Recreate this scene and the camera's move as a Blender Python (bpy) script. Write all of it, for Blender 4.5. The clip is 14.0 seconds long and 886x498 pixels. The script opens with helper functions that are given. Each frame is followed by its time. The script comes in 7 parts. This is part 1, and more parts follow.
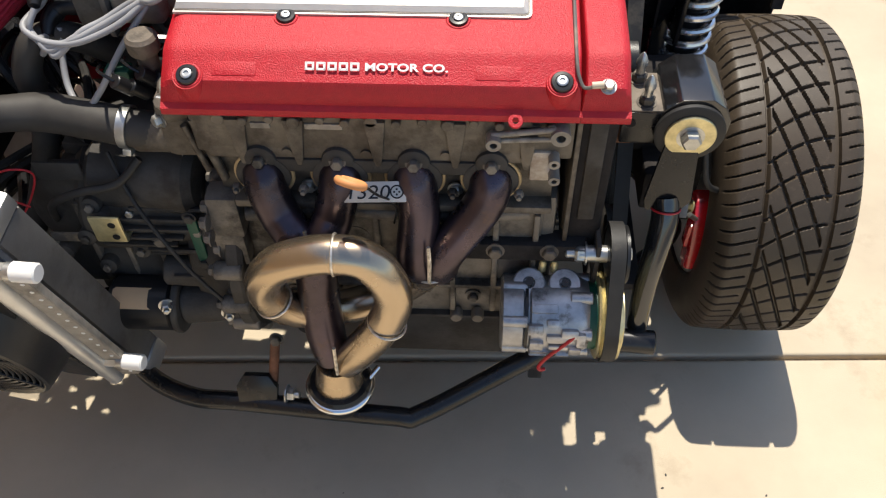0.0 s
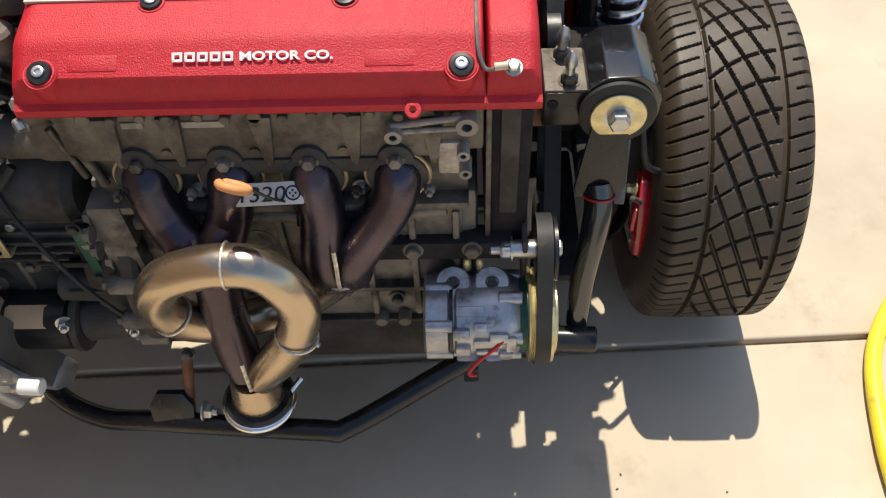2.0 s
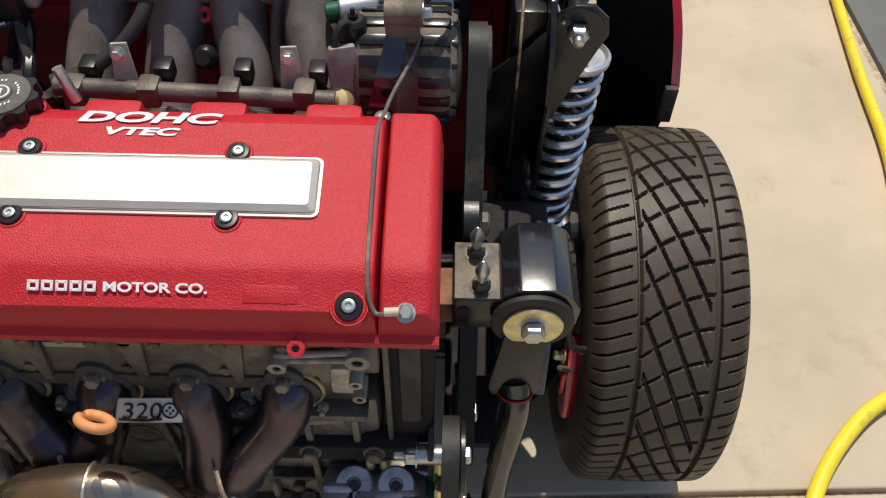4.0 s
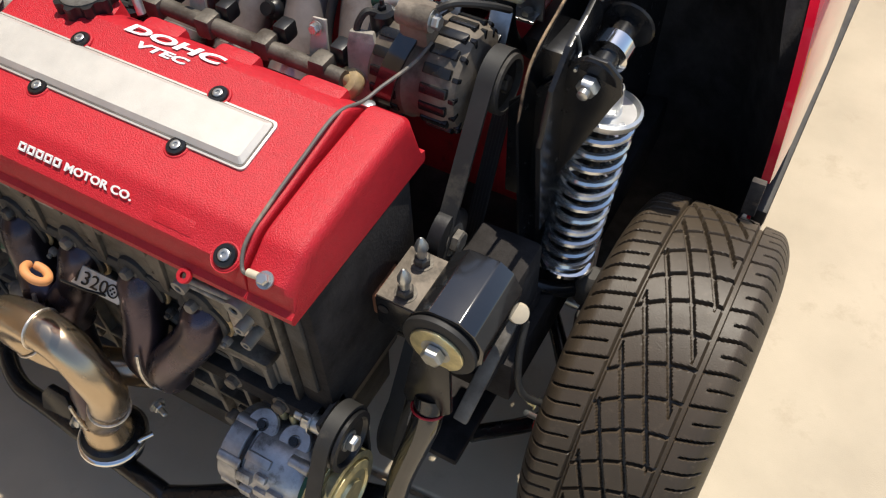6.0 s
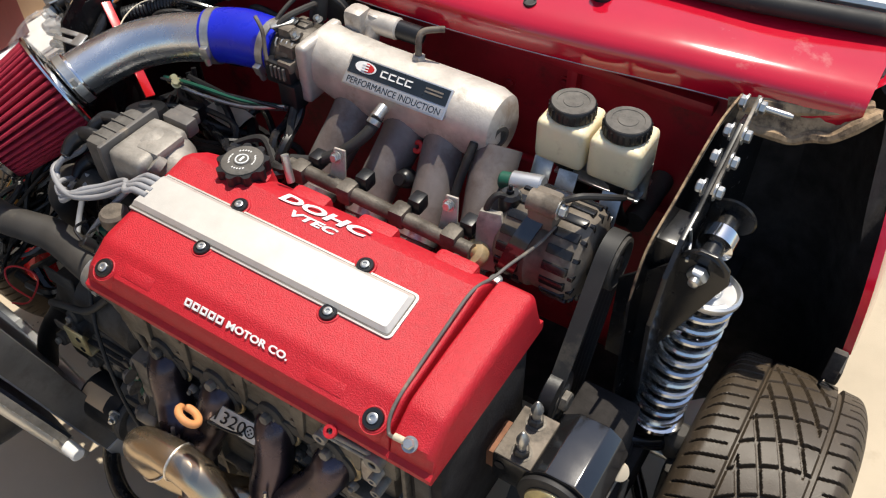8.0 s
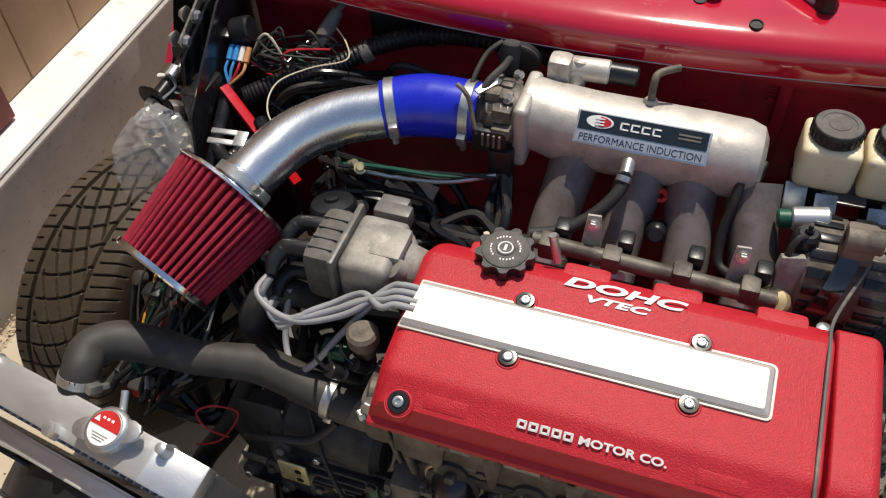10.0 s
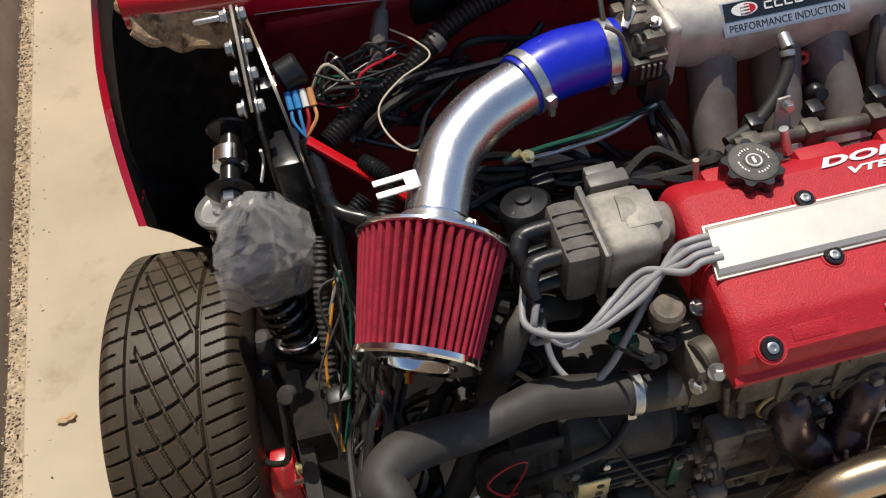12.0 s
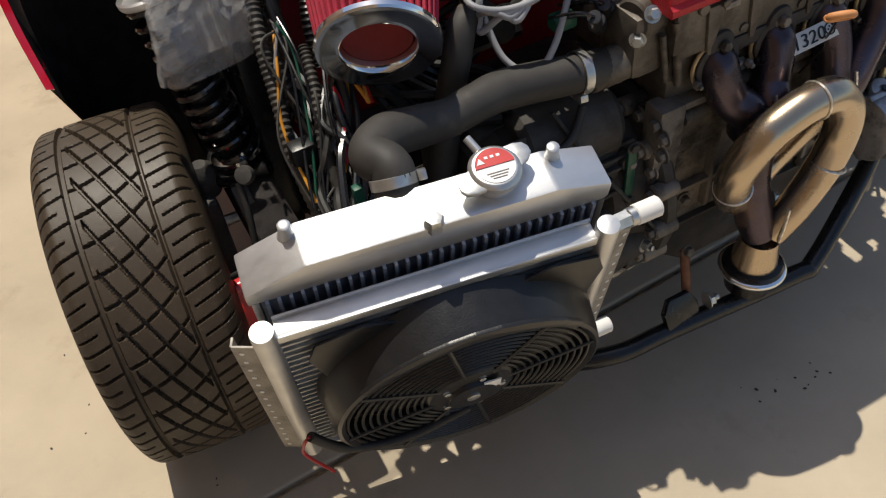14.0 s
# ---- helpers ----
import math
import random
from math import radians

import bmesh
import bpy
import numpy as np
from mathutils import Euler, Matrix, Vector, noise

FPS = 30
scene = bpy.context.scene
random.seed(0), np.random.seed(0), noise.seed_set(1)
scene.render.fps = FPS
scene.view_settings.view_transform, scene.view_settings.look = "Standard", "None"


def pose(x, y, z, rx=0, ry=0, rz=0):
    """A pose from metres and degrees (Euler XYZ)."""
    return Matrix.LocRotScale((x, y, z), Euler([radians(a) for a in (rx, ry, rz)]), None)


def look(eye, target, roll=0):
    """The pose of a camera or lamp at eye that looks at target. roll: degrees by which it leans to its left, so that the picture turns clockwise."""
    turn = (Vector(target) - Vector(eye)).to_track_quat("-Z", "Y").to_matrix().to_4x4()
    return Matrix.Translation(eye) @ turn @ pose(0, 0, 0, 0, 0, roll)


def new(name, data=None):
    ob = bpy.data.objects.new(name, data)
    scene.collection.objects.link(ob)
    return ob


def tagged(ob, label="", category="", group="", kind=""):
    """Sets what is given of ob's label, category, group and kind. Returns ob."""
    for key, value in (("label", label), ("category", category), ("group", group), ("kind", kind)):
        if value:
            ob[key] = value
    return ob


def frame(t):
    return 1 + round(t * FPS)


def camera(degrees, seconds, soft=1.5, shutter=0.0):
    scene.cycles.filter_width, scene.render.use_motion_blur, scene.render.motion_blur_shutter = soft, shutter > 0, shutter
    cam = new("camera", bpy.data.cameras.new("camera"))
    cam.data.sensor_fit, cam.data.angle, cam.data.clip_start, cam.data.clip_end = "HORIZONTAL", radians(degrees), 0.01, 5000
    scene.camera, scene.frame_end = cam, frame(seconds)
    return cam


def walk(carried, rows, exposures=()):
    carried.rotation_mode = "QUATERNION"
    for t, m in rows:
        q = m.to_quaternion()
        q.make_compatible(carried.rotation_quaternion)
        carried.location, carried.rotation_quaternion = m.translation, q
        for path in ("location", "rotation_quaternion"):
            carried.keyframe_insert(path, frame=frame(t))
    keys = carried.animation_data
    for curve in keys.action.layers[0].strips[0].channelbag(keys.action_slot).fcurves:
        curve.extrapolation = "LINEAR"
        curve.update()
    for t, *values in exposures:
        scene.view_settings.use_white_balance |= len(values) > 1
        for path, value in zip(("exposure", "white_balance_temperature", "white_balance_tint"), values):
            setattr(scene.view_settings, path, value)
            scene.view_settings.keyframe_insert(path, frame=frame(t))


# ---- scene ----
# ---------------------------------------------------------------- camera
cam = camera(54.8, 14.0, soft=1.2)
PATH = [
    (0, (0.0, -0.002, 1.283), (-0.085, 1.277, -0.252), -1.3),
    (0.5, (-0.001, 0.024, 1.218), (-0.097, 1.281, -0.334), -2.0),
    (1, (0.008, 0.053, 1.183), (-0.065, 1.292, -0.386), -2.0),
    (1.5, (0.046, 0.06, 1.192), (-0.014, 1.295, -0.379), -2.2),
    (2, (0.084, 0.082, 1.226), (0.024, 1.319, -0.345), -3.0),
    (2.5, (0.078, 0.133, 1.27), (0.061, 1.38, -0.294), -2.4),
    (3, (0.062, 0.183, 1.287), (0.15, 1.432, -0.273), -1.2),
    (3.5, (0.086, 0.237, 1.299), (0.212, 1.482, -0.261), -0.0),
    (3.7, (0.110, 0.261, 1.300), (0.200, 1.507, -0.262), 0.5),
    (5.8, (0.478, 0.387, 1.312), (-0.123, 1.475, -0.255), -1.7),
    (6, (0.494, 0.389, 1.321), (-0.147, 1.446, -0.251), -2.4),
    (6.5, (0.523, 0.369, 1.344), (-0.207, 1.419, -0.194), -3.8),
    (7, (0.512, 0.355, 1.379), (-0.227, 1.449, -0.123), -2.3),
    (7.5, (0.467, 0.354, 1.42), (-0.28, 1.49, -0.047), -1.0),
    (8, (0.402, 0.342, 1.452), (-0.364, 1.498, 0.011), -1.3),
    (8.5, (0.306, 0.314, 1.475), (-0.44, 1.487, 0.037), -1.1),
    (9, (0.162, 0.26, 1.487), (-0.513, 1.459, 0.035), -1.3),
    (9.2, (0.100, 0.238, 1.488), (-0.533, 1.454, 0.031), -1.7),
    (11.3, (-0.464, 0.378, 1.463), (-0.566, 1.615, -0.105), -5.6),
    (11.5, (-0.552, 0.386, 1.47), (-0.562, 1.612, -0.109), -6.3),
    (12, (-0.674, 0.338, 1.46), (-0.497, 1.547, -0.123), -6.3),
    (12.5, (-0.726, 0.212, 1.428), (-0.507, 1.407, -0.16), -6.2),
    (13, (-0.833, 0.12, 1.397), (-0.551, 1.292, -0.198), -7.3),
    (13.5, (-0.949, 0.033, 1.323), (-0.577, 1.204, -0.256), -9.2),
    (14, (-0.914, 0.069, 1.211), (-0.373, 1.309, -0.262), -6.6),
]
walk(cam, [(t, look(eye, target, roll)) for t, eye, target, roll in PATH],
     [(0.0, 0.58), (0.5, 0.5), (1.5, 0.6), (2.5, 0.35), (3.0, 0.2), (3.5, 0.0), (5.8, 0.34), (6.5, 0.42), (7.0, 0.42), (8.0, 0.42), (8.5, 0.34), (9.0, 0.16), (11.5, 0.02), (12.5, 0.06), (13.5, 0.1), (14.0, 0.0)])

# ---------------------------------------------------------------- light
SUN_EL = radians(70.0)
world = bpy.data.worlds.new("sky")
scene.world = world
world.use_nodes = True
wn = world.node_tree
sky = wn.nodes.new("ShaderNodeTexSky")
sky.sky_type, sky.sun_disc = "NISHITA", False
sky.sun_elevation, sky.sun_rotation = SUN_EL, 0.0
wn.nodes["Background"].inputs["Strength"].default_value = 0.125
wn.links.new(sky.outputs["Color"], wn.nodes["Background"].inputs["Color"])
sun = new("sun", bpy.data.lights.new("sun", "SUN"))
sun.data.energy, sun.data.angle, sun.data.color = 4.2, radians(0.53), (1.0, 0.93, 0.80)
sun.matrix_world = look((0.1, 10 * math.cos(SUN_EL), 10 * math.sin(SUN_EL)), (0, 0, 0))


# ---------------------------------------------------------------- materials
def mat(name, color, rough=0.5, metal=0.0, var=0.25, scale=14.0, fine=0.0, fine_scale=500.0, dirt=None, dirt_amt=0.0,
        dirt_scale=22.0, coat=0.0, rough_var=0.1, tint=None, trans=0.0, ior=1.45, alpha=1.0, sss=0.0, stretch=(1, 1, 1)):
    """A principled surface with cloudy colour variation, optional dirt of a second colour, and fine relief."""
    m = bpy.data.materials.new(name)
    m.use_nodes = True
    nt = m.node_tree
    p = nt.nodes["Principled BSDF"]
    tc = nt.nodes.new("ShaderNodeTexCoord")
    mp = nt.nodes.new("ShaderNodeMapping")
    mp.inputs["Scale"].default_value = stretch
    nt.links.new(tc.outputs["Object"], mp.inputs["Vector"])

    def noise_node(sc, detail, rough_=0.6):
        n = nt.nodes.new("ShaderNodeTexNoise")
        n.inputs["Scale"].default_value, n.inputs["Detail"].default_value, n.inputs["Roughness"].default_value = sc, detail, rough_
        nt.links.new(mp.outputs["Vector"], n.inputs["Vector"])
        return n

    n1 = noise_node(scale, 6)
    ramp = nt.nodes.new("ShaderNodeMapRange")
    ramp.inputs["From Min"].default_value, ramp.inputs["From Max"].default_value = 0.3, 0.7
    ramp.inputs["To Min"].default_value, ramp.inputs["To Max"].default_value = 0.0, 1.0
    nt.links.new(n1.outputs["Fac"], ramp.inputs["Value"])
    mix = nt.nodes.new("ShaderNodeMix")
    mix.data_type = "RGBA"
    lo = tuple(c * (1 - var) for c in color)
    hi = tint if tint else tuple(min(1, c * (1 + var)) for c in color)
    mix.inputs["A"].default_value, mix.inputs["B"].default_value = (*lo, 1), (*hi, 1)
    nt.links.new(ramp.outputs["Result"], mix.inputs["Factor"])
    col = mix.outputs["Result"]
    if dirt:
        n2 = noise_node(dirt_scale, 9, 0.68)
        r2 = nt.nodes.new("ShaderNodeMapRange")
        r2.inputs["From Min"].default_value, r2.inputs["From Max"].default_value = 0.62 - 0.25 * dirt_amt, 0.82 - 0.35 * dirt_amt
        nt.links.new(n2.outputs["Fac"], r2.inputs["Value"])
        mx = nt.nodes.new("ShaderNodeMix")
        mx.data_type = "RGBA"
        mx.inputs["B"].default_value = (*dirt, 1)
        nt.links.new(r2.outputs["Result"], mx.inputs["Factor"])
        nt.links.new(col, mx.inputs["A"])
        col = mx.outputs["Result"]
        if metal > 0:
            mm = nt.nodes.new("ShaderNodeMapRange")
            mm.inputs["To Min"].default_value, mm.inputs["To Max"].default_value = metal, metal * 0.15
            nt.links.new(r2.outputs["Result"], mm.inputs["Value"])
            nt.links.new(mm.outputs["Result"], p.inputs["Metallic"])
        else:
            p.inputs["Metallic"].default_value = metal
    else:
        p.inputs["Metallic"].default_value = metal
    nt.links.new(col, p.inputs["Base Color"])
    rr = nt.nodes.new("ShaderNodeMapRange")
    rr.inputs["To Min"].default_value, rr.inputs["To Max"].default_value = max(0.02, rough - rough_var), min(1, rough + rough_var)
    n3 = noise_node(scale * 3.1, 4)
    nt.links.new(n3.outputs["Fac"], rr.inputs["Value"])
    nt.links.new(rr.outputs["Result"], p.inputs["Roughness"])
    p.inputs["Coat Weight"].default_value = coat
    p.inputs["Coat Roughness"].default_value = 0.08
    p.inputs["IOR"].default_value = ior
    p.inputs["Transmission Weight"].default_value = trans
    p.inputs["Alpha"].default_value = alpha
    if sss:
        p.inputs["Subsurface Weight"].default_value = sss
        p.inputs["Subsurface Radius"].default_value = (0.01, 0.008, 0.005)
    if fine:
        nf = noise_node(fine_scale, 3)
        bp = nt.nodes.new("ShaderNodeBump")
        bp.inputs["Strength"].default_value, bp.inputs["Distance"].default_value = fine, 0.001
        nt.links.new(nf.outputs["Fac"], bp.inputs["Height"])
        nt.links.new(bp.outputs["Normal"], p.inputs["Normal"])
    return m


DUST = (0.30, 0.24, 0.17)
GRIME = (0.03, 0.025, 0.02)
M_WRINKLE = mat("red_wrinkle_paint", (0.47, 0.012, 0.022), 0.44, var=0.09, scale=120, fine=1.0, fine_scale=600)
M_BODY = mat("red_body_paint", (0.47, 0.006, 0.024), 0.12, var=0.1, scale=5, coat=1.0, dirt=(0.55, 0.30, 0.25), dirt_amt=0.05, dirt_scale=9)
M_BAY = mat("dark_red_bay_paint", (0.38, 0.014, 0.028), 0.42, var=0.35, scale=9, dirt=(0.05, 0.02, 0.02), dirt_amt=0.2, dirt_scale=14)
M_CHIP = mat("rusty_filler_edge", (0.36, 0.25, 0.15), 0.9, var=0.5, scale=60, fine=0.8, fine_scale=160, dirt=(0.06, 0.04, 0.03), dirt_amt=0.5, dirt_scale=45)
M_TORN = mat("torn_primered_sheet", (0.05, 0.042, 0.037), 0.8, var=0.6, scale=45, fine=0.9, fine_scale=130, dirt=(0.22, 0.15, 0.09), dirt_amt=0.3, dirt_scale=30)
M_PLATE = mat("bare_aluminium_plate", (0.60, 0.57, 0.52), 0.52, 0.5, var=0.08, scale=30, fine=0.15, fine_scale=700)
M_CAST = mat("cast_aluminium", (0.50, 0.46, 0.41), 0.52, 0.4, var=0.25, scale=25, fine=0.3, fine_scale=350, dirt=(0.26, 0.20, 0.15), dirt_amt=0.45, dirt_scale=14)
# Stained casting, darkened further to hold the shade under the plenum.
M_RUN = mat("stained_shaded_runner", (0.19, 0.163, 0.152), 0.55, 0.35, var=0.25, scale=22, fine=0.22, fine_scale=300, dirt=(0.11, 0.085, 0.075), dirt_amt=0.45, dirt_scale=16)
# Bare alloy with the shade on the radiator's right end put into the colour.
M_SHADED = mat("shaded_alloy_plate", (0.13, 0.125, 0.12), 0.55, 0.3, var=0.25, scale=14, fine=0.2, fine_scale=400, dirt=(0.06, 0.052, 0.045), dirt_amt=0.3, dirt_scale=10)
# Grimy alloy; base and dirt also carry the shadow below the cam cover.
M_HEAD = mat("grimy_shaded_head", (0.130, 0.114, 0.094), 0.55, 0.4, var=0.4, scale=28, fine=0.5, fine_scale=300, dirt=(0.055, 0.043, 0.032), dirt_amt=0.6, dirt_scale=20)
M_BLOCK = mat("dirty_engine_block", (0.19, 0.17, 0.145), 0.6, 0.35, var=0.4, scale=20, fine=0.6, fine_scale=220, dirt=GRIME, dirt_amt=0.55, dirt_scale=12)
# Grime, plus the shade low beside the engine worked into the base colour.
M_GEAR = mat("grimy_shaded_gearbox", (0.052, 0.048, 0.044), 0.66, 0.0, ior=1.38, var=0.4, scale=18, fine=0.6, fine_scale=220, dirt=GRIME, dirt_amt=0.5, dirt_scale=11)
M_HDR = mat("heat_tinted_header_steel", (0.070, 0.058, 0.062), 0.29, 0.85, var=0.35, scale=9, tint=(0.115, 0.090, 0.112), fine=0.1, fine_scale=600, dirt=(0.12, 0.07, 0.045), dirt_amt=0.2, dirt_scale=16)
M_GOLD = mat("straw_tinted_header_steel", (0.60, 0.47, 0.32), 0.25, 0.95, var=0.18, scale=8, tint=(0.52, 0.42, 0.31), fine=0.12, fine_scale=600)
M_WELD = mat("weld_bead", (0.70, 0.65, 0.58), 0.4, 0.9, var=0.4, scale=150, fine=0.6, fine_scale=300)
M_ALU = mat("brushed_aluminium", (0.60, 0.60, 0.595), 0.38, 0.8, var=0.10, scale=25, fine=0.12, fine_scale=700, stretch=(0.3, 1, 1))
M_PIPE = mat("polished_aluminium_pipe", (0.66, 0.67, 0.68), 0.27, 0.95, var=0.06, scale=18, fine=0.12, fine_scale=500, stretch=(1, 0.2, 1))
M_CHROME = mat("chrome", (0.78, 0.78, 0.78), 0.1, 1.0, var=0.04, scale=30, rough_var=0.06)
M_SPRING = mat("chrome_spring", (0.70, 0.71, 0.72), 0.22, 0.9, var=0.06, scale=40, rough_var=0.08)
M_ZINC = mat("zinc_plated_steel", (0.52, 0.52, 0.50), 0.33, 0.85, var=0.2, scale=60, dirt=(0.2, 0.17, 0.12), dirt_amt=0.15)
M_YZINC = mat("yellow_zinc", (0.62, 0.54, 0.30), 0.33, 0.7, var=0.25, scale=60)
M_BLACK = mat("black_paint", (0.013, 0.013, 0.014), 0.24, var=0.3, scale=20, dirt=(0.06, 0.05, 0.04), dirt_amt=0.12, dirt_scale=26)
M_GLOSS = mat("glossy_black_enamel", (0.012, 0.012, 0.013), 0.13, var=0.2, scale=20, ior=1.8, rough_var=0.05, dirt=(0.05, 0.045, 0.04), dirt_amt=0.1, dirt_scale=40)
M_WELL = mat("black_underbody_coating", (0.030, 0.027, 0.026), 0.85, ior=1.2, var=0.4, scale=30, fine=0.7, fine_scale=260)
M_PLASTIC = mat("black_plastic", (0.013, 0.013, 0.014), 0.34, var=0.3, scale=30, fine=0.2, fine_scale=500)
M_GREYPL = mat("grey_plastic_cap", (0.12, 0.11, 0.10), 0.45, var=0.25, scale=30, dirt=DUST, dirt_amt=0.4, dirt_scale=22)
M_RUBBER = mat("black_rubber", (0.022, 0.021, 0.02), 0.6, var=0.3, scale=25, dirt=(0.10, 0.085, 0.065), dirt_amt=0.2, dirt_scale=20)
M_HOSE = mat("dusty_rubber_hose", (0.040, 0.036, 0.032), 0.62, var=0.3, scale=20, dirt=(0.10, 0.085, 0.066), dirt_amt=0.25, dirt_scale=14)
M_TYRE = mat("tyre_rubber", (0.056, 0.041, 0.027), 0.5, var=0.22, scale=9, fine=0.3, fine_scale=500, dirt=(0.10, 0.074, 0.05), dirt_amt=0.2, dirt_scale=95)
# Dark blotches stand in for deep shadows between the casting's lumps.
M_COMP = mat("compressor_casting", (0.40, 0.40, 0.41), 0.36, 0.7, var=0.3, scale=40, fine=0.3, fine_scale=300, dirt=(0.05, 0.046, 0.04), dirt_amt=0.42, dirt_scale=30)
M_DIST = mat("dusty_grey_casting", (0.30, 0.275, 0.24), 0.6, 0.3, var=0.3, scale=30, fine=0.5, fine_scale=250, dirt=(0.10, 0.085, 0.07), dirt_amt=0.35, dirt_scale=20)
M_CAPTOP = mat("dusty_plastic_top", (0.105, 0.096, 0.084), 0.7, var=0.3, scale=60, fine=0.3, fine_scale=300, dirt=(0.05, 0.045, 0.04), dirt_amt=0.3, dirt_scale=50)
M_ALT = mat("dusty_brown_casting", (0.165, 0.137, 0.108), 0.65, 0.25, var=0.35, scale=30, fine=0.5, fine_scale=250, dirt=(0.05, 0.04, 0.03), dirt_amt=0.45, dirt_scale=22)
M_CALIPER = mat("red_caliper_paint", (0.55, 0.008, 0.012), 0.25, var=0.1, scale=40, coat=0.8)
M_BLUE = mat("blue_silicone", (0.008, 0.02, 0.50), 0.3, var=0.12, scale=20, coat=0.3)
M_FILTER = mat("red_filter_cloth", (0.29, 0.010, 0.030), 0.8, var=0.25, scale=60, fine=0.8, fine_scale=420)
M_WIRE = mat("grey_ignition_lead", (0.30, 0.30, 0.31), 0.45, var=0.12, scale=30)
M_RESV = mat("translucent_nylon_tank", (0.80, 0.70, 0.48), 0.45, var=0.08, scale=18, sss=0.35, dirt=(0.5, 0.36, 0.18), dirt_amt=0.1)
M_WHITE = mat("white_lettering", (0.80, 0.80, 0.78), 0.5, var=0.05, scale=50)
M_DECAL = mat("dark_badge_field", (0.015, 0.022, 0.03), 0.3, var=0.15, scale=30)
M_DRED = mat("red_badge_field", (0.50, 0.02, 0.02), 0.35, var=0.1, scale=30)
M_ORANGE = mat("faded_orange_rubber", (0.62, 0.27, 0.10), 0.6, var=0.2, scale=40)
M_YHOSE = mat("yellow_hose", (0.75, 0.60, 0.03), 0.4, var=0.12, scale=10, dirt=(0.35, 0.25, 0.05), dirt_amt=0.15)
M_CONC = mat("driveway_concrete", (0.48, 0.405, 0.30), 0.9, var=0.13, scale=3.0, fine=0.35, fine_scale=420, dirt=(0.36, 0.29, 0.205), dirt_amt=0.22, dirt_scale=5)
M_DIRT = mat("gravel_dirt", (0.42, 0.33, 0.225), 0.95, var=0.5, scale=60, fine=1.0, fine_scale=160, dirt=(0.26, 0.20, 0.14), dirt_amt=0.4, dirt_scale=70)
M_STEM = mat("grey_painted_footing", (0.37, 0.335, 0.312), 0.75, var=0.15, scale=6, fine=0.4, fine_scale=200, dirt=(0.05, 0.045, 0.04), dirt_amt=0.12, dirt_scale=50)
M_SILL = mat("white_painted_sill", (0.78, 0.76, 0.72), 0.6, var=0.06, scale=8, dirt=(0.4, 0.35, 0.28), dirt_amt=0.12)
M_BOARD = mat("tan_siding_paint", (0.50, 0.34, 0.20), 0.7, var=0.14, scale=6, fine=0.5, fine_scale=90, stretch=(1, 1, 0.12))
M_POST = mat("dark_red_trim_paint", (0.20, 0.022, 0.019), 0.55, var=0.2, scale=9, fine=0.4, fine_scale=90, stretch=(1, 1, 0.15))
M_ASPH = mat("grey_paving", (0.13, 0.13, 0.125), 0.85, var=0.15, scale=4, fine=0.6, fine_scale=260)
M_GREEN = mat("green_paint", (0.008, 0.075, 0.045), 0.45, var=0.2, scale=30)
M_RUST = mat("rusty_steel", (0.20, 0.09, 0.05), 0.75, 0.2, var=0.5, scale=40, fine=0.5, fine_scale=200)
M_REDW = mat("red_wire", (0.40, 0.012, 0.02), 0.4, var=0.1, scale=40)
M_BLUEW = mat("blue_wire", (0.05, 0.25, 0.55), 0.4, var=0.1, scale=40)
M_ORW = mat("orange_wire", (0.65, 0.28, 0.03), 0.4, var=0.1, scale=40)
M_CREAM = mat("cream_wire", (0.55, 0.47, 0.35), 0.5, var=0.1, scale=40)
M_GASKET = mat("copper_gasket", (0.48, 0.36, 0.20), 0.45, 0.4, var=0.3, scale=60)
M_BAG = mat("clear_plastic_bag", (0.86, 0.85, 0.83), 0.17, var=0.05, scale=30, trans=0.15, alpha=0.235, rough_var=0.08)
# Alloy tubes with the sky's blue fill light put into the colour.
M_TUBE = mat("skylit_radiator_tube", (0.32, 0.35, 0.42), 0.4, 0.2, var=0.3, scale=50)
M_FINS = mat("dark_radiator_fins", (0.17, 0.19, 0.23), 0.45, 0.3, var=0.3, scale=60)
M_GLASS = mat("windscreen_glass", (0.02, 0.022, 0.025), 0.04, var=0.1, scale=5, rough_var=0.02)


# ---------------------------------------------------------------- mesh helpers
def part(name, bm, material, parent=None, label="", smooth=True, sharp=38):
    """Links a bmesh, in world coordinates, as one mesh object under a thing or a part."""
    bmesh.ops.recalc_face_normals(bm, faces=bm.faces)
    me = bpy.data.meshes.new(name)
    bm.to_mesh(me)
    bm.free()
    me.materials.append(material)
    if smooth:
        me.shade_smooth()
        me.set_sharp_from_angle(angle=radians(sharp))
    ob = new(name, me)
    if parent:
        ob.parent = parent
        ob.matrix_parent_inverse = parent.matrix_basis.inverted()
    if label:
        ob["label"] = label
    return ob


def thing(name, at, label, category, group="", kind=""):
    """An Empty at a thing's base, to which its parts belong."""
    ob = new(name)
    ob.empty_display_size = 0.05
    ob.matrix_basis = Matrix.Translation(at)
    return tagged(ob, label, category, group, kind)


def V(*a):
    return Vector(a)


def frame_of(d):
    """A turn whose z lies along d."""
    return Vector(d).normalized().to_track_quat("Z", "Y").to_matrix().to_4x4()


def join(*bms):
    out = bms[0]
    for b in bms[1:]:
        me = bpy.data.meshes.new("tmp")
        b.to_mesh(me)
        b.free()
        out.from_mesh(me)
        bpy.data.meshes.remove(me)
    return out


def moved(bm, m):
    bmesh.ops.transform(bm, matrix=m, verts=bm.verts)
    return bm


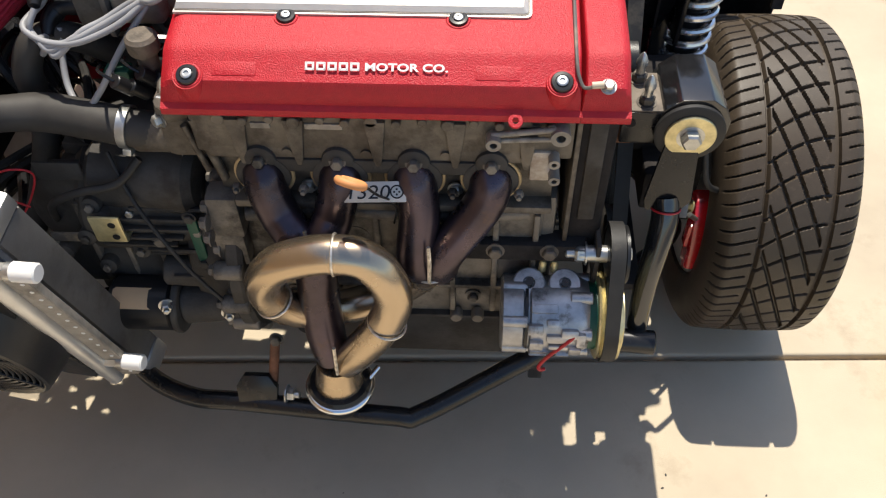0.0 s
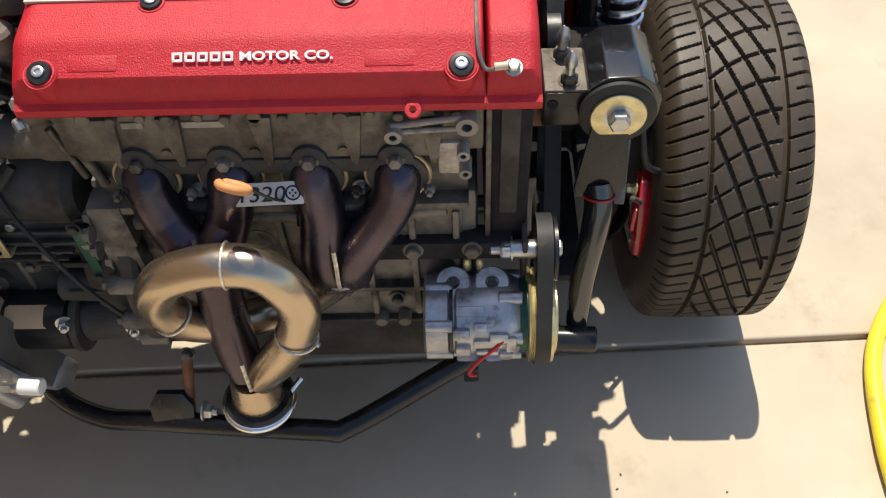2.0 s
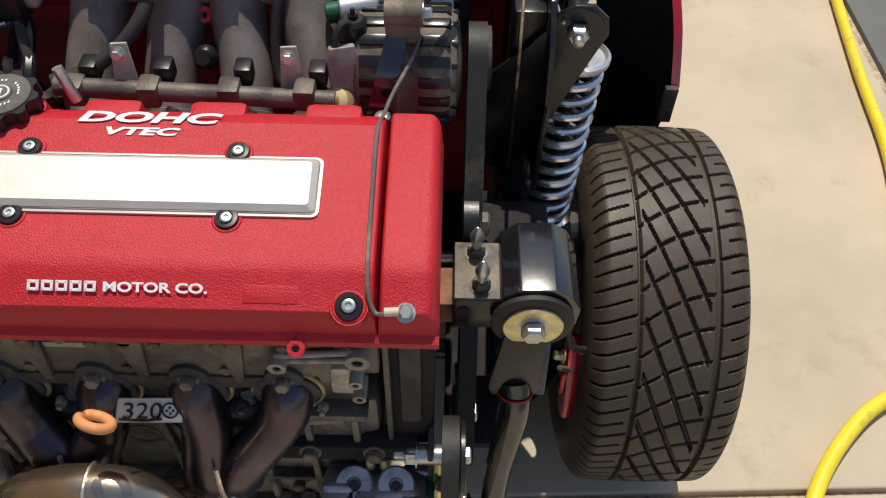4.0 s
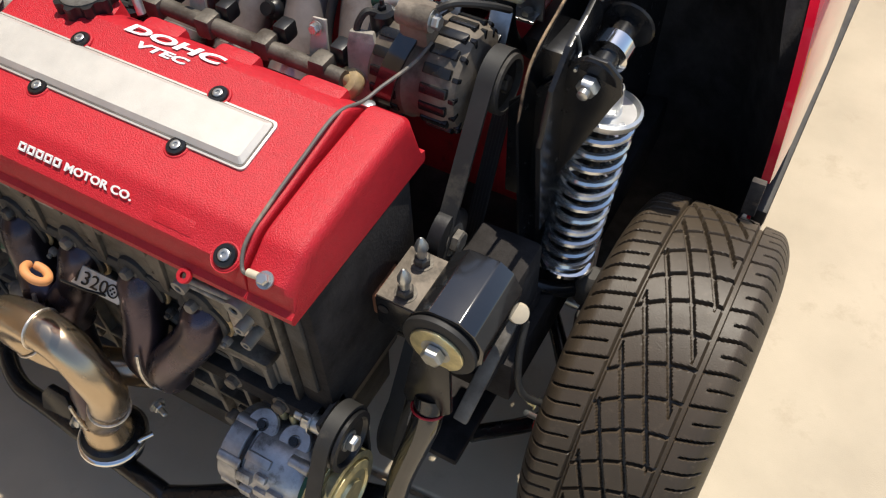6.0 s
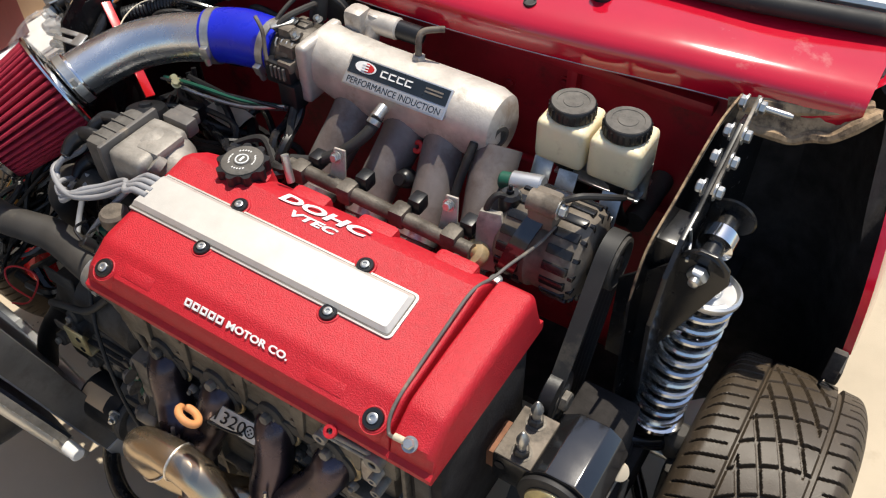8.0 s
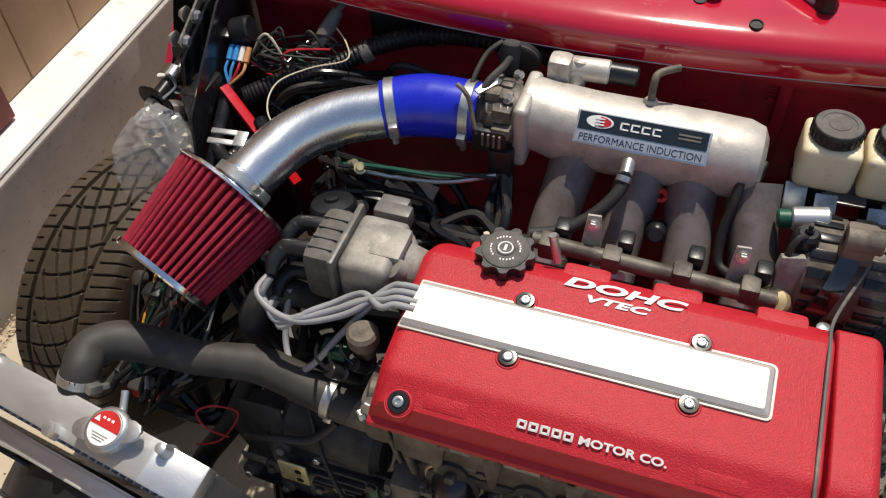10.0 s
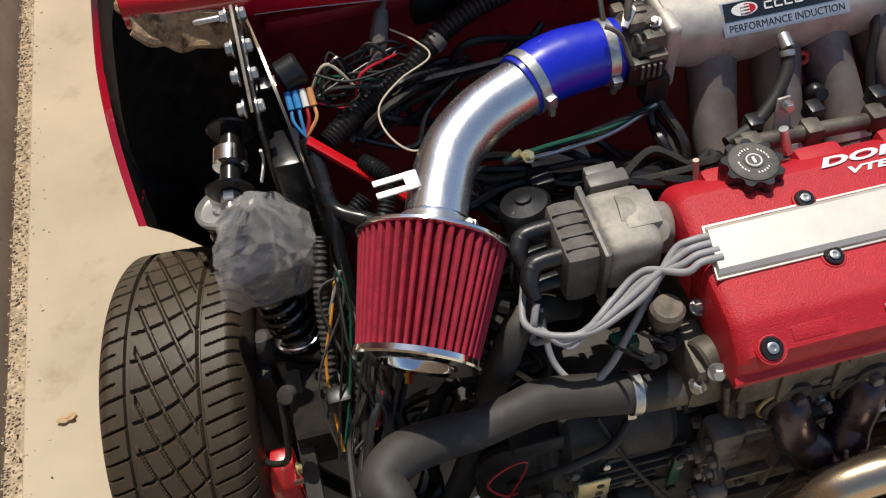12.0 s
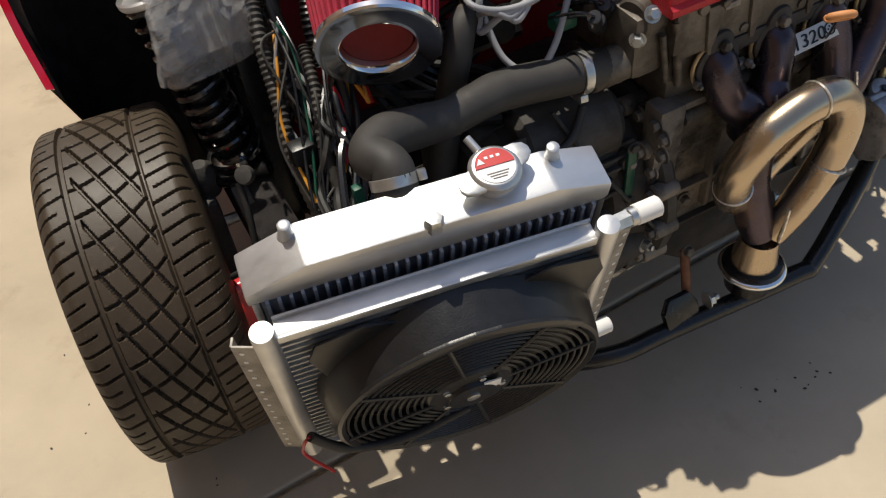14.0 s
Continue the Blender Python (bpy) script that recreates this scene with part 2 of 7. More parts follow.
def box(c, s, bevel=0.002, m=None, seg=2):
    bm = bmesh.new()
    bmesh.ops.create_cube(bm, size=1.0)
    bmesh.ops.transform(bm, matrix=Matrix.Translation(c) @ Matrix.Diagonal((*s, 1)), verts=bm.verts)
    if bevel:
        bmesh.ops.bevel(bm, geom=list(bm.edges), offset=min(bevel, min(s) * 0.45), segments=seg, profile=0.6, affect="EDGES")
    return moved(bm, m) if m else bm


def lathe(profile, m=None, seg=32, cap=True):
    """Turns (radius, height) pairs round z; m places it."""
    bm = bmesh.new()
    rings = []
    for r, h in profile:
        rings.append([bm.verts.new((r * math.cos(2 * math.pi * k / seg), r * math.sin(2 * math.pi * k / seg), h)) for k in range(seg)])
    for a, b in zip(rings, rings[1:]):
        for k in range(seg):
            bm.faces.new((a[k], a[(k + 1) % seg], b[(k + 1) % seg], b[k]))
    if cap:
        for ring, (r, h) in ((rings[0], profile[0]), (rings[-1], profile[-1])):
            bm.faces.new(ring)
    return moved(bm, m) if m else bm


def along(p, d):
    return Matrix.Translation(p) @ frame_of(d)


def rod(a, b, r, r2=None, seg=20, bev=0.0):
    a, b = Vector(a), Vector(b)
    h = (b - a).length
    r2 = r if r2 is None else r2
    prof = [(r, 0), (r2, h)] if not bev else [(r - bev, 0), (r, bev), (r2, h - bev), (r2 - bev, h)]
    return lathe(prof, along(a, b - a), seg)


def spline(pts, n=8, closed=False):
    """A smooth line through the points."""
    P = [Vector(p) for p in pts]
    out = []
    N = len(P)
    spans = N if closed else N - 1
    for i in range(spans):
        if closed:
            p0, p1, p2, p3 = P[(i - 1) % N], P[i], P[(i + 1) % N], P[(i + 2) % N]
        else:
            p0, p1, p2, p3 = P[max(i - 1, 0)], P[i], P[i + 1], P[min(i + 2, N - 1)]
        for k in range(n):
            t = k / n
            out.append(0.5 * ((2 * p1) + (p2 - p0) * t + (2 * p0 - 5 * p1 + 4 * p2 - p3) * t * t + (3 * p1 - p0 - 3 * p2 + p3) * t ** 3))
    if not closed:
        out.append(P[-1].copy())
    return out


def tube(pts, r, n=8, seg=12, closed=False, raw=False, rings=0.0):
    """A round tube along a smooth line; r: a radius or one for each given point; rings: the height of corrugations."""
    L = [Vector(p) for p in pts] if raw else spline(pts, n, closed)
    N = len(L)
    if isinstance(r, (int, float)):
        R = [r] * N
    else:
        R = [float(v) for v in np.interp(np.linspace(0, len(r) - 1, N), range(len(r)), r)]
    if rings:
        R = [v + (rings if k % 2 else -rings) for k, v in enumerate(R)]
    bm = bmesh.new()
    T = []
    for k in range(N):
        a = L[(k - 1) % N] if closed or k else L[0]
        b = L[(k + 1) % N] if closed or k < N - 1 else L[-1]
        T.append((b - a).normalized())
    u = T[0].orthogonal().normalized()
    loops = []
    for k in range(N):
        u = (u - T[k] * u.dot(T[k])).normalized()
        w = T[k].cross(u)
        loops.append([bm.verts.new(L[k] + R[k] * (math.cos(2 * math.pi * s / seg) * u + math.sin(2 * math.pi * s / seg) * w)) for s in range(seg)])
    pairs = list(zip(loops, loops[1:])) + ([(loops[-1], loops[0])] if closed else [])
    for a, b in pairs:
        off = 0
        if closed and a is loops[-1]:
            off = min(range(seg), key=lambda o: sum((a[s].co - b[(s + o) % seg].co).length for s in range(0, seg, 3)))
        for s in range(seg):
            bm.faces.new((a[s], a[(s + 1) % seg], b[(s + 1 + off) % seg], b[(s + off) % seg]))
    if not closed:
        bm.faces.new(loops[0])
        bm.faces.new(loops[-1])
    return bm


def torus(c, d, R, r, seg=32, sub=10):
    m = along(c, d)
    return tube([m @ V(R * math.cos(2 * math.pi * k / seg), R * math.sin(2 * math.pi * k / seg), 0) for k in range(seg)], r, seg=sub, closed=True, raw=True)


def prism(outline, depth, m=None, bevel=0.0):
    """A flat outline (x, y) thickened along z from 0 to depth."""
    bm = bmesh.new()
    vs = [bm.verts.new((x, y, 0)) for x, y in outline]
    f = bm.faces.new(vs)
    ex = bmesh.ops.extrude_face_region(bm, geom=[f])
    bmesh.ops.translate(bm, vec=(0, 0, depth), verts=[g for g in ex["geom"] if isinstance(g, bmesh.types.BMVert)])
    if bevel:
        bmesh.ops.bevel(bm, geom=list(bm.edges), offset=bevel, segments=2, profile=0.6, affect="EDGES")
    return moved(bm, m) if m else bm


def loft(sections, cap=True, ring=True):
    """Skins rows of points; ring: each row is a closed loop."""
    bm = bmesh.new()
    rows = [[bm.verts.new(p) for p in s] for s in sections]
    for a, b in zip(rows, rows[1:]):
        n = len(a)
        for k in range(n if ring else n - 1):
            bm.faces.new((a[k], a[(k + 1) % n], b[(k + 1) % n], b[k]))
    if cap and ring:
        bm.faces.new(rows[0])
        bm.faces.new(rows[-1])
    return bm


def sheet(sections, thick):
    """An open skin with a thickness."""
    bm = loft(sections, ring=False)
    bmesh.ops.recalc_face_normals(bm, faces=bm.faces)
    bmesh.ops.solidify(bm, geom=list(bm.faces), thickness=thick)
    return bm


def hexhead(p, d, r=0.007, h=0.006, washer=0.0, stud=0.0):
    """A hexagon bolt head along d, with a washer below and a thread end above if wanted."""
    m = along(p, d)
    bm = lathe([(r * 0.9, 0), (r, 0.0008), (r, h * 0.8), (r * 0.8, h)], m, 6)
    if washer:
        bm = join(bm, lathe([(washer, -0.0022), (washer, -0.0002)], m, 22))
    if stud:
        bm = join(bm, lathe([(r * 0.52, h), (r * 0.52, h + stud * 0.85), (r * 0.35, h + stud)], m, 12))
    return bm


def lettering(text, m, height, width, depth=0.0012, shear=0.0, spacing=1.0, bold=0.0):
    """Words as a mesh in the plane of m, centred, stretched to a width."""
    cu = bpy.data.curves.new("words", "FONT")
    cu.body, cu.size, cu.extrude, cu.align_x, cu.align_y, cu.shear, cu.space_character = text, 1.0, 0.5, "CENTER", "CENTER", shear, spacing
    cu.resolution_u = 3
    cu.offset = bold
    ob = bpy.data.objects.new("words", cu)
    scene.collection.objects.link(ob)
    me = bpy.data.meshes.new_from_object(ob.evaluated_get(bpy.context.evaluated_depsgraph_get()))
    bm = bmesh.new()
    bm.from_mesh(me)
    bpy.data.objects.remove(ob)
    bpy.data.curves.remove(cu)
    bpy.data.meshes.remove(me)
    xs = [v.co.x for v in bm.verts]
    ys = [v.co.y for v in bm.verts]
    cx, cy = (min(xs) + max(xs)) / 2, (min(ys) + max(ys)) / 2
    for v in bm.verts:
        v.co = V((v.co.x - cx) / (max(xs) - min(xs)) * width, (v.co.y - cy) / (max(ys) - min(ys)) * height, v.co.z * depth)
    return moved(bm, m)


def plane_at(o, xd, yd):
    """A placing whose x and y lie along xd and yd."""
    x = Vector(xd).normalized()
    z = x.cross(Vector(yd)).normalized()
    y = z.cross(x)
    return Matrix((( x.x, y.x, z.x, o[0]), (x.y, y.y, z.y, o[1]), (x.z, y.z, z.z, o[2]), (0, 0, 0, 1)))


def clamp(c, d, r, width=0.012, parent=None, screw=(0, -1, 0), name="hose_clamp"):
    """A worm-drive band with its screw housing."""
    d = Vector(d).normalized()
    m = along(Vector(c) - d * width / 2, d)
    bm = lathe([(r, 0), (r + 0.0012, 0.0006), (r + 0.0012, width - 0.0006), (r, width)], m, 30, cap=False)
    s = Vector(screw)
    s = (s - d * s.dot(d)).normalized()
    t = d.cross(s)
    q = Vector(c) + s * (r + 0.005)
    bm = join(bm, box((0, 0, 0), (0.018, width * 0.9, 0.009), 0.0015, plane_at(q, t, d)), rod(q + t * 0.007, q + t * 0.019, 0.0045, seg=6))
    return part(name, bm, M_ZINC, parent)


# ---------------------------------------------------------------- ground and house
HM = pose(-1.37, 0, 0, 0, 0, 2.58)
tagged(part("ground", box((0, 0, -0.06), (240, 240, 0.09), 0, None), M_DIRT), "bare sandy earth round the paved drive", "ground", kind="structure")
drive = thing("pavement", (0, 0, 0), "tan concrete driveway slabs with a dirty joint", "driveway", kind="structure")
for y0, y1 in ((-5.30, -2.275), (-2.265, 0.750), (0.760, 3.775), (3.785, 6.8)):
    part("slab", box((1.325, (y0 + y1) / 2, -0.03), (2.58, y1 - y0, 0.06), 0.006, HM, 3), M_CONC, drive)
tagged(part("road", box((5.65, 0.7, -0.03), (6.02, 12, 0.06), 0.006, HM), M_ASPH), "dark grey paving beside the concrete drive", "paving", kind="structure")
house = thing("wall_west", HM @ V(-0.3, 1.5, 0), "tan board house wall with dark red post, white sill and grey footing", "house wall", kind="structure")
part("footing", box((-0.13, 1.5, 0.09), (0.25, 11, 0.34), 0.006, HM), M_STEM, house, "grey painted footing")
part("sill", prism([(-0.30, 0.26), (-0.020, 0.26), (-0.016, 0.266), (-0.018, 0.272), (-0.110, 0.288), (-0.30, 0.288)], 11.0,
                   HM @ pose(0, 7.0, 0, 90, 0, 0), 0.0), M_SILL, house, "white sill")
y = -3.9
while y < 6.9:
    part("board", box((-0.150, y + 0.1, 1.39), (0.05, 0.196, 2.2), 0.004, HM), M_BOARD, house)
    y += 0.2
part("post", box((-0.110, 1.295, 1.39), (0.06, 0.150, 2.2), 0.004, HM), M_POST, house, "dark red post")
rng = random.Random(4)
bm = bmesh.new()
for k in range(1500):
    s = rng.uniform(0.001, 0.0042)
    m = HM @ pose(abs(rng.gauss(0, 0.026)) - 0.004 + 0.05 * (k % 9 == 0) * rng.random(), rng.uniform(-0.2, 2.8), -0.002 + s * 0.3, rng.uniform(0, 360), rng.uniform(0, 360), 0) @ Matrix.Diagonal((s, s * rng.uniform(0.6, 1.4), s * 0.7, 1))
    bmesh.ops.create_icosphere(bm, subdivisions=1, radius=1.0, matrix=m)
gr = part("gravel", bm, M_CONC, None)
tagged(gr, "loose grit and dirt along the footing", "gravel", kind="stuff")
hose_pts = [(0.70, 0.50, 0.014), (0.705, 0.66, 0.014), (0.745, 0.83, 0.014), (0.86, 0.975, 0.014), (1.0, 1.06, 0.014), (1.12, 1.12, 0.014)]
tagged(part("garden_hose", tube(hose_pts, 0.013, 10, 14), M_YHOSE), "yellow rubber hose lying on the concrete drive", "hose", "yellow hoses")
tagged(part("garden_hose", tube([(1.16, 2.4, 0.014), (1.117, 1.9, 0.014), (1.10, 1.6, 0.014), (1.05, 1.33, 0.014), (1.03, 1.15, 0.014), (1.05, 0.9, 0.014), (1.14, 0.6, 0.014)], 0.013, 10, 14), M_YHOSE),
       "yellow rubber hose lying along the edge of the drive", "hose", "yellow hoses")
bm = bmesh.new()
for k in range(30):
    cx_, cy_ = ((-0.082, 0.532), (-0.163, 0.518), (-1.22, 1.04), (-1.1, 0.7), (0.33, 0.60))[k % 5]
    s = rng.uniform(0.0008, 0.0026)
    bmesh.ops.create_icosphere(bm, subdivisions=1, radius=1.0, matrix=pose(cx_ + rng.gauss(0, 0.03 + 0.05 * (k % 5 > 1)), cy_ + rng.gauss(0, 0.02 + 0.08 * (k % 5 > 1)), s * 0.3, 0, 0, rng.uniform(0, 180)) @ Matrix.Diagonal((s * 1.6, s, s * 0.5, 1)))
tagged(part("debris", bm, M_HOSE), "dark crumbs scattered on the concrete", "debris", kind="stuff")
lf = bmesh.new()
for k in range(5):
    bmesh.ops.create_icosphere(lf, subdivisions=1, radius=0.008, matrix=pose(-1.305 + rng.uniform(-.012, .012), 1.25 + rng.uniform(-.01, .01), 0.008, rng.uniform(-30, 30), rng.uniform(-30, 30), 0) @ Matrix.Diagonal((1.2, 0.7, 0.18, 1)))
tagged(part("dry_leaf", lf, M_BOARD), "curled dry brown leaf on the concrete", "leaf")

# ---------------------------------------------------------------- car body
def cowl_y(x):
    return 1.175 + 0.052 * ((x + 0.26) / 0.5) ** 2


car = thing("car_body", (-0.26, 1.5, 0.0), "red car shell with its front end cut away", "car")
rows = []
for dy, dz in ((0.016, -0.008), (0.002, -0.006), (0.0, -0.002), (0.001, 0.020), (0.003, 0.027), (0.009, 0.034), (0.030, 0.0425), (0.06, 0.047), (0.10, 0.053), (0.145, 0.060)):
    rows.append([(x, cowl_y(x) + dy - 0.25 * max(0, dy - 0.1) * ((x + 0.26) / 0.5) ** 2, 0.842 + dz - 0.03 * max(0.0, abs(x + 0.26) - 0.42) * 2) for x in np.linspace(-0.895, 0.375, 32)])
cowl = part("cowl", sheet(rows, 0.004), M_BODY, car, "glossy red scuttle panel")
part("hem", tube([(x, cowl_y(x) + 0.001, 0.8385 - 0.06 * max(0.0, abs(x + 0.26) - 0.42)) for x in np.linspace(-0.74, 0.235, 20)], 0.0011, 4, 6), M_ZINC, cowl, "bright worn hem")
for hx, hy, hz in ((-0.039, 1.232, 0.8905), (-0.11, 1.262, 0.895)):
    part("grommet", lathe([(0.0085, -0.004), (0.0085, 0.0008), (0.0070, 0.0012), (0.0062, -0.0005), (0.001, -0.0008)], pose(hx, hy - 0.012, hz - 0.0035, 8, 0, 0), 20), M_RUBBER, cowl)
for sg in (1, -1):
    cx = -0.26
    hub = ([(0.477, 1.208, 0.523), (0.471, 1.240, 0.590), (0.463, 1.281, 0.638), (0.454, 1.322, 0.683), (0.444, 1.373, 0.716), (0.432, 1.42, 0.77), (0.420, 1.41, 0.825), (0.405, 1.36, 0.858), (0.375, 1.285, 0.866)] if sg > 0 else
           [(-0.990, 1.226, 0.515), (-0.997, 1.290, 0.572), (-0.998, 1.345, 0.625), (-0.996, 1.405, 0.668), (-0.985, 1.46, 0.715), (-0.965, 1.48, 0.775), (-0.945, 1.44, 0.825), (-0.920, 1.37, 0.858), (-0.893, 1.29, 0.864)])
    hub = spline(hub, 3)
    back = [[(p.x - sg * 0.011, p.y + 0.001, p.z - 0.004) for p in hub]] + [[(p.x - sg * 0.09 * s, p.y + 0.75 * s, p.z + 0.02 * s) for p in hub] for s in (0.0, 0.02, 0.35, 1.0)]
    if sg > 0:
        back = back[:1] + [[(p.x + bx_, p.y + by_, p.z + bz_) for p in hub] for bx_, by_, bz_ in ((0, 0, 0), (0.002, 0.015, 0.0), (0.005, 0.08, 0.002), (0.006, 0.25, 0.007), (-0.01, 0.75, 0.02))]
    fen = part("fender", sheet(back, 0.003), M_BODY, car, "red outer wing skin")
    rx = [cx + sg * q for q in (0.49, 0.53, 0.57, 0.61, 0.64)]
    part("rust_edge", tube([(x, cowl_y(x) + 0.004 + 0.02 * k * k / 16, 0.831 + 0.002 * (k % 2) + 0.003 * k) for k, x in enumerate(rx)], [0.009, 0.013, 0.011, 0.014, 0.009], 8, 8), M_CHIP, car, "torn rusty filler along the cut edge")
    band = []
    for f in (0.0, 0.35, 0.7, 1.0):
        band.append([(cx + sg * q, cowl_y(cx + sg * q) + 0.010 - 0.020 * f + 0.10 * max(0.0, q - 0.60) + 0.003 * math.sin(90 * q + 5 * f), 0.848 - 0.042 * f + 0.9 * f * max(0.0, q - 0.60) + 0.003 * f * math.sin(140 * q) + 0.002 * math.sin(230 * q + 4 * f)) for q in np.linspace(0.492, 0.652 if sg > 0 else 0.628, 17)])
    part("torn_band", sheet(band, 0.006), M_CHIP, car, "torn rusty inner sheet below the scuttle")
    part("rust_edge", tube([V(*p) for p in band[-1][::2]], [0.0045, 0.0065, 0.0055, 0.0075, 0.006, 0.008, 0.0066, 0.0085, 0.006], 6, 8), M_CHIP, car, "ragged rusty filler edge")
    xi = cx + sg * 0.497
    if sg > 0:
        hub = [V(0.458, 1.185, 0.440), V(0.470, 1.198, 0.485)] + list(hub)
        part("lip_bracket", box((0.4655, 1.203, 0.497), (0.018, 0.010, 0.060), 0.002), M_TORN, car, "dark cut stub below the wing lip")
    bowl = [[(p.x - sg * 0.008, p.y + 0.004, p.z - 0.003) for p in hub]]
    for f, yy, dz in ((0.10, 1.29, 0.10), (0.28, 1.37, 0.28), (0.60, 1.40, 0.36), (1.0, 1.38, 0.44)):
        bowl.append([(p.x + (xi - p.x) * f, yy + 0.10 * (p.z - 0.52), p.z - dz * (1 - 0.9 * q / (len(hub) - 1))) for q, p in enumerate(hub)])
    part("arch_bowl", sheet(bowl, 0.003), M_WELL, car, "black wheel arch lining")
    ip = [(1.235, 0.845), (1.16, 0.842), (1.07, 0.800), (1.005, 0.765), (0.985, 0.70), (1.0, 0.55), (1.02, 0.30), (1.62, 0.25), (1.62, 0.845)]
    part("inner_wing", prism(ip, 0.0035, plane_at((0.243 - 0.06 * 1.235 if sg > 0 else -0.757 + 0.17 * 1.235, 0, 0), (0.06 if sg > 0 else -0.17, 1, 0), (0, 0, 1)), 0.0), M_BLACK, car, "thin cut inner wing panel")
    ex_ = (lambda yy: 0.2445 - 0.06 * (1.235 - yy) if sg > 0 else -0.755 + 0.17 * (1.235 - yy))
    part("rust_edge", tube([(ex_(1.235), 1.235, 0.846), (ex_(1.16), 1.16, 0.844), (ex_(1.07), 1.07, 0.802), (ex_(1.005), 1.005, 0.767), (ex_(0.985), 0.985, 0.70)], 0.0016, 6, 6), M_CHIP, car, "rusty raw edge")
fw = part("firewall", box((-0.26, 1.262, 0.55), (0.985, 0.012, 0.60), 0.003), M_BAY, car, "dark red painted bulkhead")
part("rib", box((0.02, 1.250, 0.56), (0.018, 0.02, 0.5), 0.008), M_BAY, fw)
part("rib", box((-0.26, 1.248, 0.80), (0.95, 0.02, 0.02), 0.008), M_BAY, fw)
part("rib", box((-0.26, 1.245, 0.60), (0.95, 0.02, 0.03), 0.01), M_BAY, fw)
# Added boxes that stop sunlight reaching the ground between engine and wheels.
for sx in (0.262, -0.790):
    part("shade_rail", box((sx, 1.27, 0.385), (0.058, 0.80, 0.085), 0.006), M_WELL, car, "black box added to shade the ground")
part("panel_floor", box((-0.26, 1.28, 0.22), (0.95, 0.35, 0.02), 0.006), M_WELL, car)
for k in range(7):
    part("bolt", hexhead((-0.42 + 0.085 * k, 1.2535, 0.70 + 0.03 * ((k * 7) % 3)), (0, -1, 0), 0.006, 0.005, 0.009), M_BAY, fw)
part("seal", tube([(-0.90, 1.385, 0.895), (-0.78, 1.346, 0.905), (-0.58, 1.316, 0.909), (-0.26, 1.297, 0.911), (0.06, 1.316, 0.909), (0.19, 1.326, 0.908), (0.28, 1.346, 0.905), (0.40, 1.385, 0.895)], 0.0135, 8, 10), M_RUBBER, car, "black windscreen rubber")
part("trim", tube([(-0.90, 1.407, 0.908), (-0.78, 1.368, 0.918), (-0.58, 1.338, 0.922), (-0.26, 1.319, 0.924), (0.06, 1.338, 0.922), (0.19, 1.348, 0.921), (0.28, 1.368, 0.918), (0.40, 1.407, 0.908)], 0.008, 8, 8), M_ALU, car)
part("windscreen", sheet([[(x, 1.322 + 0.20 * (x + 0.26) ** 2 + dy, 0.922 - 0.035 * (x + 0.26) ** 2 + dz) for x in np.linspace(-0.88, 0.36, 13)] for dy, dz in ((0, 0), (0.22, 0.16), (0.48, 0.32))], 0.004), M_GLASS, car, "dark windscreen glass")
part("roof", box((-0.26, 2.33, 1.27), (1.26, 1.06, 0.05), 0.02), M_BODY, car)
part("lower_side", box((0.4655, 2.0, 0.40), (0.012, 1.25, 0.36), 0.004), M_BODY, car)
part("side_moulding", box((0.478, 1.97, 0.360), (0.020, 1.34, 0.034), 0.006), M_HOSE, car, "grey rubber side moulding")
for sx in (0.440, -0.960):
    part("cabin_side", box((sx, 2.70, 0.55), (0.05, 1.45, 0.66), 0.02), M_BODY, car)
    part("pillar", box((sx * 0.93 - 0.018, 2.72, 1.05), (0.05, 0.12, 0.42), 0.015), M_BODY, car)
part("tail_panel", box((-0.26, 3.43, 0.56), (1.44, 0.06, 0.64), 0.03), M_BODY, car)
part("boot_lid", box((-0.26, 3.11, 0.87), (1.40, 0.66, 0.04), 0.015), M_BODY, car)

wip = thing("windscreen_wiper", (0.036, 1.285, 0.89), "grey metal wiper arm on the red scuttle", "wiper")
part("spindle", lathe([(0.014, -0.004), (0.014, 0.004), (0.010, 0.012), (0.010, 0.022), (0.006, 0.026)], pose(0.036, 1.272, 0.893, 14, 0, 0), 20), M_PLASTIC, wip)
part("arm", tube([(0.036, 1.272, 0.910), (0.0, 1.305, 0.925), (-0.05, 1.345, 0.938)], [0.009, 0.007, 0.006], 6, 8), M_ALU, wip)
part("spindle_cap", lathe([(0.011, 0), (0.011, 0.008), (0.005, 0.012)], pose(-0.095, 1.262, 0.897, 12, 0, 0), 18), M_PLASTIC, wip)

# ---------------------------------------------------------------- wheels
TW, TR = 0.194, 0.260


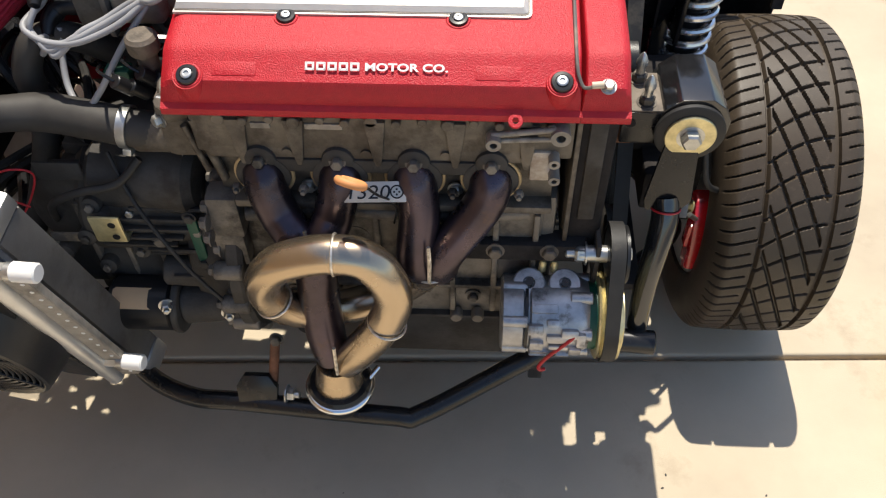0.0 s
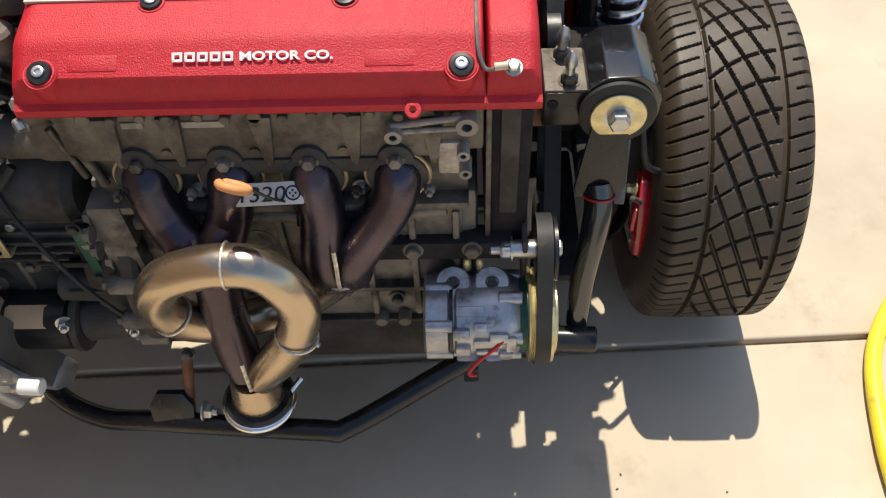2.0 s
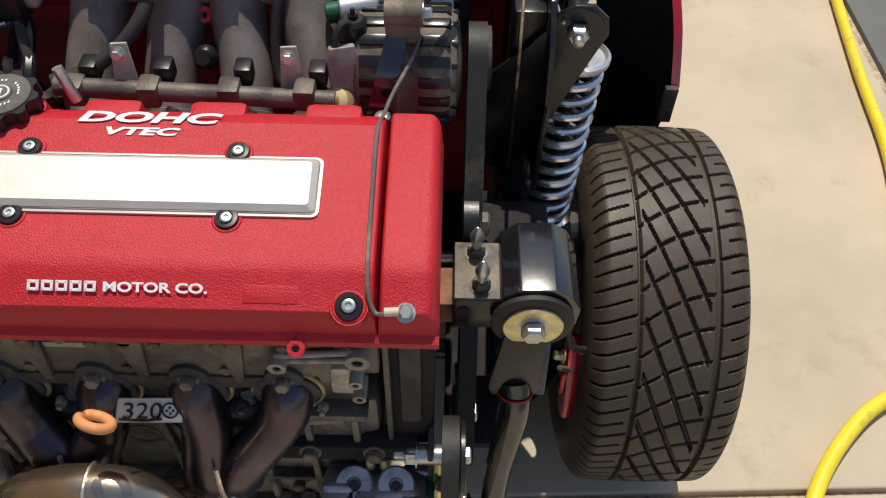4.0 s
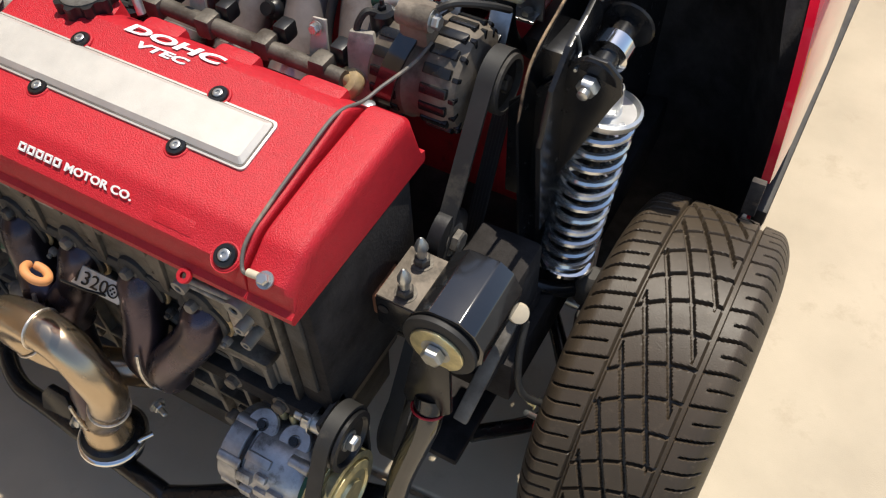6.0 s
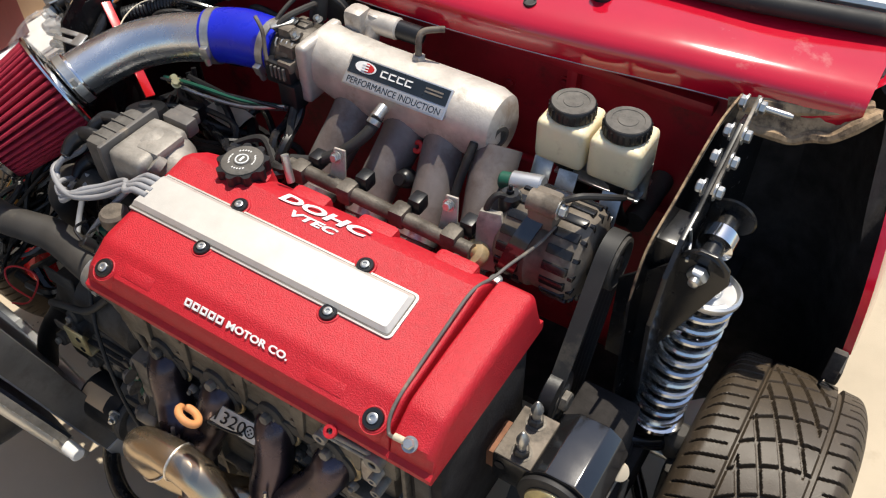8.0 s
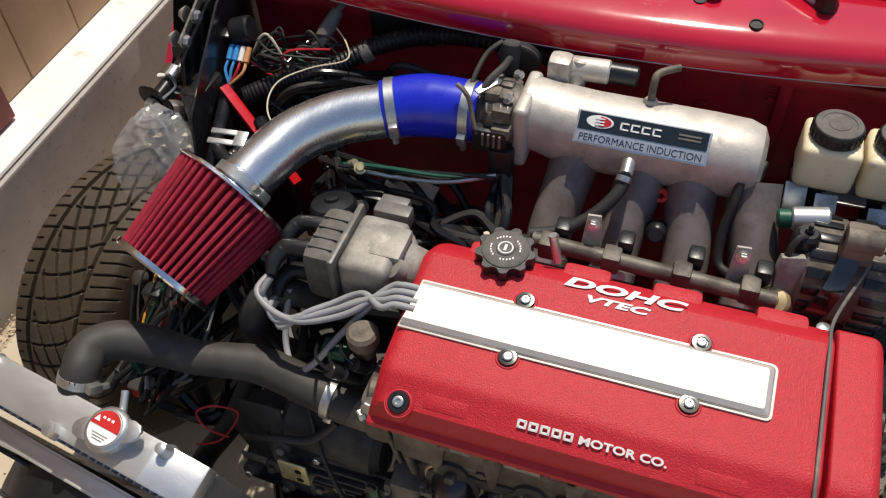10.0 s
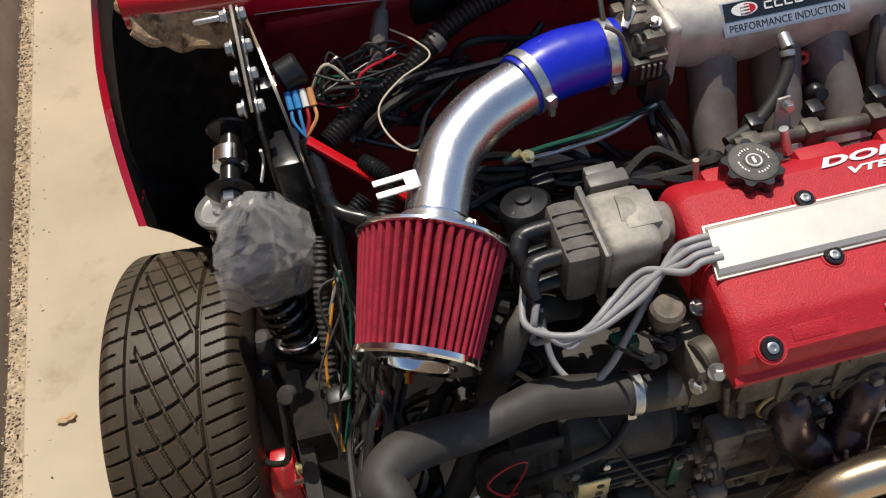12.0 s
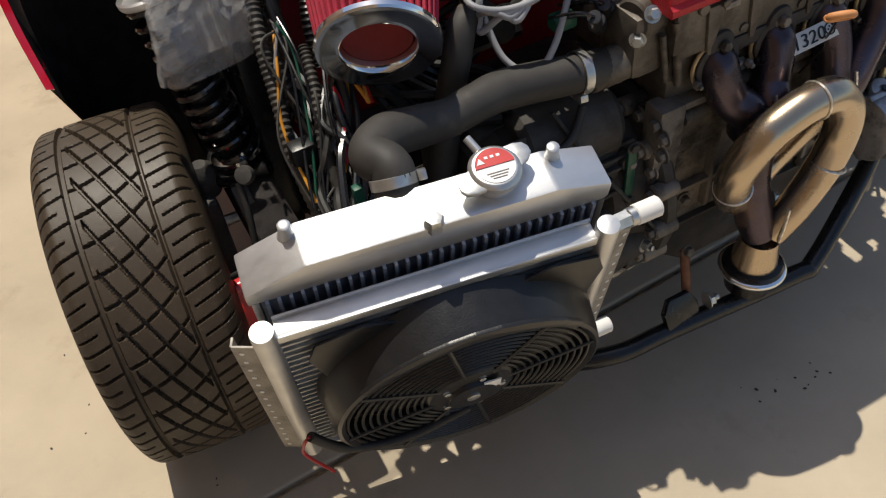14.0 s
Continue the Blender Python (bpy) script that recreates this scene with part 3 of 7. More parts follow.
def tyre_mesh():
    """Carcass and tread in one skin: axis along x, centre at the origin."""
    prof = []
    NV = 124
    half = TW / 2
    for k in range(NV + 1):
        b = -half + TW * k / NV
        e = max(0.0, (abs(b) - 0.075) / (half - 0.075))
        prof.append((b, TR - 0.004 * (b / half) ** 2 - 0.022 * e ** 2.2, True))
    side = [(half + 0.004, TR - 0.040), (half + 0.007, TR - 0.060), (half + 0.003, TR - 0.080), (half - 0.006, TR - 0.092), (half - 0.012, TR - 0.093)]
    full = [(-x, r, False) for x, r in reversed(side)] + prof + [(x, r, False) for x, r in side]
    NU = 1040
    circ = 2 * math.pi * TR
    b = np.array([p[0] for p in full])
    r = np.array([p[1] for p in full])
    tread = np.array([p[2] for p in full])
    a = np.arange(NU) / NU * circ
    A, B = np.meshgrid(a, b, indexing="ij")

    def slot(phase, pitch, width):
        d = np.abs((phase / pitch + 0.5) % 1.0 - 0.5) * pitch
        return np.clip((width / 2 + 0.0006 - d) / 0.0012, 0, 1)

    p1, p2, p3 = circ / 24, circ / 40, circ / 80
    rib = np.abs(B)
    g = slot(B + 0.043, 10.0, 0.0042) + slot(B - 0.052, 10.0, 0.0072)
    mid = (B > -0.043) & (B < 0.054)
    g = g + slot(A + 2.4 * B, p1, 0.0125) * (B > -0.037) * (B < 0.042)
    g = g + slot(A - 0.42 * B + 4.0 * (B - 0.005) ** 2, p2, 0.0042) * mid
    g = g + slot(A - 0.30 * B, p2, 0.0030) * (B <= -0.043) + slot(A - 0.30 * B + p3, p2, 0.0022) * (B <= -0.052)
    g = g + slot(A - 0.28 * B, p2, 0.0030) * (B >= 0.054) + slot(A - 0.28 * B + p3, p2, 0.0022) * (B >= 0.066)
    depth = np.clip(g, 0, 1) * 0.0075 * tread[None, :] * np.clip((half - 0.001 - rib) / 0.004, 0, 1)
    R = r[None, :] - depth
    ang = A / TR
    co = np.stack([B, R * np.sin(ang), R * np.cos(ang)], -1).reshape(-1, 3)
    n = len(full)
    i, j = np.meshgrid(np.arange(NU), np.arange(n - 1), indexing="ij")
    i2 = (i + 1) % NU
    quads = np.stack([i * n + j, i * n + j + 1, i2 * n + j + 1, i2 * n + j], -1).reshape(-1, 4)
    me = bpy.data.meshes.new("tyre")
    me.from_pydata(co, [], quads)
    me.materials.append(M_TYRE)
    me.shade_smooth()
    me.set_sharp_from_angle(angle=radians(35))
    return me


TYRE = tyre_mesh()


def wheel(m, label):
    w = thing("wheel", (0, 0, 0), label, "wheel", "front wheels")
    w.matrix_basis = m

    def local(name, bm, material, label=""):
        ob = part(name, bm, material, None, label)
        ob.parent = w
        return ob

    t = new("tyre", TYRE)
    t.parent = w
    t["label"] = "dusty black road tyre with crossed tread grooves"
    ax = pose(0, 0, 0, 0, 90, 0)
    local("rim", lathe([(0.166, -0.086), (0.170, -0.082), (0.158, -0.07), (0.150, -0.03), (0.150, 0.03), (0.158, 0.07), (0.172, 0.083), (0.168, 0.087), (0.150, 0.074), (0.06, 0.06), (0.03, 0.06)], ax, 48), M_ALU, "silver alloy rim")
    local("brake_disc", lathe([(0.115, -0.045), (0.120, -0.043), (0.120, -0.036), (0.115, -0.034), (0.05, -0.034)], ax, 40), M_ZINC, "bare steel brake disc")
    local("hub", lathe([(0.035, -0.07), (0.045, -0.06), (0.05, -0.034), (0.05, 0.0)], ax, 24), M_GEAR)
    return w


wheel(pose(0.437, 1.035, TR - 0.004, 0, 0, 0), "wheel with a black performance tyre on the concrete")
wheel(pose(-0.955, 1.045, TR - 0.004, 0, 0, 174), "steered wheel with a black performance tyre on the concrete")


def caliper(x, y, z, sg, label):
    c = thing("brake_caliper", (x, y, z - 0.06), label, "brake caliper", "brake calipers")
    pts = [(-0.070, 0.004), (-0.058, 0.030), (-0.02, 0.036), (0.03, 0.034), (0.062, 0.022), (0.070, -0.002), (0.060, -0.016), (0.02, -0.008), (-0.03, -0.010), (-0.060, -0.018)]
    m = plane_at((x - 0.022, y, z), (0, 0.30, 0.95), (0, -0.95, 0.30))
    part("body", prism(pts, 0.046, m, 0.006), M_CALIPER, c, "glossy red caliper")
    part("bridge", box((x, y - 0.012, z + 0.004), (0.056, 0.022, 0.05), 0.006), M_CALIPER, c)
    part("banjo_bolt", hexhead((x - sg * 0.03, y - 0.01, z + 0.062), (-sg, 0, 0.2), 0.007, 0.012, 0.010), M_YZINC, c)
    part("bleeder", rod((x - sg * 0.02, y - 0.02, z + 0.045), (x - sg * 0.035, y - 0.03, z + 0.065), 0.004), M_ZINC, c)
    return c


caliper(0.348, 0.905, 0.262, 1, "red painted brake caliper behind a wheel")
caliper(-0.858, 0.872, 0.300, -1, "red painted brake caliper behind a steered wheel")


def coilover(top, bot, eye_a, eye_b, label, chrome):
    """Shock absorber with a chromed coil spring, hung from a cross bolt."""
    t, b = V(*top), V(*bot)
    d = (t - b).normalized()
    th = thing("coilover", bot, label, "shock absorber", "coilovers")
    part("spring", tube([b + d * (0.012 + (t - b).length * 0.93 * k / 240) + (along((0, 0, 0), d) @ V(0.0305 * math.cos(k / 240 * 2 * math.pi * 11.5), 0.0305 * math.sin(k / 240 * 2 * math.pi * 11.5), 0)) for k in range(241)], 0.0050, seg=8, raw=True), chrome, th, "chromed coil spring" if chrome is M_SPRING else "glossy black coil spring")
    part("damper", lathe([(0.012, 0), (0.014, 0.01), (0.022, 0.012), (0.022, (t - b).length * 0.5), (0.018, (t - b).length * 0.52), (0.010, (t - b).length * 0.53), (0.010, (t - b).length)], along(b, d), 24), M_BLACK, th)
    part("lower_perch", lathe([(0.024, 0), (0.038, 0.003), (0.038, 0.009), (0.026, 0.014)], along(b, d), 28), M_CHROME, th)
    part("upper_perch", lathe([(0.030, -0.002), (0.037, 0), (0.0385, 0.003), (0.0385, 0.008), (0.035, 0.010), (0.032, 0.005), (0.016, 0.005), (0.012, 0.035)], along(t - d * 0.010, d), 32), M_ALU, th, "polished alloy spring seat")
    ea, eb = V(*eye_a), V(*eye_b)
    x = (eb - ea).normalized()
    part("cross_bolt", rod(ea, eb, 0.0125, seg=24), M_BLACK, th)
    part("eye", lathe([(0.0135, -0.012), (0.021, -0.010), (0.021, 0.010), (0.0135, 0.012)], along(ea + (eb - ea) * 0.55, x), 28), M_CHROME, th, "bright steel eye bush")
    part("washer", lathe([(0.027, 0), (0.029, 0.002), (0.027, 0.004)], along(eb, x), 30), M_BLACK, th)
    part("washer", lathe([(0.027, 0), (0.029, 0.002), (0.027, 0.004)], along(ea, x), 30), M_BLACK, th)
    part("nut", hexhead(ea - x * 0.001, -x, 0.0115, 0.013, 0.0, 0.008), M_ZINC, th)
    return th


coilover((0.300, 1.058, 0.700), (0.284, 1.033, 0.452), (0.290, 1.020, 0.756), (0.292, 1.108, 0.765), "chrome-sprung coilover on a black bracket", M_SPRING)
coilover((-0.827, 1.065, 0.695), (-0.789, 1.021, 0.448), (-0.811, 1.044, 0.731), (-0.800, 1.125, 0.748), "black-sprung coilover below a plastic bag", M_GLOSS)
for sg, bx in ((1, 0.262), (-1, -0.757)):
    br = thing("shock_bracket", (bx, 1.05, 0.5), "black steel shock tower bracket with zinc bolts", "bracket", "shock brackets")
    part("plate", prism([(0.985, 0.76), (1.02, 0.79), (1.06, 0.80), (1.17, 0.848), (1.195, 0.845), (1.185, 0.80), (1.10, 0.72), (1.04, 0.55), (0.985, 0.55), (0.965, 0.70)] if sg > 0 else [(1.045, 0.75), (1.06, 0.80), (1.17, 0.848), (1.195, 0.845), (1.185, 0.80), (1.12, 0.70), (1.09, 0.60), (1.06, 0.60)], 0.006, plane_at((bx - 0.003, 0, 0), (0, 1, 0), (0, 0, 1)), 0.001), M_BLACK, br)
    part("strap", prism([(1.068, 0.822), (1.080, 0.816), (1.198, 0.866), (1.190, 0.878)], 0.004, plane_at((bx + sg * 0.006, 0, 0), (0, 1, 0), (0, 0, 1)), 0.001), M_BLOCK, br)
    for q, (yy, zz) in enumerate(((1.074, 0.824), (1.110, 0.840), (1.143, 0.854), (1.183, 0.868))):
        part("bolt", join(hexhead((bx + sg * 0.0125, yy, zz), (sg, 0, 0), 0.0075, 0.007, 0.011, 0.0 if q < 3 else 0.03), hexhead((bx - sg * 0.004, yy, zz), (-sg, 0, 0), 0.0075, 0.007, 0.0105)), M_ZINC, br)
    if sg > 0:
        part("cheek", prism([(-0.030, 0.0), (-0.024, 0.020), (-0.008, 0.031), (0.012, 0.031), (0.028, 0.016), (0.031, -0.004), (0.022, -0.024), (-0.012, -0.11), (-0.05, -0.2), (-0.09, -0.2), (-0.09, -0.06)], 0.005, plane_at((bx + 0.030, 1.024, 0.755), (1, 0, 0), (0, 0, 1)), 0.001), M_BLACK, br)
    part("spring_clip", tube([(bx + sg * 0.004, 1.03, 0.80), (bx + sg * 0.006, 1.04, 0.772), (bx + sg * 0.012, 1.015, 0.768)], 0.002, 4, 6), M_ZINC, br)
    part("upright", box((bx - sg * 0.02, 1.06, 0.52), (0.035, 0.06, 0.50), 0.006), M_BLACK, br)

# suspension links and the tubular subframe
sf = thing("subframe", (-0.15, 0.62, 0.15), "black tubular front subframe", "subframe")
part("front_tube", tube([(-0.60, 0.80, 0.19), (-0.555, 0.73, 0.165), (-0.50, 0.665, 0.165), (-0.42, 0.622, 0.178), (-0.333, 0.612, 0.185), (-0.12, 0.592, 0.195), (-0.075, 0.596, 0.198), (0.06, 0.655, 0.245), (0.13, 0.69, 0.262), (0.20, 0.71, 0.27)], 0.0145, 8, 16), M_BLACK, sf)
part("end_tube", rod((0.165, 0.672, 0.290), (0.245, 0.668, 0.290), 0.017, seg=24, bev=0.002), M_BLACK, sf)
part("upright_tube", tube([(0.238, 0.772, 0.475), (0.240, 0.752, 0.44), (0.226, 0.715, 0.36), (0.222, 0.69, 0.295)], [0.0185, 0.0180, 0.0155, 0.014], 8, 18), M_GLOSS, sf)
part("gusset", prism([(-0.020, 0.05), (0.020, 0.05), (0.026, -0.045), (0.014, -0.06), (-0.03, -0.06), (-0.034, -0.045)], 0.006, plane_at((0.243, 0.772, 0.520), (1, 0, 0), (0, 0.12, 1)), 0.001), M_BLACK, sf)
part("red_tie", torus((0.2395, 0.762, 0.462), (0.03, 0.4, 1), 0.0188, 0.0014, 26, 6), M_REDW, sf)
part("rear_tube", rod((-0.75, 0.98, 0.20), (0.24, 0.98, 0.20), 0.016), M_BLACK, sf)
part("tab", prism([(-0.028, -0.018), (0.028, -0.018), (0.03, 0.01), (0.018, 0.03), (-0.018, 0.03), (-0.03, 0.01)], 0.012, plane_at((-0.313, 0.622, 0.205), (1, 0, 0), (0, 0.5, 1)), 0.003), M_BLACK, sf)
part("tab_bolt", hexhead((-0.268, 0.612, 0.213), (1, -0.1, 0), 0.010, 0.010, 0.013, 0.008), M_ZINC, sf)
# Invented plate; its shadow covers the ground under the engine's right end.
part("side_plate", box((0.205, 0.930, 0.235), (0.085, 0.25, 0.016), 0.005), M_WELL, sf)
part("brace", rod((-0.283, 0.66, 0.285), (-0.292, 0.63, 0.215), 0.007), M_RUST, sf, "rusty link rod")
part("brace_bolt", hexhead((-0.281, 0.655, 0.286), (0, -1, 0.4), 0.008, 0.008, 0.010), M_BLOCK, sf)
part("rear_tab", prism([(-0.014, -0.02), (0.014, -0.02), (0.014, 0.012), (0.0, 0.022), (-0.014, 0.012)], 0.02, plane_at((0.075, 0.668, 0.228), (0, 1, 0), (0, 0, 1)), 0.003), M_BLACK, sf)
for sg, cx in ((1, 0.24), (-1, -0.76)):
    arm = thing("control_arm", (cx, 0.98, 0.2), "black steel suspension arm with a rod end", "control arm", "control arms")
    if sg > 0:
        part("link", box((0, 0, 0), (0.018, 0.135, 0.010), 0.003, plane_at((0.275, 0.832, 0.467), (1, 0, -0.15), (0.03, 0.09, 0.082))), M_BLOCK, arm, "scuffed flat steel link")
    else:
        part("link", box((0, 0, 0), (0.022, 0.20, 0.012), 0.003, plane_at((cx - 0.05, 0.88, 0.40), (1, 0, 0), (-0.25, 0.9, 0.32))), M_GEAR, arm, "dark flat steel link")
    part("lower_arm", tube([(cx, 0.86, 0.22), (cx + sg * 0.09, 0.98, 0.19), (cx, 1.12, 0.22)], 0.012, 8, 12), M_BLACK, arm)
    part("upper_arm", tube([(cx - sg * 0.0, 0.98, 0.44), (cx + sg * 0.07, 1.03, 0.42), (cx, 1.14, 0.45)], 0.011, 8, 12), M_BLACK, arm)
    part("rod_end", lathe([(0.006, -0.008), (0.011, -0.007), (0.0125, 0), (0.011, 0.007), (0.006, 0.008)], along((cx + sg * 0.048, 0.886, 0.523), (sg * 0.4, -0.6, 0.7)), 20), M_CREAM if sg > 0 else M_GEAR, arm)
    part("ball_joint", lathe([(0.02, -0.02), (0.024, 0), (0.02, 0.02), (0.01, 0.03)], along((cx + sg * 0.085, 1.03, 0.42), (0, 0, 1)), 18), M_GEAR, arm)
    part("knuckle", box((cx + sg * 0.10, 1.02, 0.30), (0.04, 0.07, 0.22), 0.012), M_GEAR, arm)
    part("brake_hose", tube([(cx + sg * 0.058, 0.885, 0.515), (cx + sg * 0.063, 0.86, 0.47), (cx + sg * 0.075, 0.85, 0.42), (cx + sg * 0.105, 0.87, 0.385), (cx + sg * 0.115, 0.90, 0.36)], 0.0045, 8, 10), M_RUBBER, arm)
    part("steering_rod", rod((cx - sg * 0.10, 1.1, 0.27), (cx + sg * 0.10, 1.10, 0.27), 0.009), M_ZINC, arm)

# ---------------------------------------------------------------- motor mount
mm = thing("engine_mount", (0.249, 0.82, 0.52), "black steel engine mount with a zinc washer and studs", "engine mount")
ol = [(0.0445 * math.cos(radians(a)), 0.0455 * math.sin(radians(a))) for a in (-160, -120, -80, -50, -20, 12, 42, 68, 116, 145, 172)]
part("shell", prism(ol, 0.088, plane_at((0.253, 0.872, 0.582), (1, 0, 0), (0, 0, 1)), 0.002), M_GLOSS, mm, "black faceted steel shell")
part("face_disc", lathe([(0.040, 0), (0.0425, 0.003), (0.0425, 0.008), (0.039, 0.010)], along((0.249, 0.784, 0.578), (0, -1, 0)), 36), M_RUBBER, mm)
part("washer", lathe([(0.030, 0), (0.031, 0.001), (0.031, 0.003), (0.030, 0.004)], along((0.249, 0.774, 0.578), (0, -1, 0)), 32), M_YZINC, mm, "yellow zinc washer")
part("bolt", hexhead((0.249, 0.7695, 0.578), (0, -1, 0), 0.0125, 0.012, 0.017), M_ZINC, mm)
part("plate", box((0.196, 0.824, 0.576), (0.058, 0.076, 0.050), 0.005), M_BLACK, mm)
part("pad", box((0.196, 0.824, 0.6015), (0.054, 0.072, 0.003), 0.001), M_ALT, mm, "brown dusty steel top")
part("bore", lathe([(0.006, 0), (0.0062, 0.0008)], along((0.178, 0.7855, 0.585), (0, -1, 0)), 16), M_WELL, mm)
for sx, sy in ((0.191, 0.846), (0.196, 0.803)):
    st_ = part("stud", hexhead((sx, sy, 0.604), (0, 0, 1), 0.0095, 0.010, 0.0125), M_HEAD, mm, "dark steel nut")
    part("stud_tip", lathe([(0.0055, 0.010), (0.0055, 0.022), (0.0075, 0.023), (0.0075, 0.027), (0.0035, 0.037), (0.001, 0.040)], pose(sx, sy, 0.604), 14), M_ZINC, st_, "bright pointed stud end")
# Blocks added behind the mount to cut off sun passing to the ground.
part("shade_bracket", join(box((0.238, 0.925, 0.500), (0.080, 0.090, 0.100), 0.008), box((0.250, 0.900, 0.445), (0.060, 0.150, 0.030), 0.006)), M_WELL, mm, "black blocks added behind the mount to shade the ground")
part("spacer", box((0.165, 0.828, 0.552), (0.05, 0.05, 0.035), 0.005), M_RUST, mm)

# ---------------------------------------------------------------- engine
eng = thing("engine", (-0.1, 0.8, 0.17), "dirty alloy four-cylinder engine with a red top cover", "engine")
PROF = [(0.684, 0.673), (0.682, 0.676), (0.682, 0.683), (0.688, 0.687), (0.689, 0.708), (0.692, 0.7145), (0.7150, 0.7295), (0.7180, 0.7318), (0.7225, 0.7343), (0.729, 0.7362), (0.767, 0.7415), (0.833, 0.7525),
        (0.868, 0.7590), (0.878, 0.7560), (0.898, 0.743), (0.909, 0.732), (0.914, 0.690), (0.922, 0.687), (0.922, 0.676), (0.920, 0.673)]


def cover_loft(x0, x1, prof, inset, lip=0.010, lip_end=0.010):
    """Skins the cover's outline along x, drawn in at both ends above the flange."""
    cy = 0.803
    secs = []
    steps = [(0.0, 1.0), (0.10, 0.56), (0.25, 0.34), (0.45, 0.165), (0.7, 0.046), (1.0, 0.0)]
    ends = [(x0 + lip * u, f * min(1.0, lip / 0.010), 1) for u, f in steps] + [(x1 - lip_end * u, f * min(1.0, lip_end / 0.010), -1) for u, f in reversed(steps)]
    for x, f, sgn in ends:
        row = []
        for yy, zz in prof:
            up = max(0.0, min(1.0, (zz - 0.687) / 0.03))
            row.append((x + sgn * inset * up, yy + (cy - yy) * 0.10 * f * up, zz - up * f * 0.014))
        secs.append(row)
    return loft(secs)


vc = part("valve_cover", cover_loft(-0.345, 0.1020, PROF, 0.0015, 0.020, 0.0035), M_WRINKLE, eng, "red wrinkle-finish cam cover", sharp=24)
PR2 = PROF[:10] + [(0.740, 0.7378), (0.80, 0.7435), (0.885, 0.7470), (0.900, 0.7455), (0.908, 0.738), (0.914, 0.690), (0.920, 0.687), (0.920, 0.676), (0.918, 0.673)]
part("timing_cover_top", cover_loft(0.1026, 0.155, PR2, 0.002, 0.0035, 0.012), M_WRINKLE, eng, "red wrinkle-finish timing cover", sharp=24)
for bx in (-0.27, -0.16, -0.06, 0.05):
    part("hump", box((bx, 0.896, 0.735), (0.055, 0.030, 0.026), 0.008), M_WRINKLE, vc)
part("tab", join(lathe([(0.0035, 0.004), (0.0075, 0.004), (0.008, 0.003), (0.008, 0.0), (0.0035, 0.0)], along((0.034, 0.678, 0.679), (0, -0.55, 0.83)), 24, cap=False), box((0.034, 0.6835, 0.6815), (0.012, 0.006, 0.005), 0.001)), M_WRINKLE, vc)
for bx in (-0.262, 0.014):
    part("pad", box((bx, -0.0005, 0), (0.046, 0.0155, 0.0020), 0.0009, plane_at((0, 0.7037, 0.7217), (1, 0, 0), (0, 0.845, 0.535))), M_WRINKLE, vc)
TOPN = V(0, -0.164, 0.986)
SL = plane_at((0, 0.80, 0.7470), (1, 0, 0), (0, 0.986, 0.164))
pl = bmesh.new()


def plate_outline(xl, xr, h, r, slant=0.008):
    """The plug cover's outline: a slanted start and a rounded far end."""
    arc = [(xr - r + r * math.sin(radians(a)), -h + r - r * math.cos(radians(a))) for a in (0, 30, 60, 90)]
    return [(xl, -h)] + arc + [(x, -y) for x, y in reversed(arc)] + [(xl + slant, h)]


o1 = plate_outline(-0.336, 0.0465, 0.0285, 0.0050)
o2 = plate_outline(-0.334, 0.0400, 0.0222, 0.0030, 0.006)
o0 = plate_outline(-0.338, 0.0492, 0.0312, 0.0065)
part("plate_rim", prism(o0, 0.004, SL @ pose(0, 0, -0.0015), 0.0005), M_PLATE, vc, "bare alloy rim round the plug cover")
# Thin dark strip painting the shadow line round the plug cover.
part("plate_shade_line", prism(o1, 0.0012, SL @ pose(0, 0, 0.0022), 0.0), M_BLOCK, vc)
o1 = plate_outline(-0.336, 0.0452, 0.0272, 0.0045)
plate = part("spark_plug_plate", loft([[SL @ V(x, yy, z) for x, yy in o] for o, z in ((o1, -0.002), (o1, 0.0040), (o2, 0.0085))]), M_PLATE, vc, "bare brushed alloy plug cover", sharp=15)


def cover_bolt(p, n, r=0.0115):
    m = along(p, n)
    b = part("cover_bolt", lathe([(r, 0), (r, 0.0030), (r * 0.92, 0.0046), (r * 0.62, 0.0048), (r * 0.58, 0.0038)], m, 28), M_BLACK, vc, "black grommet washer")
    part("nut", lathe([(r * 0.50, 0.0035), (r * 0.50, 0.0060), (r * 0.40, 0.0066), (r * 0.24, 0.0064), (r * 0.22, 0.0050)], m, 24), M_ZINC, b)
    part("rubber_ring", torus(m @ V(0, 0, 0.0), n, r * 1.08, 0.002, 26, 8), M_WRINKLE, b)


for bx, by, bz in ((-0.214, 0.766, 0.742), (-0.029, 0.766, 0.742), (-0.214, 0.834, 0.7545), (-0.028, 0.834, 0.7545)):
    cover_bolt((bx, by, bz - 0.001), TOPN, 0.0105)
for bx in (-0.310, 0.080):
    part("bolt_boss", lathe([(0.0195, -0.030), (0.0175, -0.003), (0.0160, 0.0005), (0.0140, 0.0)], along((bx, 0.6955, 0.7175), (0, -0.42, 0.908)), 30), M_WRINKLE, vc)
    cover_bolt((bx, 0.6955, 0.7172), V(0, -0.42, 0.908), 0.0118)
part("rear_bolt", lathe([(0.008, 0), (0.008, 0.003), (0.004, 0.005)], pose(0.095, 0.912, 0.728), 20), M_ZINC, vc)
DO = plane_at((-0.1135, 0.8705, 0.7607), (1, 0, 0), (0, 0.99, 0.13))
part("lettering", lettering("DOHC", DO, 0.0125, 0.132, 0.0008, 0.25, bold=0.035), M_WHITE, vc, "raised white lettering")
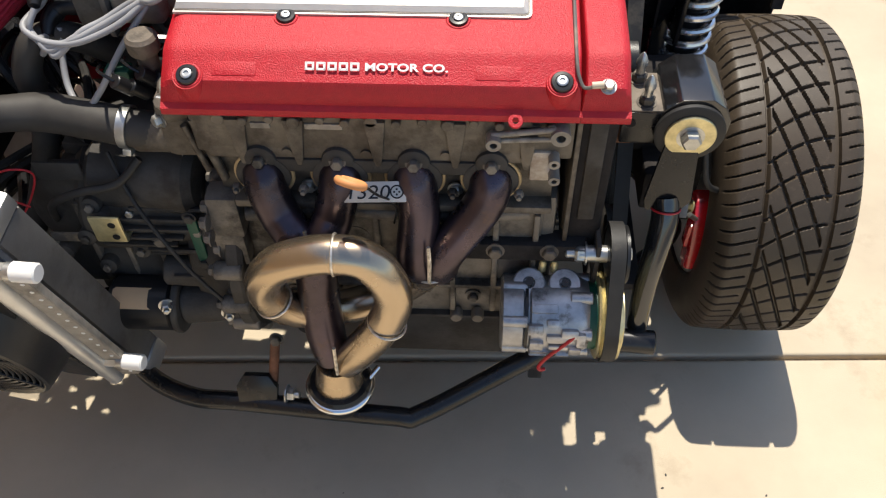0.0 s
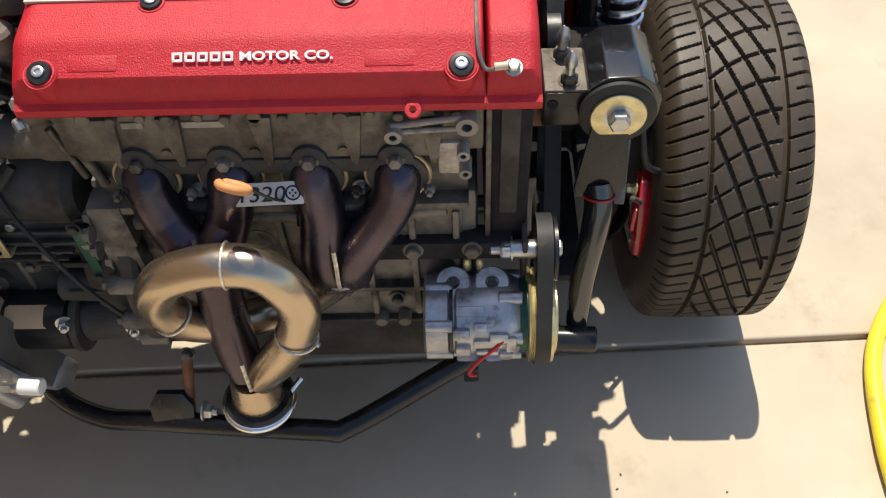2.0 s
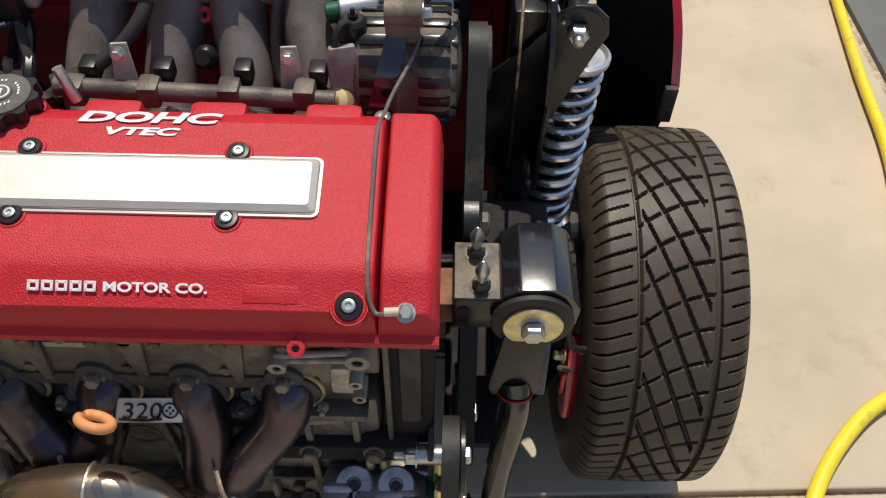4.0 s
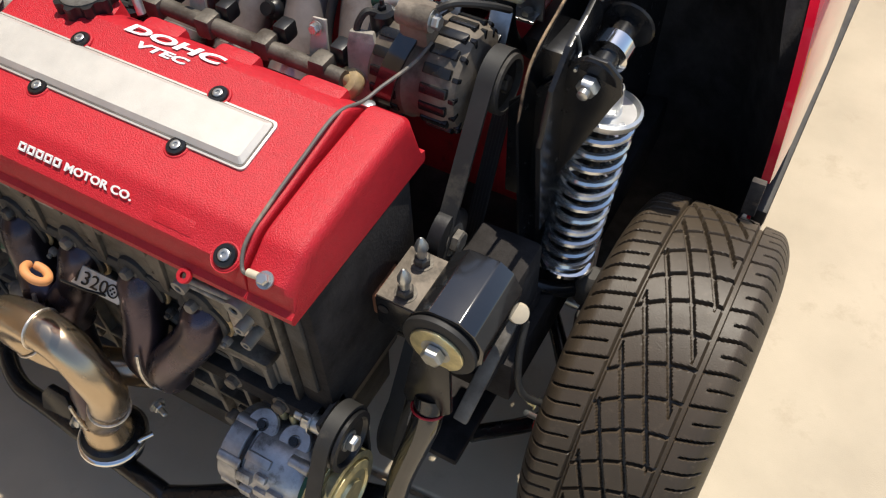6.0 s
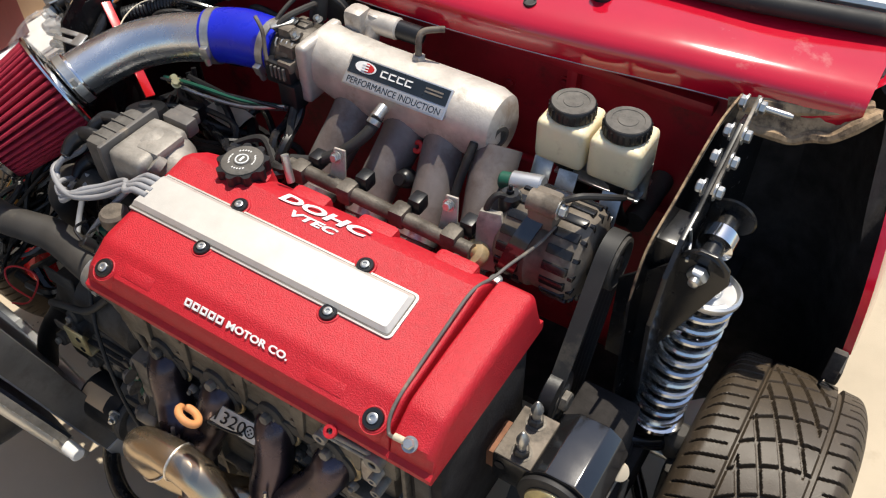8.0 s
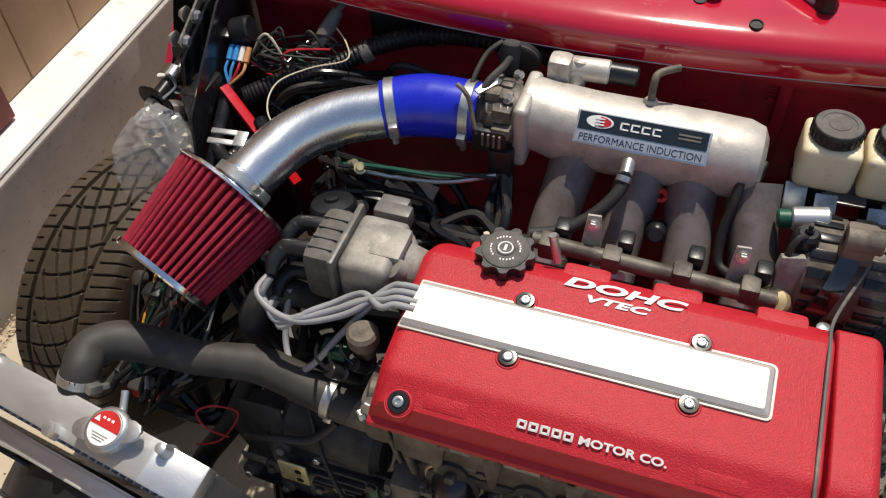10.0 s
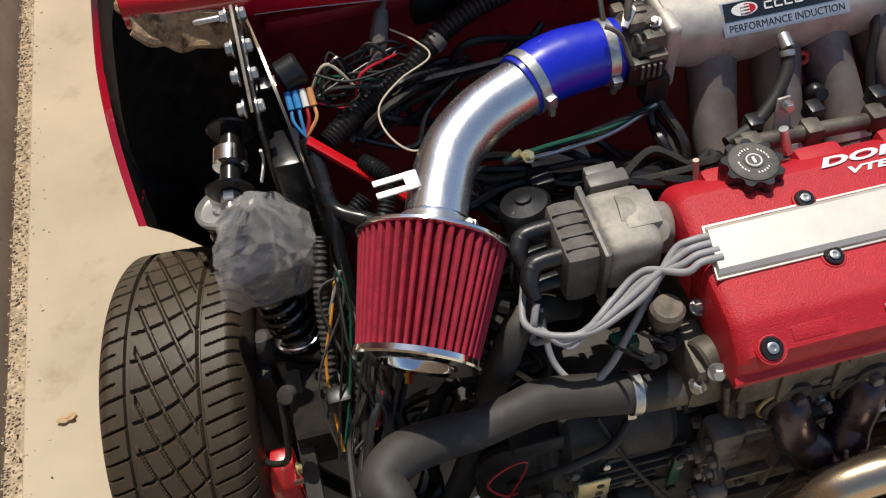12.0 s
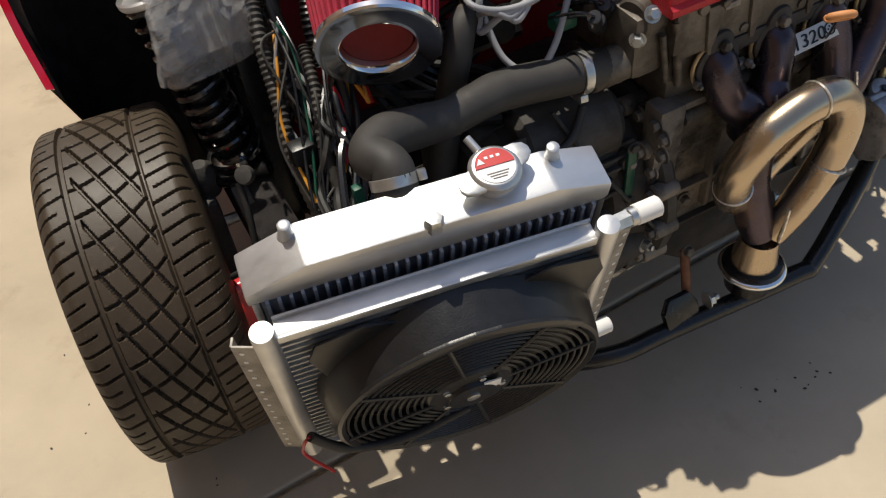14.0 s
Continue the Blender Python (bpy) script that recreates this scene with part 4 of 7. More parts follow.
part("lettering", lettering("VTEC", plane_at((-0.118, 0.8555, 0.7575), (1, 0, 0), (0, 0.985, 0.17)), 0.0088, 0.068, 0.0008, 0.25, bold=0.035), M_WHITE, vc, "raised white lettering")
FS = plane_at((0, 0.7045, 0.7258), (1, 0, 0), (0, 0.78, 0.62))
for k in range(5):
    part("mark", join(box((-0.1815 + 0.0118 * k, 0.0032, 0), (0.0092, 0.0024, 0.0012), 0.0003, FS), box((-0.1815 + 0.0118 * k, -0.0032, 0), (0.0092, 0.0024, 0.0012), 0.0003, FS), box((-0.1851 + 0.0118 * k, 0, 0), (0.0024, 0.0085, 0.0012), 0.0003, FS),
                      box((-0.1778 + 0.0118 * k, 0, 0), (0.0024, 0.0085, 0.0012), 0.0003, FS)), M_WHITE, vc)
part("lettering", lettering("MOTOR CO.", FS @ Matrix.Translation((-0.0805, 0, 0)), 0.0085, 0.086, 0.0008, bold=0.03), M_WHITE, vc, "raised white lettering")
# oil filler cap
CAPM = along((-0.251, 0.885, 0.7560), (0, -0.04, 1))
lob = []
for k in range(144):
    a = 2 * math.pi * k / 144
    rr = 0.0308 + 0.0030 * math.copysign(abs(math.cos(9 * a)) ** 0.5, math.cos(9 * a))
    lob.append((rr * math.cos(a), rr * math.sin(a)))
oc = part("oil_cap", prism(lob, 0.016, CAPM, 0.0), M_PLASTIC, eng, "black lobed oil filler cap")
part("disc", lathe([(0.0265, 0.0155), (0.0265, 0.0172), (0.0245, 0.0185), (0.011, 0.0180), (0.010, 0.0195), (0.007, 0.0195)], CAPM, 36), M_CAPTOP, oc, "dusty printed top")
part("print", join(*[box((0.0165 * math.cos(0.22 * k), 0.0165 * math.sin(0.22 * k), 0.0187), (0.0016, 0.0026, 0.0005), 0, CAPM) for k in range(28) if k % 7 < 5]), M_SILL, oc)
part("mark", join(torus(CAPM @ V(0, 0, 0.0195), CAPM.to_3x3() @ V(0, 0, 1), 0.0080, 0.0009, 24, 6), box((0, 0, 0.0198), (0.003, 0.0085, 0.0006), 0.0, CAPM)), M_WHITE, oc)
part("filler_neck", lathe([(0.036, -0.03), (0.032, -0.006), (0.027, -0.003), (0.026, 0.001)], CAPM, 32), M_WRINKLE, vc)
part("breather", rod((-0.195, 0.905, 0.748), (-0.205, 0.912, 0.782), 0.0052, seg=14), M_ZINC, eng)
part("dipstick", tube([(-0.285, 0.925, 0.70), (-0.287, 0.932, 0.725), (-0.288, 0.934, 0.736)], 0.0038, 5, 8), M_CREAM, eng)
# lead across the timing cover
gw = thing("ground_strap", (0.127, 0.69, 0.72), "grey cable with a yellow terminal across the red cover", "cable")
part("lead", tube([(0.130, 0.985, 0.772), (0.120, 0.962, 0.757), (0.105, 0.925, 0.749), (0.0985, 0.900, 0.7470), (0.0945, 0.86, 0.7600), (0.0940, 0.80, 0.7515), (0.0940, 0.75, 0.7425), (0.0945, 0.715, 0.7335), (0.0965, 0.700, 0.7245), (0.102, 0.6905, 0.7165), (0.110, 0.688, 0.7185)], 0.0020, 8, 8), M_GREYPL, gw)
part("terminal", rod((0.110, 0.689, 0.7200), (0.122, 0.689, 0.7215), 0.0038, seg=10), M_CREAM, gw)
part("bolt", hexhead((0.127, 0.690, 0.7185), (0, -0.45, 0.89), 0.0062, 0.007, 0.0085), M_ZINC, gw)

# head and block
head = part("cylinder_head", join(box((-0.112, 0.806, 0.640), (0.425, 0.222, 0.062), 0.004), box((-0.115, 0.812, 0.575), (0.400, 0.205, 0.10), 0.006)), M_HEAD, eng, "grimy alloy cylinder head")
part("gasket_line", box((-0.097, 0.802, 0.6725), (0.486, 0.228, 0.003), 0.001), M_HEAD, eng)
for bx in (-0.272, -0.208, -0.118, -0.030, 0.05):
    part("rib", prism([(-0.012, 0.032), (0.012, 0.032), (0.006, -0.02), (0.003, -0.035), (-0.003, -0.035), (-0.006, -0.02)], 0.012, plane_at((bx, 0.702, 0.630), (1, 0, 0), (0, 0, 1)), 0.002), M_HEAD, head)
for bx, w in ((-0.245, 0.022), (-0.175, 0.042)):
    part("cast_plate", box((bx, 0.6945, 0.6515), (w, 0.003, 0.008), 0.001), M_DIST, head)
for k, bx in enumerate((-0.225, -0.135, -0.045, 0.045)):
    part("boss", lathe([(0.007, 0), (0.006, 0.012)], along((bx + 0.004, 0.704, 0.612), (0, -1, 0)), 12), M_HEAD, head)
rh = random.Random(7)
for k in range(14):
    bx = -0.29 + 0.028 * k
    part("boss", rod((bx, 0.705, 0.662), (bx, 0.690 - 0.004 * (k % 2), 0.662), 0.0055 + 0.002 * (k % 3 == 0), seg=10, bev=0.001), M_HEAD, head)
for k in range(5):
    bx = -0.30 + 0.09 * k
    part("pocket", box((bx, 0.700, 0.634), (0.040, 0.006, 0.028), 0.004), M_BLOCK, head)
part("ledge", box((-0.115, 0.7015, 0.6105), (0.40, 0.014, 0.022), 0.006), M_HEAD, head)
part("ledge", box((-0.115, 0.704, 0.527), (0.40, 0.028, 0.012), 0.004), M_HEAD, head)
part("column", join(rod((-0.322, 0.700, 0.655), (-0.304, 0.702, 0.560), 0.0055, seg=12), rod((-0.336, 0.704, 0.640), (-0.322, 0.704, 0.570), 0.004, seg=12)), M_HEAD, head)
part("lug_arm", join(rod((0.010, 0.688, 0.650), (0.080, 0.686, 0.662), 0.0035), rod((0.015, 0.688, 0.642), (0.082, 0.686, 0.648), 0.003)), M_DIST, head)
for lx, lz, lr in ((0.012, 0.643, 0.0085), (0.084, 0.655, 0.011), (0.080, 0.616, 0.0065), (0.082, 0.590, 0.0065)):
    part("lug", lathe([(lr * 0.45, 0.010), (lr * 0.48, 0.012), (lr, 0.012), (lr, -0.012), (lr * 0.45, -0.012), (lr * 0.45, 0.008)], along((lx, 0.690, lz), (0, -1, 0)), 22, cap=False), M_DIST, head)
part("bracket", box((0.066, 0.697, 0.600), (0.024, 0.012, 0.045), 0.004), M_CAST, head)
tm = part("timing_cover", box((0.128, 0.803, 0.555), (0.046, 0.190, 0.236), 0.010), M_WELL, eng, "dark timing belt cover")
part("flange", box((0.106, 0.803, 0.560), (0.006, 0.206, 0.24), 0.002), M_HEAD, tm)
part("rib", box((0.128, 0.706, 0.580), (0.020, 0.006, 0.16), 0.003), M_GEAR, tm)
blk = part("block", join(box((-0.105, 0.815, 0.405), (0.40, 0.21, 0.25), 0.012), box((-0.105, 0.735, 0.475), (0.37, 0.06, 0.09), 0.012)), M_BLOCK, eng, "dirty engine block")
for bx in (-0.22, -0.13, -0.035, 0.02, 0.07):
    part("rib", box((bx, 0.706, 0.41), (0.008, 0.018, 0.20), 0.003), M_BLOCK, blk)
part("rib", box((-0.10, 0.706, 0.365), (0.39, 0.018, 0.008), 0.003), M_BLOCK, blk)
for bx in (-0.16, -0.085, -0.005):
    part("core_plug", lathe([(0.020, 0), (0.020, 0.008), (0.016, 0.008), (0.015, 0.004)], along((bx, 0.712, 0.455), (0, -1, 0)), 26), M_BLOCK, blk)
for k in range(6):
    q = V(-0.255 + 0.062 * k, 0.706, 0.335 + 0.02 * (k % 2))
    part("block_bolt", hexhead(q, (0, -1, 0), 0.0075, 0.008, 0.011), M_BLOCK, blk)
part("water_pipe", tube([(-0.29, 0.70, 0.50), (-0.18, 0.705, 0.505), (-0.05, 0.705, 0.50), (0.06, 0.705, 0.51)], 0.010, 8, 12), M_BLOCK, blk)
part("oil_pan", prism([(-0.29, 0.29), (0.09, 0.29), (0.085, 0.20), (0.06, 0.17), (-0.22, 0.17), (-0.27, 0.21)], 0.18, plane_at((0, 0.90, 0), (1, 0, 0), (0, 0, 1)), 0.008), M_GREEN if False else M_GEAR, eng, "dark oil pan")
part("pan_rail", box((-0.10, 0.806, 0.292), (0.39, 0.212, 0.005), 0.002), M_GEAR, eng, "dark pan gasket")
for bx in (-0.03, 0.0):
    part("sensor", lathe([(0.009, 0), (0.009, 0.012), (0.007, 0.015)], along((bx, 0.705, 0.300), (0, -1, 0.1)), 18), M_BLOCK, blk)
part("knock_bolt", hexhead((-0.125, 0.66, 0.306), (1, -0.3, 0), 0.008, 0.008, 0.011, 0.012), M_ZINC, blk)
for bx in (-0.255, -0.205, -0.03, 0.03):
    part("head_bolt", hexhead((bx, 0.703, 0.548), (0, -1, 0), 0.007, 0.007, 0.010), M_ZINC, head)

# ---------------------------------------------------------------- exhaust header
ex = thing("exhaust_header", (-0.19, 0.61, 0.23), "heat-tinted tubular steel exhaust header with a looped runner", "exhaust header")
PX = (-0.254, -0.164, -0.077, 0.011)
part("flange", join(*[join(lathe([(0.031, 0), (0.032, 0.001), (0.032, 0.009), (0.030, 0.010)], along((x, 0.7005, 0.575), (0, -1, 0)), 30), lathe([(0.019, 0), (0.0195, 0.002), (0.018, 0.010), (0.014, 0.012)], along((x, 0.7005, 0.602), (0, -1, 0)), 22)) for x in PX], box((-0.121, 0.6965, 0.592), (0.30, 0.009, 0.020), 0.003)), M_GEAR, ex, "dark steel flange")
for x in PX:
    part("gasket", torus((x, 0.6975, 0.573), (0, 1, 0), 0.0335, 0.0026, 34, 8), M_GASKET, ex, "copper gasket ring")
    part("flange_nut", hexhead((x, 0.688, 0.603), (0, -1, 0.2), 0.0075, 0.009, 0.010), M_BLOCK, ex)
for x in (-0.287, -0.208, -0.122, -0.033, 0.044):
    part("flange_nut", hexhead((x, 0.690, 0.560), (0, -1, 0), 0.0060, 0.008, 0.0, 0.005), M_BLOCK, ex)
RT = 0.0248
J12, J34 = V(-0.203, 0.660, 0.485), V(-0.060, 0.662, 0.460)
for x, j, s in ((PX[0], J12, -1), (PX[1], J12, 1), (PX[2], J34, -1), (PX[3], J34, 1)):
    f = 1.0
    part("primary", tube([(x, 0.704, 0.577), (x, 0.693, 0.574), (x - s * 0.003 * f, 0.685, 0.556), (x + (j.x - x) * 0.28, 0.675, 0.527), (j.x + s * 0.017, j.y - 0.002, j.z + 0.020), (j.x + s * 0.010, j.y + 0.002, j.z - 0.012)], RT, 8, 20), M_HDR, ex, "blue-brown heat-tinted primary tube")
for j in (J12, J34):
    part("weld", tube([j + V(0, -0.0215, 0.054), j + V(0.001, -0.0275, 0.03), j + V(0, -0.0272, 0.006), j + V(0, -0.0245, -0.010)], 0.0026, 6, 6), M_WELD, ex)
    part("weld", torus(j + V(0, 0.002, -0.013), (0, 0.1, 1), 0.0262, 0.0018, 26, 6), M_WELD, ex)
part("secondary", tube([J12 + V(0, 0.002, -0.005), (-0.202, 0.652, 0.45), (-0.204, 0.645, 0.40), (-0.199, 0.628, 0.34), (-0.191, 0.617, 0.305)], [0.027, 0.0265, 0.0265, 0.026, 0.023], 8, 22), M_HDR, ex, "brown heat-tinted secondary tube")
LOOP = [J34 + V(0, 0.002, -0.008), (-0.076, 0.682, 0.408), (-0.118, 0.690, 0.358), (-0.170, 0.676, 0.345), (-0.222, 0.646, 0.372), (-0.254, 0.628, 0.412), (-0.260, 0.618, 0.464), (-0.236, 0.612, 0.508), (-0.198, 0.611, 0.527),
        (-0.165, 0.610, 0.533), (-0.132, 0.609, 0.527), (-0.109, 0.606, 0.498), (-0.102, 0.606, 0.453), (-0.118, 0.605, 0.400), (-0.150, 0.606, 0.345), (-0.174, 0.611, 0.305)]
part("loop_tube", tube(LOOP, [0.025] + [0.0238] * 14 + [0.023], 9, 24), M_GOLD, ex, "straw-gold heat-tinted looped tube")
for q, dd in (((-0.165, 0.610, 0.533), (1, 0, 0.0)), ((-0.112, 0.603, 0.410), (-0.32, 0, -1)), ((-0.256, 0.625, 0.422), (-0.3, -0.3, 1))):
    part("weld", torus(q, dd, 0.0242, 0.0017, 30, 6), M_WELD, ex)
part("collector", lathe([(0.034, 0), (0.031, 0.02), (0.028, 0.04), (0.027, 0.048)], along((-0.190, 0.614, 0.252), (0.03, 0.02, 1)), 28), M_GOLD, ex, "straw-gold collector cone")
part("weld", tube([(-0.181, 0.588, 0.372), (-0.182, 0.587, 0.34), (-0.183, 0.588, 0.31)], 0.0024, 6, 6), M_WELD, ex)
part("v_band_flange", lathe([(0.032, 0.0), (0.043, 0.001), (0.044, 0.005), (0.041, 0.010), (0.032, 0.012)], along((-0.190, 0.614, 0.242), (0.03, 0.02, 1)), 36), M_BLACK, ex)
part("v_band", join(torus((-0.190, 0.614, 0.240), (0.03, 0.02, 1), 0.0435, 0.0055, 40, 10), rod((-0.150, 0.622, 0.245), (-0.138, 0.640, 0.247), 0.004)), M_CHROME, ex, "bright steel band clamp")
part("outlet", lathe([(0.0335, -0.04), (0.0345, 0.0)], along((-0.190, 0.614, 0.242), (0.03, 0.02, 1)), 30), M_BLACK, ex)
tg = part("name_tag", box((-0.1215, 0.6720, 0.5730), (0.072, 0.003, 0.024), 0.0008, Matrix.Translation((-0.1215, 0.6720, 0.5730)) @ pose(0, 0, 0, -42, -3, 0) @ Matrix.Translation((0.1215, -0.6720, -0.5730))), M_PLATE, ex, "engraved bright tag")
TGM = Matrix.Translation((-0.1215, 0.6720, 0.5730)) @ pose(0, 0, 0, -42, -3, 0) @ pose(0, -0.0022, 0, 90, 0, 0)
part("engraving", lettering("1320", TGM @ Matrix.Translation((-0.006, 0, 0)), 0.016, 0.048, 0.001, 0.15), M_BLACK, tg)
part("roundel", join(torus(TGM @ V(0.0255, 0.0, 0), TGM.to_3x3() @ V(0, 0, 1), 0.0072, 0.0009, 24, 6), *[lathe([(0.0013, 0), (0.0013, 0.0006)], TGM @ Matrix.Translation((0.0255 + 0.003 * math.cos(k * 1.57), 0.003 * math.sin(k * 1.57), 0)), 8) for k in range(4)]), M_BLACK, tg)
rg = thing("rubber_ring", (-0.137, 0.621, 0.64), "faded orange rubber ring hung on a black wire", "ring")
part("ring", tube([along((-0.139, 0.630, 0.630), (0.25, 0.62, 0.74)) @ V(0.0145 * math.cos(radians(a)), 0.0115 * math.sin(radians(a)), 0) for a in range(0, 346, 15)], [0.0034] + [0.0048] * 22 + [0.0036], 2, 10), M_ORANGE, rg)
part("wire", tube([(-0.126, 0.642, 0.612), (-0.115, 0.655, 0.585), (-0.104, 0.667, 0.565), (-0.098, 0.672, 0.545), (-0.105, 0.69, 0.50)], 0.0016, 6, 6), M_BLACK, rg)

# ---------------------------------------------------------------- compressor and belt
ac = thing("ac_compressor", (0.09, 0.66, 0.30), "cast alloy air-conditioning compressor with a yellow zinc clutch", "compressor")
AX = (1, 0, 0)
CY, CZ = 0.662, 0.360
body = part("body", lathe([(0.046, 0), (0.050, 0.003), (0.050, 0.028), (0.047, 0.031), (0.047, 0.036), (0.050, 0.039), (0.051, 0.10), (0.044, 0.115), (0.034, 0.125)], along((0.030, CY, CZ), AX), 36), M_COMP, ac, "cast alloy housing")
part("seam", lathe([(0.0505, 0), (0.0505, 0.004)], along((0.0605, CY, CZ), AX), 36), M_BLACK, body)
for a in range(0, 360, 60):
    q = V(0.032, CY + 0.045 * math.cos(radians(a + 20)), CZ + 0.045 * math.sin(radians(a + 20)))
    part("lug", rod(q, q + V(0.032, 0, 0), 0.009, seg=12, bev=0.001), M_COMP, body)
    q2 = V(0.118, CY + 0.046 * math.cos(radians(a + 40)), CZ + 0.046 * math.sin(radians(a + 40)))
    part("lug", rod(q2, q2 + V(0.028, 0, 0), 0.0085, seg=12, bev=0.001), M_COMP, body)
for bx, a in ((0.085, 120), (0.105, 165), (0.085, 200), (0.11, 235), (0.078, 240)):
    part("rib", box((0, 0, 0), (0.034, 0.012, 0.010), 0.003, plane_at((bx, CY + 0.05 * math.cos(radians(a)), CZ + 0.05 * math.sin(radians(a))), (1, 0, 0), (0, -math.sin(radians(a)), math.cos(radians(a))))), M_COMP, body)
for bx, a, w, h in ((0.074, 150, 0.020, 0.014), (0.096, 140, 0.016, 0.010), (0.118, 155, 0.022, 0.012), (0.076, 178, 0.018, 0.016), (0.104, 180, 0.026, 0.008), (0.126, 190, 0.016, 0.018), (0.080, 215, 0.024, 0.010), (0.112, 212, 0.018, 0.012), (0.132, 165, 0.012, 0.022)):
    part("casting_lump", box((0, 0, 0), (w, h, 0.010), 0.003, plane_at((bx, CY + 0.0515 * math.cos(radians(a)), CZ + 0.0515 * math.sin(radians(a))), (1, 0, 0), (0, -math.sin(radians(a)), math.cos(radians(a))))), M_COMP, body)
for ex_ in (0.065, 0.111):
    part("ear", lathe([(0.006, 0), (0.020, 0), (0.021, 0.002), (0.021, 0.009), (0.019, 0.011), (0.008, 0.011), (0.007, 0.007)], along((ex_, 0.676, 0.402), (0, -0.35, 0.94)), 28, cap=True), M_COMP, body)
    part("port", lathe([(0.0055, 0), (0.0055, 0.003)], along((ex_, 0.6715, 0.4132), (0, -0.35, 0.94)), 14), M_BLACK, body)
for ex_ in (0.082, 0.097):
    part("valve", lathe([(0.005, 0), (0.005, 0.014), (0.0035, 0.016), (0.0035, 0.02)], along((ex_, 0.693, 0.413), (0, 0, 1)), 14), M_YZINC, body)
clu = part("clutch_pulley", lathe([(0.030, 0), (0.056, 0.001), (0.058, 0.003), (0.054, 0.006), (0.058, 0.009), (0.054, 0.012), (0.058, 0.015), (0.054, 0.018), (0.058, 0.021), (0.058, 0.030), (0.050, 0.031), (0.048, 0.028)], along((0.152, CY, CZ), AX), 44), M_YZINC, ac, "yellow zinc clutch pulley")
part("clutch_plate", lathe([(0.047, 0), (0.047, 0.004), (0.038, 0.006), (0.036, 0.003), (0.024, 0.003), (0.022, 0.007), (0.010, 0.007)], along((0.182, CY, CZ), AX), 36), M_YZINC, clu)
part("coil_ring", lathe([(0.045, 0), (0.045, 0.012)], along((0.141, CY, CZ), AX), 36), M_GREEN, ac)
part("wire", tube([(0.128, 0.615, 0.385), (0.115, 0.608, 0.372), (0.095, 0.606, 0.345), (0.083, 0.607, 0.318), (0.085, 0.612, 0.300), (0.092, 0.615, 0.297)], 0.0025, 6, 8), M_REDW, ac, "red wire")
part("mount", box((0.05, 0.705, 0.448), (0.17, 0.03, 0.030), 0.004), M_WELL, ac)
for bx in (0.020, 0.088):
    part("mount_bolt", hexhead((bx, 0.689, 0.452), (0, -1, 0.1), 0.009, 0.008, 0.012), M_ALT, ac)
idl = thing("idler_pulley", (0.17, 0.69, 0.42), "ribbed idler pulley on a zinc bolt", "pulley")
part("pulley", lathe([(0.010, 0), (0.030, 0), (0.037, 0.002), (0.033, 0.005), (0.037, 0.008), (0.033, 0.011), (0.037, 0.014), (0.033, 0.017), (0.037, 0.020), (0.037, 0.024), (0.031, 0.025), (0.028, 0.020), (0.014, 0.019)], along((0.160, 0.690, 0.452), AX), 40), M_PLASTIC, idl, "black grooved pulley")
part("bolt", hexhead((0.181, 0.690, 0.452), AX, 0.010, 0.010, 0.013), M_ZINC, idl)
part("axle", rod((0.125, 0.690, 0.452), (0.160, 0.690, 0.452), 0.011, seg=18), M_ZINC, idl)
part("nut", hexhead((0.132, 0.690, 0.452), (-1, 0, 0), 0.012, 0.012, 0.015, 0.012), M_ZINC, idl)
part("bracket", box((0.148, 0.705, 0.440), (0.006, 0.05, 0.07), 0.002), M_GEAR, idl)


def belt(name, wheels_, x0, x1, label):
    """A flat belt round two pulleys, each (y, z, r), outside faces."""
    (y1, z1, r1), (y2, z2, r2) = wheels_
    d = math.hypot(y2 - y1, z2 - z1)
    base = math.atan2(z2 - z1, y2 - y1)
    off = math.acos((r1 - r2) / d)
    pts = []
    for k in range(25):
        a = base + off + (2 * math.pi - 2 * off) * k / 24
        pts.append((y1 + r1 * math.cos(a), z1 + r1 * math.sin(a)))
    for k in range(25):
        a = base - off + 2 * off * k / 24
        pts.append((y2 + r2 * math.cos(a), z2 + r2 * math.sin(a)))
    n = len(pts)
    rows_ = []
    for k, (yy, zz) in enumerate(pts):
        p, q = pts[k - 1], pts[(k + 1) % n]
        tx, tz = q[0] - p[0], q[1] - p[1]
        l = math.hypot(tx, tz)
        nx, nz = tz / l * 0.004, -tx / l * 0.004
        rows_.append([(x0, yy, zz), (x1, yy, zz), (x1, yy + nx, zz + nz), (x0, yy + nx, zz + nz)])
    rows_.append(rows_[0])
    th = thing(name, ((x0 + x1) / 2, y1, z1 - r1), label, "belt", "drive belts")
    part("band", loft(rows_, cap=False), M_RUBBER, th)
    for q in range(5):
        xa = x0 + (x1 - x0) * (q + 0.18) / 5
        xb = x0 + (x1 - x0) * (q + 0.82) / 5
        mid_ = (sum(p[0] for p in pts) / n, sum(p[1] for p in pts) / n)
        ring = [[(xa, yy, zz), (xb, yy, zz), (xb, yy - (yy - mid_[0]) * 0.012, zz - (zz - mid_[1]) * 0.012), (xa, yy - (yy - mid_[0]) * 0.012, zz - (zz - mid_[1]) * 0.012)] for yy, zz in pts]
        part("rib", loft(ring + ring[:1], cap=False), M_PLASTIC, th)
    return th


belt("drive_belt", ((CY, CZ, 0.057), (0.690, 0.452, 0.0375)), 0.160, 0.178, "black ribbed belt over the compressor clutch")
belt("drive_belt", ((0.80, 0.34, 0.06), (1.020, 0.717, 0.034)), 0.178, 0.198, "black ribbed belt up to the alternator")
cr = thing("crank_pulley", (0.18, 0.80, 0.28), "dark steel crank pulley", "pulley")
